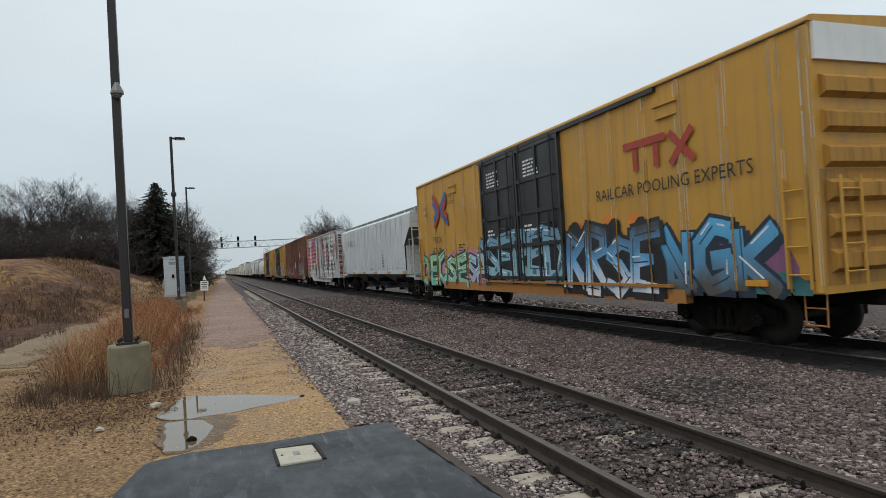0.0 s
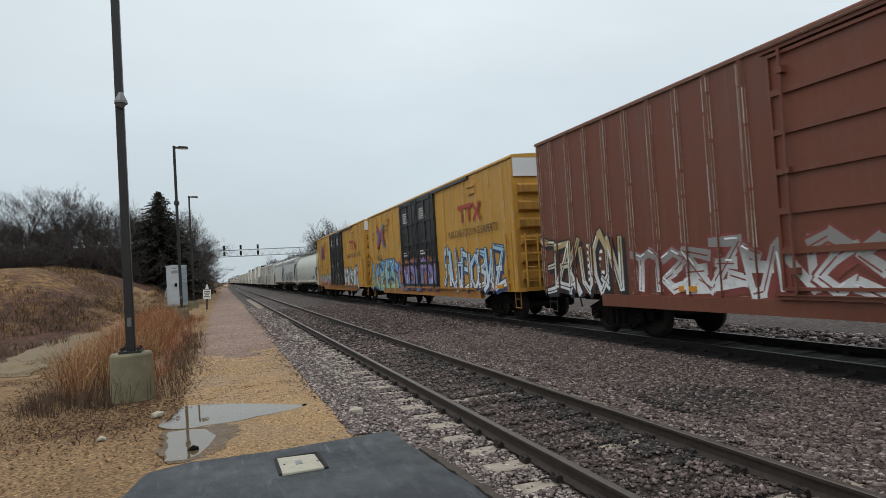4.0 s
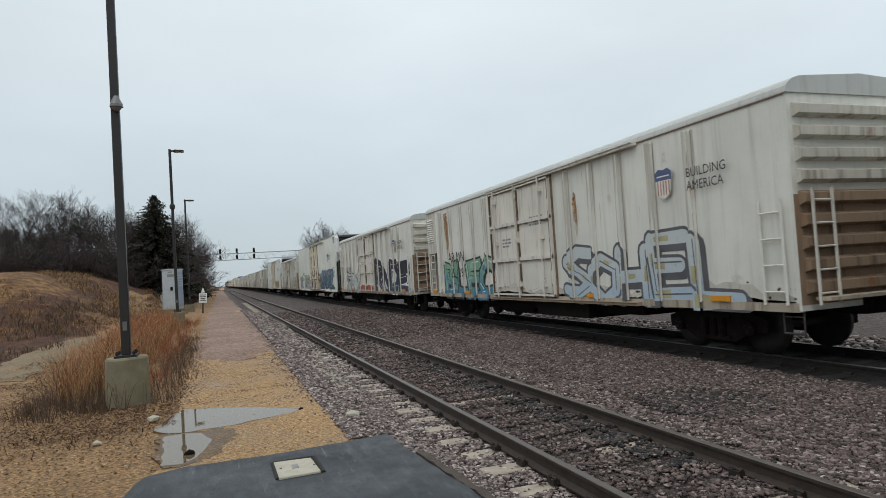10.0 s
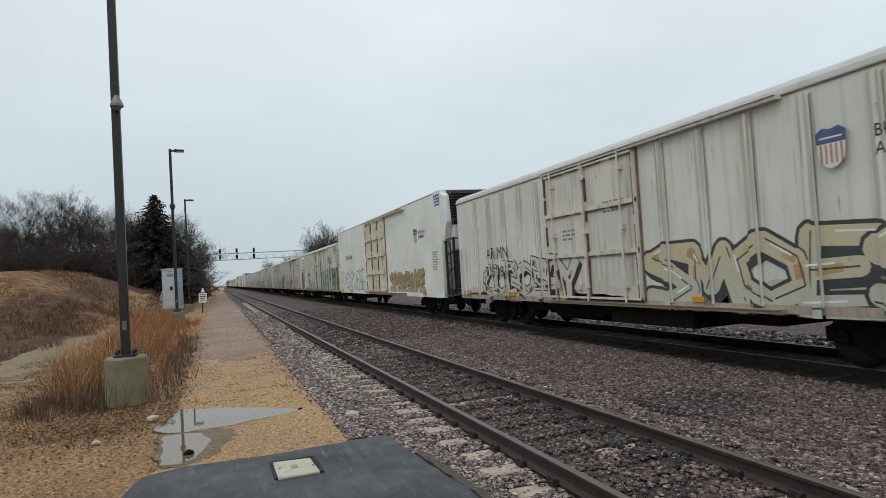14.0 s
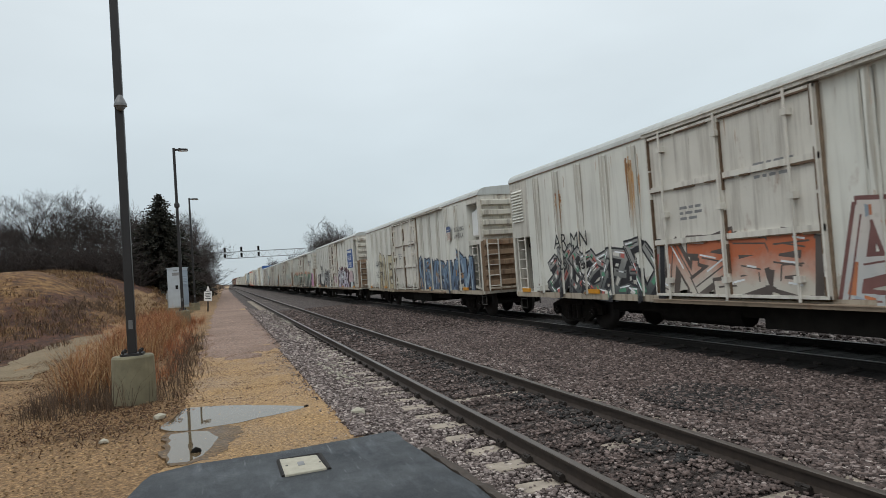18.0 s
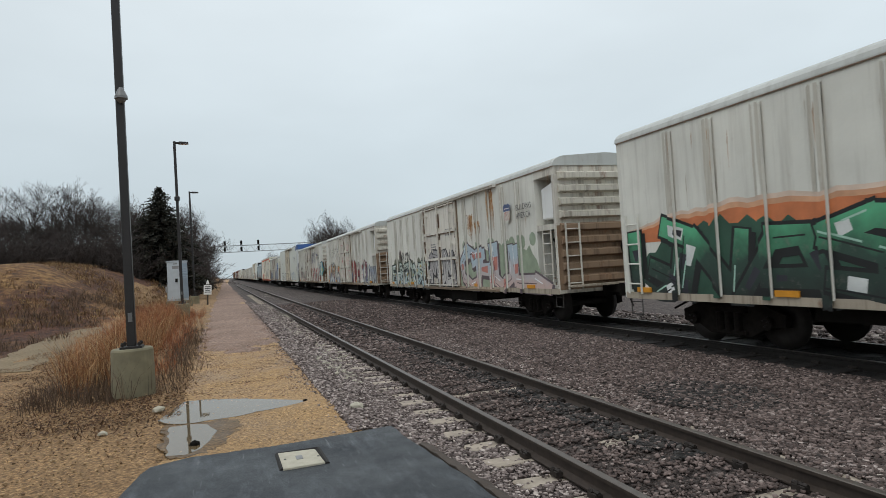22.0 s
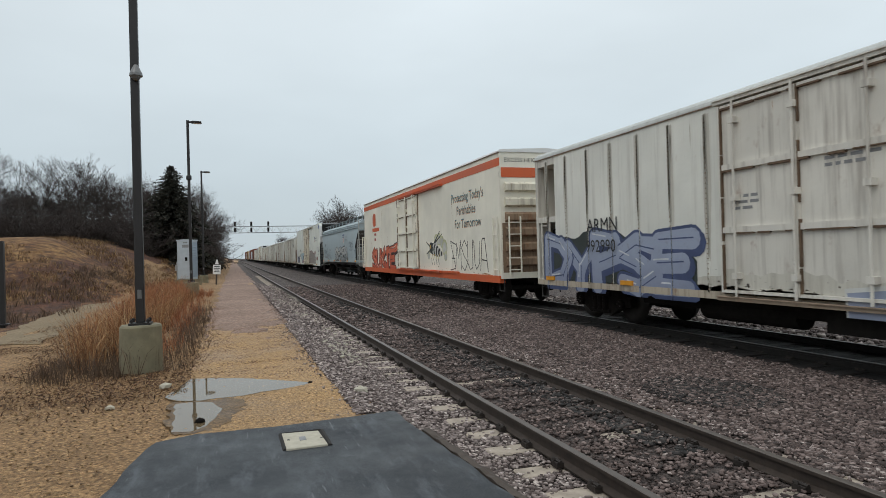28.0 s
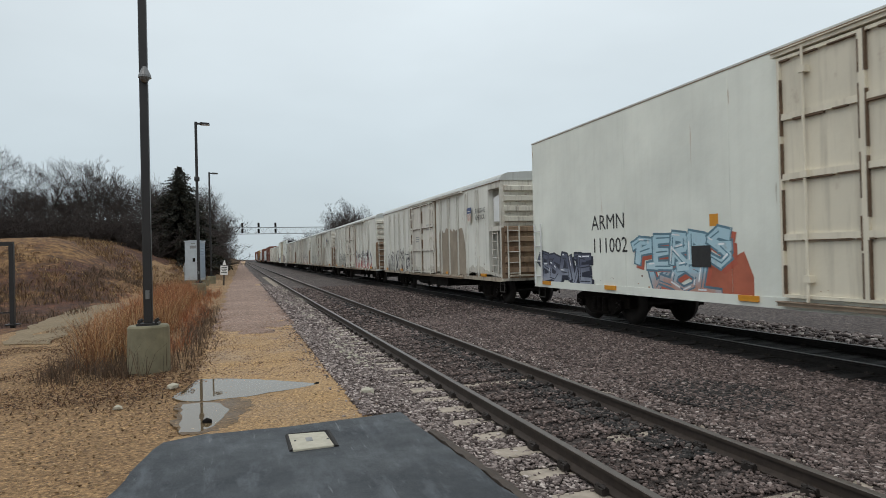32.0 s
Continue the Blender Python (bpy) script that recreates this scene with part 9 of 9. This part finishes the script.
def build_grass():
    rnd = random.Random(31)
    tall, red, weed, low, hill, dark = [], [], [], [], [], []
    for i in range(215):
        y = 11.4 + 22 * rnd.random() ** 1.25
        x = rnd.uniform(-2.55 - 0.05 * (y - 11), -1.62)
        if noise.noise((x * 1.1, y * 0.6, 7)) < 0.0:
            continue
        tall.append((x, y, 0.05, rnd.uniform(0.55, 1.12) * smooth(-3.7, -2.3, x + 0.045 * (y - 11)), 34, 0.13))
    for i in range(170):
        y = 12.6 + 22 * rnd.random() ** 1.2
        if noise.noise((y * 0.9, i * 0.01, 3)) > -0.1:
            red.append((rnd.uniform(-1.85, -0.95), y, 0.05, rnd.uniform(0.12, 0.55), 20, 0.14))
    for i in range(150):
        red.append((rnd.uniform(-3.3, -1.9), rnd.uniform(17, 34), 0.05, rnd.uniform(0.6, 1.05), 26, 0.16))
    for i in range(210):
        a = rnd.random()
        x, y = (rnd.uniform(-2.85, -1.7), rnd.uniform(10.4, 12.6)) if a < 0.55 else (rnd.uniform(-1.2, -0.62), rnd.uniform(11.0, 24))
        weed.append((x, y, 0.05, rnd.uniform(0.12, 0.45), 11, 0.11))
    for i, (x, h) in enumerate(((-1.62, 0.6), (-1.5, 0.72), (-1.38, 0.55), (-1.72, 0.4))):
        weed.append((x, 10.72 + 0.04 * i, 0.05, h, 7, 0.03))
    for i in range(260):
        y = 8.2 + 20 * rnd.random() ** 1.5
        low.append((rnd.uniform(-4.6, -0.95), y, 0.05, rnd.uniform(0.03, 0.10), 8, 0.2))
    for i in range(3600):
        x, y = -3.5 - 24 * rnd.random() ** 1.2, rnd.uniform(25, 62)
        z = height(x, y)
        if z < 0.15:
            continue
        n2 = noise.noise((x * 0.16, y * 0.10, 11))
        if n2 > 0.02:
            hill.append((x, y, z - 0.03, rnd.uniform(0.10, 0.28) * (1 + n2), 16, 0.4))
    for i in range(1300):
        y = rnd.uniform(24, 40)
        x = rnd.uniform(-16, -5.2) if y < 33 else rnd.uniform(-7.5, -2.8)
        z = height(x, y)
        if z > 1.5:
            continue
        if noise.noise((x * 0.3, y * 0.3, 5)) > 0.0:
            dark.append((x, y, z - 0.03, rnd.uniform(0.15, 0.5), 8, 0.25))
    blades("tall_grass", tall, STRAW, "tall dry straw-orange grass round the lamp plinth", seed=2, lean=0.40, width=0.0032)
    blades("tall_grass", red, REDSTRAW, "tall rusty red-brown dead grass beside the path", seed=3, lean=0.42, width=0.0036)
    blades("dead_weeds", weed, WEED, "dark dead weed stalks by the plinth", "weeds", 4, 0.42, 0.0035)
    blades("short_grass", low, LITTER, "short dead grass and leaf litter on the verge", "grass", 5, 0.9, 0.006)
    blades("bank_grass", hill, HILLTUFT, "matted brown winter grass on the bank", "grass", 6, 0.6, 0.011)
    blades("ditch_weeds", dark, WEED, "dark dead weeds along the foot of the bank", "weeds", 7, 0.5, 0.010)
    # fallen leaves
    vs, fs = [], []
    for i in range(46000):
        y = 7.2 + 13 * rnd.random() ** 1.25
        x = rnd.uniform(-4.8, -0.95) if rnd.random() < 0.93 else rnd.uniform(-0.9, -0.6)
        if rnd.random() < 0.8 and y < 8.9:
            continue
        drift = 1.2 * math.exp(-((x + 1.5) / 1.0) ** 2 - ((y - 9.9) / 1.5) ** 2)
        if rnd.random() > drift and (rnd.random() > 0.45 * (0.25 + 0.75 * smooth(8.0, 9.6, y)) or noise.noise((x * 0.8, y * 0.8, 21)) < -0.12):
            continue
        s, a, tilt = rnd.uniform(0.010, 0.030), rnd.uniform(0, 6.283), rnd.uniform(-0.02, 0.02)
        k, c, n = len(vs), math.cos(a) * s, math.sin(a) * s
        z = 0.058 + (0.02 if x > -0.6 else 0)
        vs += [(x - c, y - n, z), (x + n * 0.5, y - c * 0.5, z + abs(tilt)), (x + c, y + n, z + tilt * 0.5 + 0.008), (x - n * 0.5, y + c * 0.5, z + 0.012)]
        fs.append((k, k + 1, k + 2, k + 3))
    tagged(new("fallen_leaves", raw_mesh("fallen_leaves", vs, fs, LITTER)), "scattered brown fallen leaves and chips on the verge", "leaves", kind="stuff")


build_grass()


def path_grit(rs, n):
    y = 4 + 16 * rs.rand(n) ** 1.4
    x = np.where(rs.rand(n) < 0.5, -4.2 + 3.6 * rs.rand(n), -0.6 + 2.0 * rs.rand(n))
    on_mat = (y < 6.9) & (x > -1.1 - 0.0 * y)
    keep = ~on_mat
    return np.stack([x[keep], y[keep], np.full(keep.sum(), 0.055)], 1)


GRIT = islands_mat("path_grit", [(0.0, (0.10, 0.055, 0.025)), (0.5, (0.26, 0.16, 0.075)), (1.0, (0.46, 0.33, 0.19))])
scatter_stones("path_grit", 12000, path_grit, 0.010, "loose limestone grit on path and verge", 21, GRIT)


def boulder(x, y, z, r, mat, seed, label):
    rs = np.random.RandomState(seed)
    v, f = lump(False)
    v = v * (1 + 0.4 * (rs.rand(len(v), 1) - 0.5)) * np.array([1.25, 0.9, 0.7]) * r
    ob = tagged(new("stone", raw_mesh("stone", [tuple(q) for q in v], [tuple(int(i) for i in t) for t in f], mat)), label, "stone")
    ob.location = (x, y, z)


boulder(1.55, 8.15, 0.07, 0.085, PLATE, 1, "pale broken stone on the ballast edge")
boulder(-0.9, 9.5, 0.09, 0.075, PLATE, 2, "pale stone beside the puddle")
boulder(-1.42, 8.5, 0.07, 0.05, PLATE, 5, "small pale stone on the verge")
boulder(-0.36, 7.33, 0.085, 0.052, UNDER, 3, "small dark stone in the puddle")
boulder(1.0, 8.98, 0.07, 0.03, UNDER, 4, "small dark stone at the puddle's tip")


def bike_frame():
    g = thing("metal_frame", "black square-tube metal frame beside the footpath", "frame")
    for name, a, b in (("upright", (0, 0, -0.1), (0, 0, 2.35)), ("upright", (-2.4, 0.3, -0.1), (-2.4, 0.3, 2.35)), ("top_bar", (0.05, 0, 2.35), (-2.45, 0.3, 2.35)), ("lower_bar", (0, 0, 0.35), (-2.4, 0.3, 0.35))):
        bm = bmesh.new()
        rod(bm, a, b, 0.085 if name != "lower_bar" else 0.03, sides=4)
        part(name, bm, POLE, g)
    bm = bmesh.new()
    box(bm, -0.16, 0.16, -0.16, 0.16, -0.02, 0.02)
    part("foot_plate", bm, POLE, g)
    g.location = (-6.28, 21.4, 0.08)
    bm = bmesh.new()
    box(bm, -9.2, -6.6, 19.8, 21.0, -0.2, 0.075)
    solid("concrete_slab", bm, FOOT, "pale concrete slab beside the metal frame", "slab", kind="structure")


bike_frame()


def motions():
    """The train rolls by towards and past the camera; its wheels turn with it."""
    for car, front in TRAIN:
        walk(car, [(t, pose(FAR, front - run_of(t), 0.02)) for t in range(0, 33, 2)])
    sets = [o for car, front in TRAIN for t in car.children if t.name.startswith("truck") for o in t.children]
    first = sets[0]
    walk(first, [(k / 30, pose(0, 0, 0, math.degrees(run_of(k / 30) / 0.46) % 360)) for k in range(961)])
    for o in sets[1:]:
        o.rotation_mode = "QUATERNION"
        keys = o.animation_data_create()
        keys.action = first.animation_data.action
        keys.action_slot = first.animation_data.action_slot


motions()
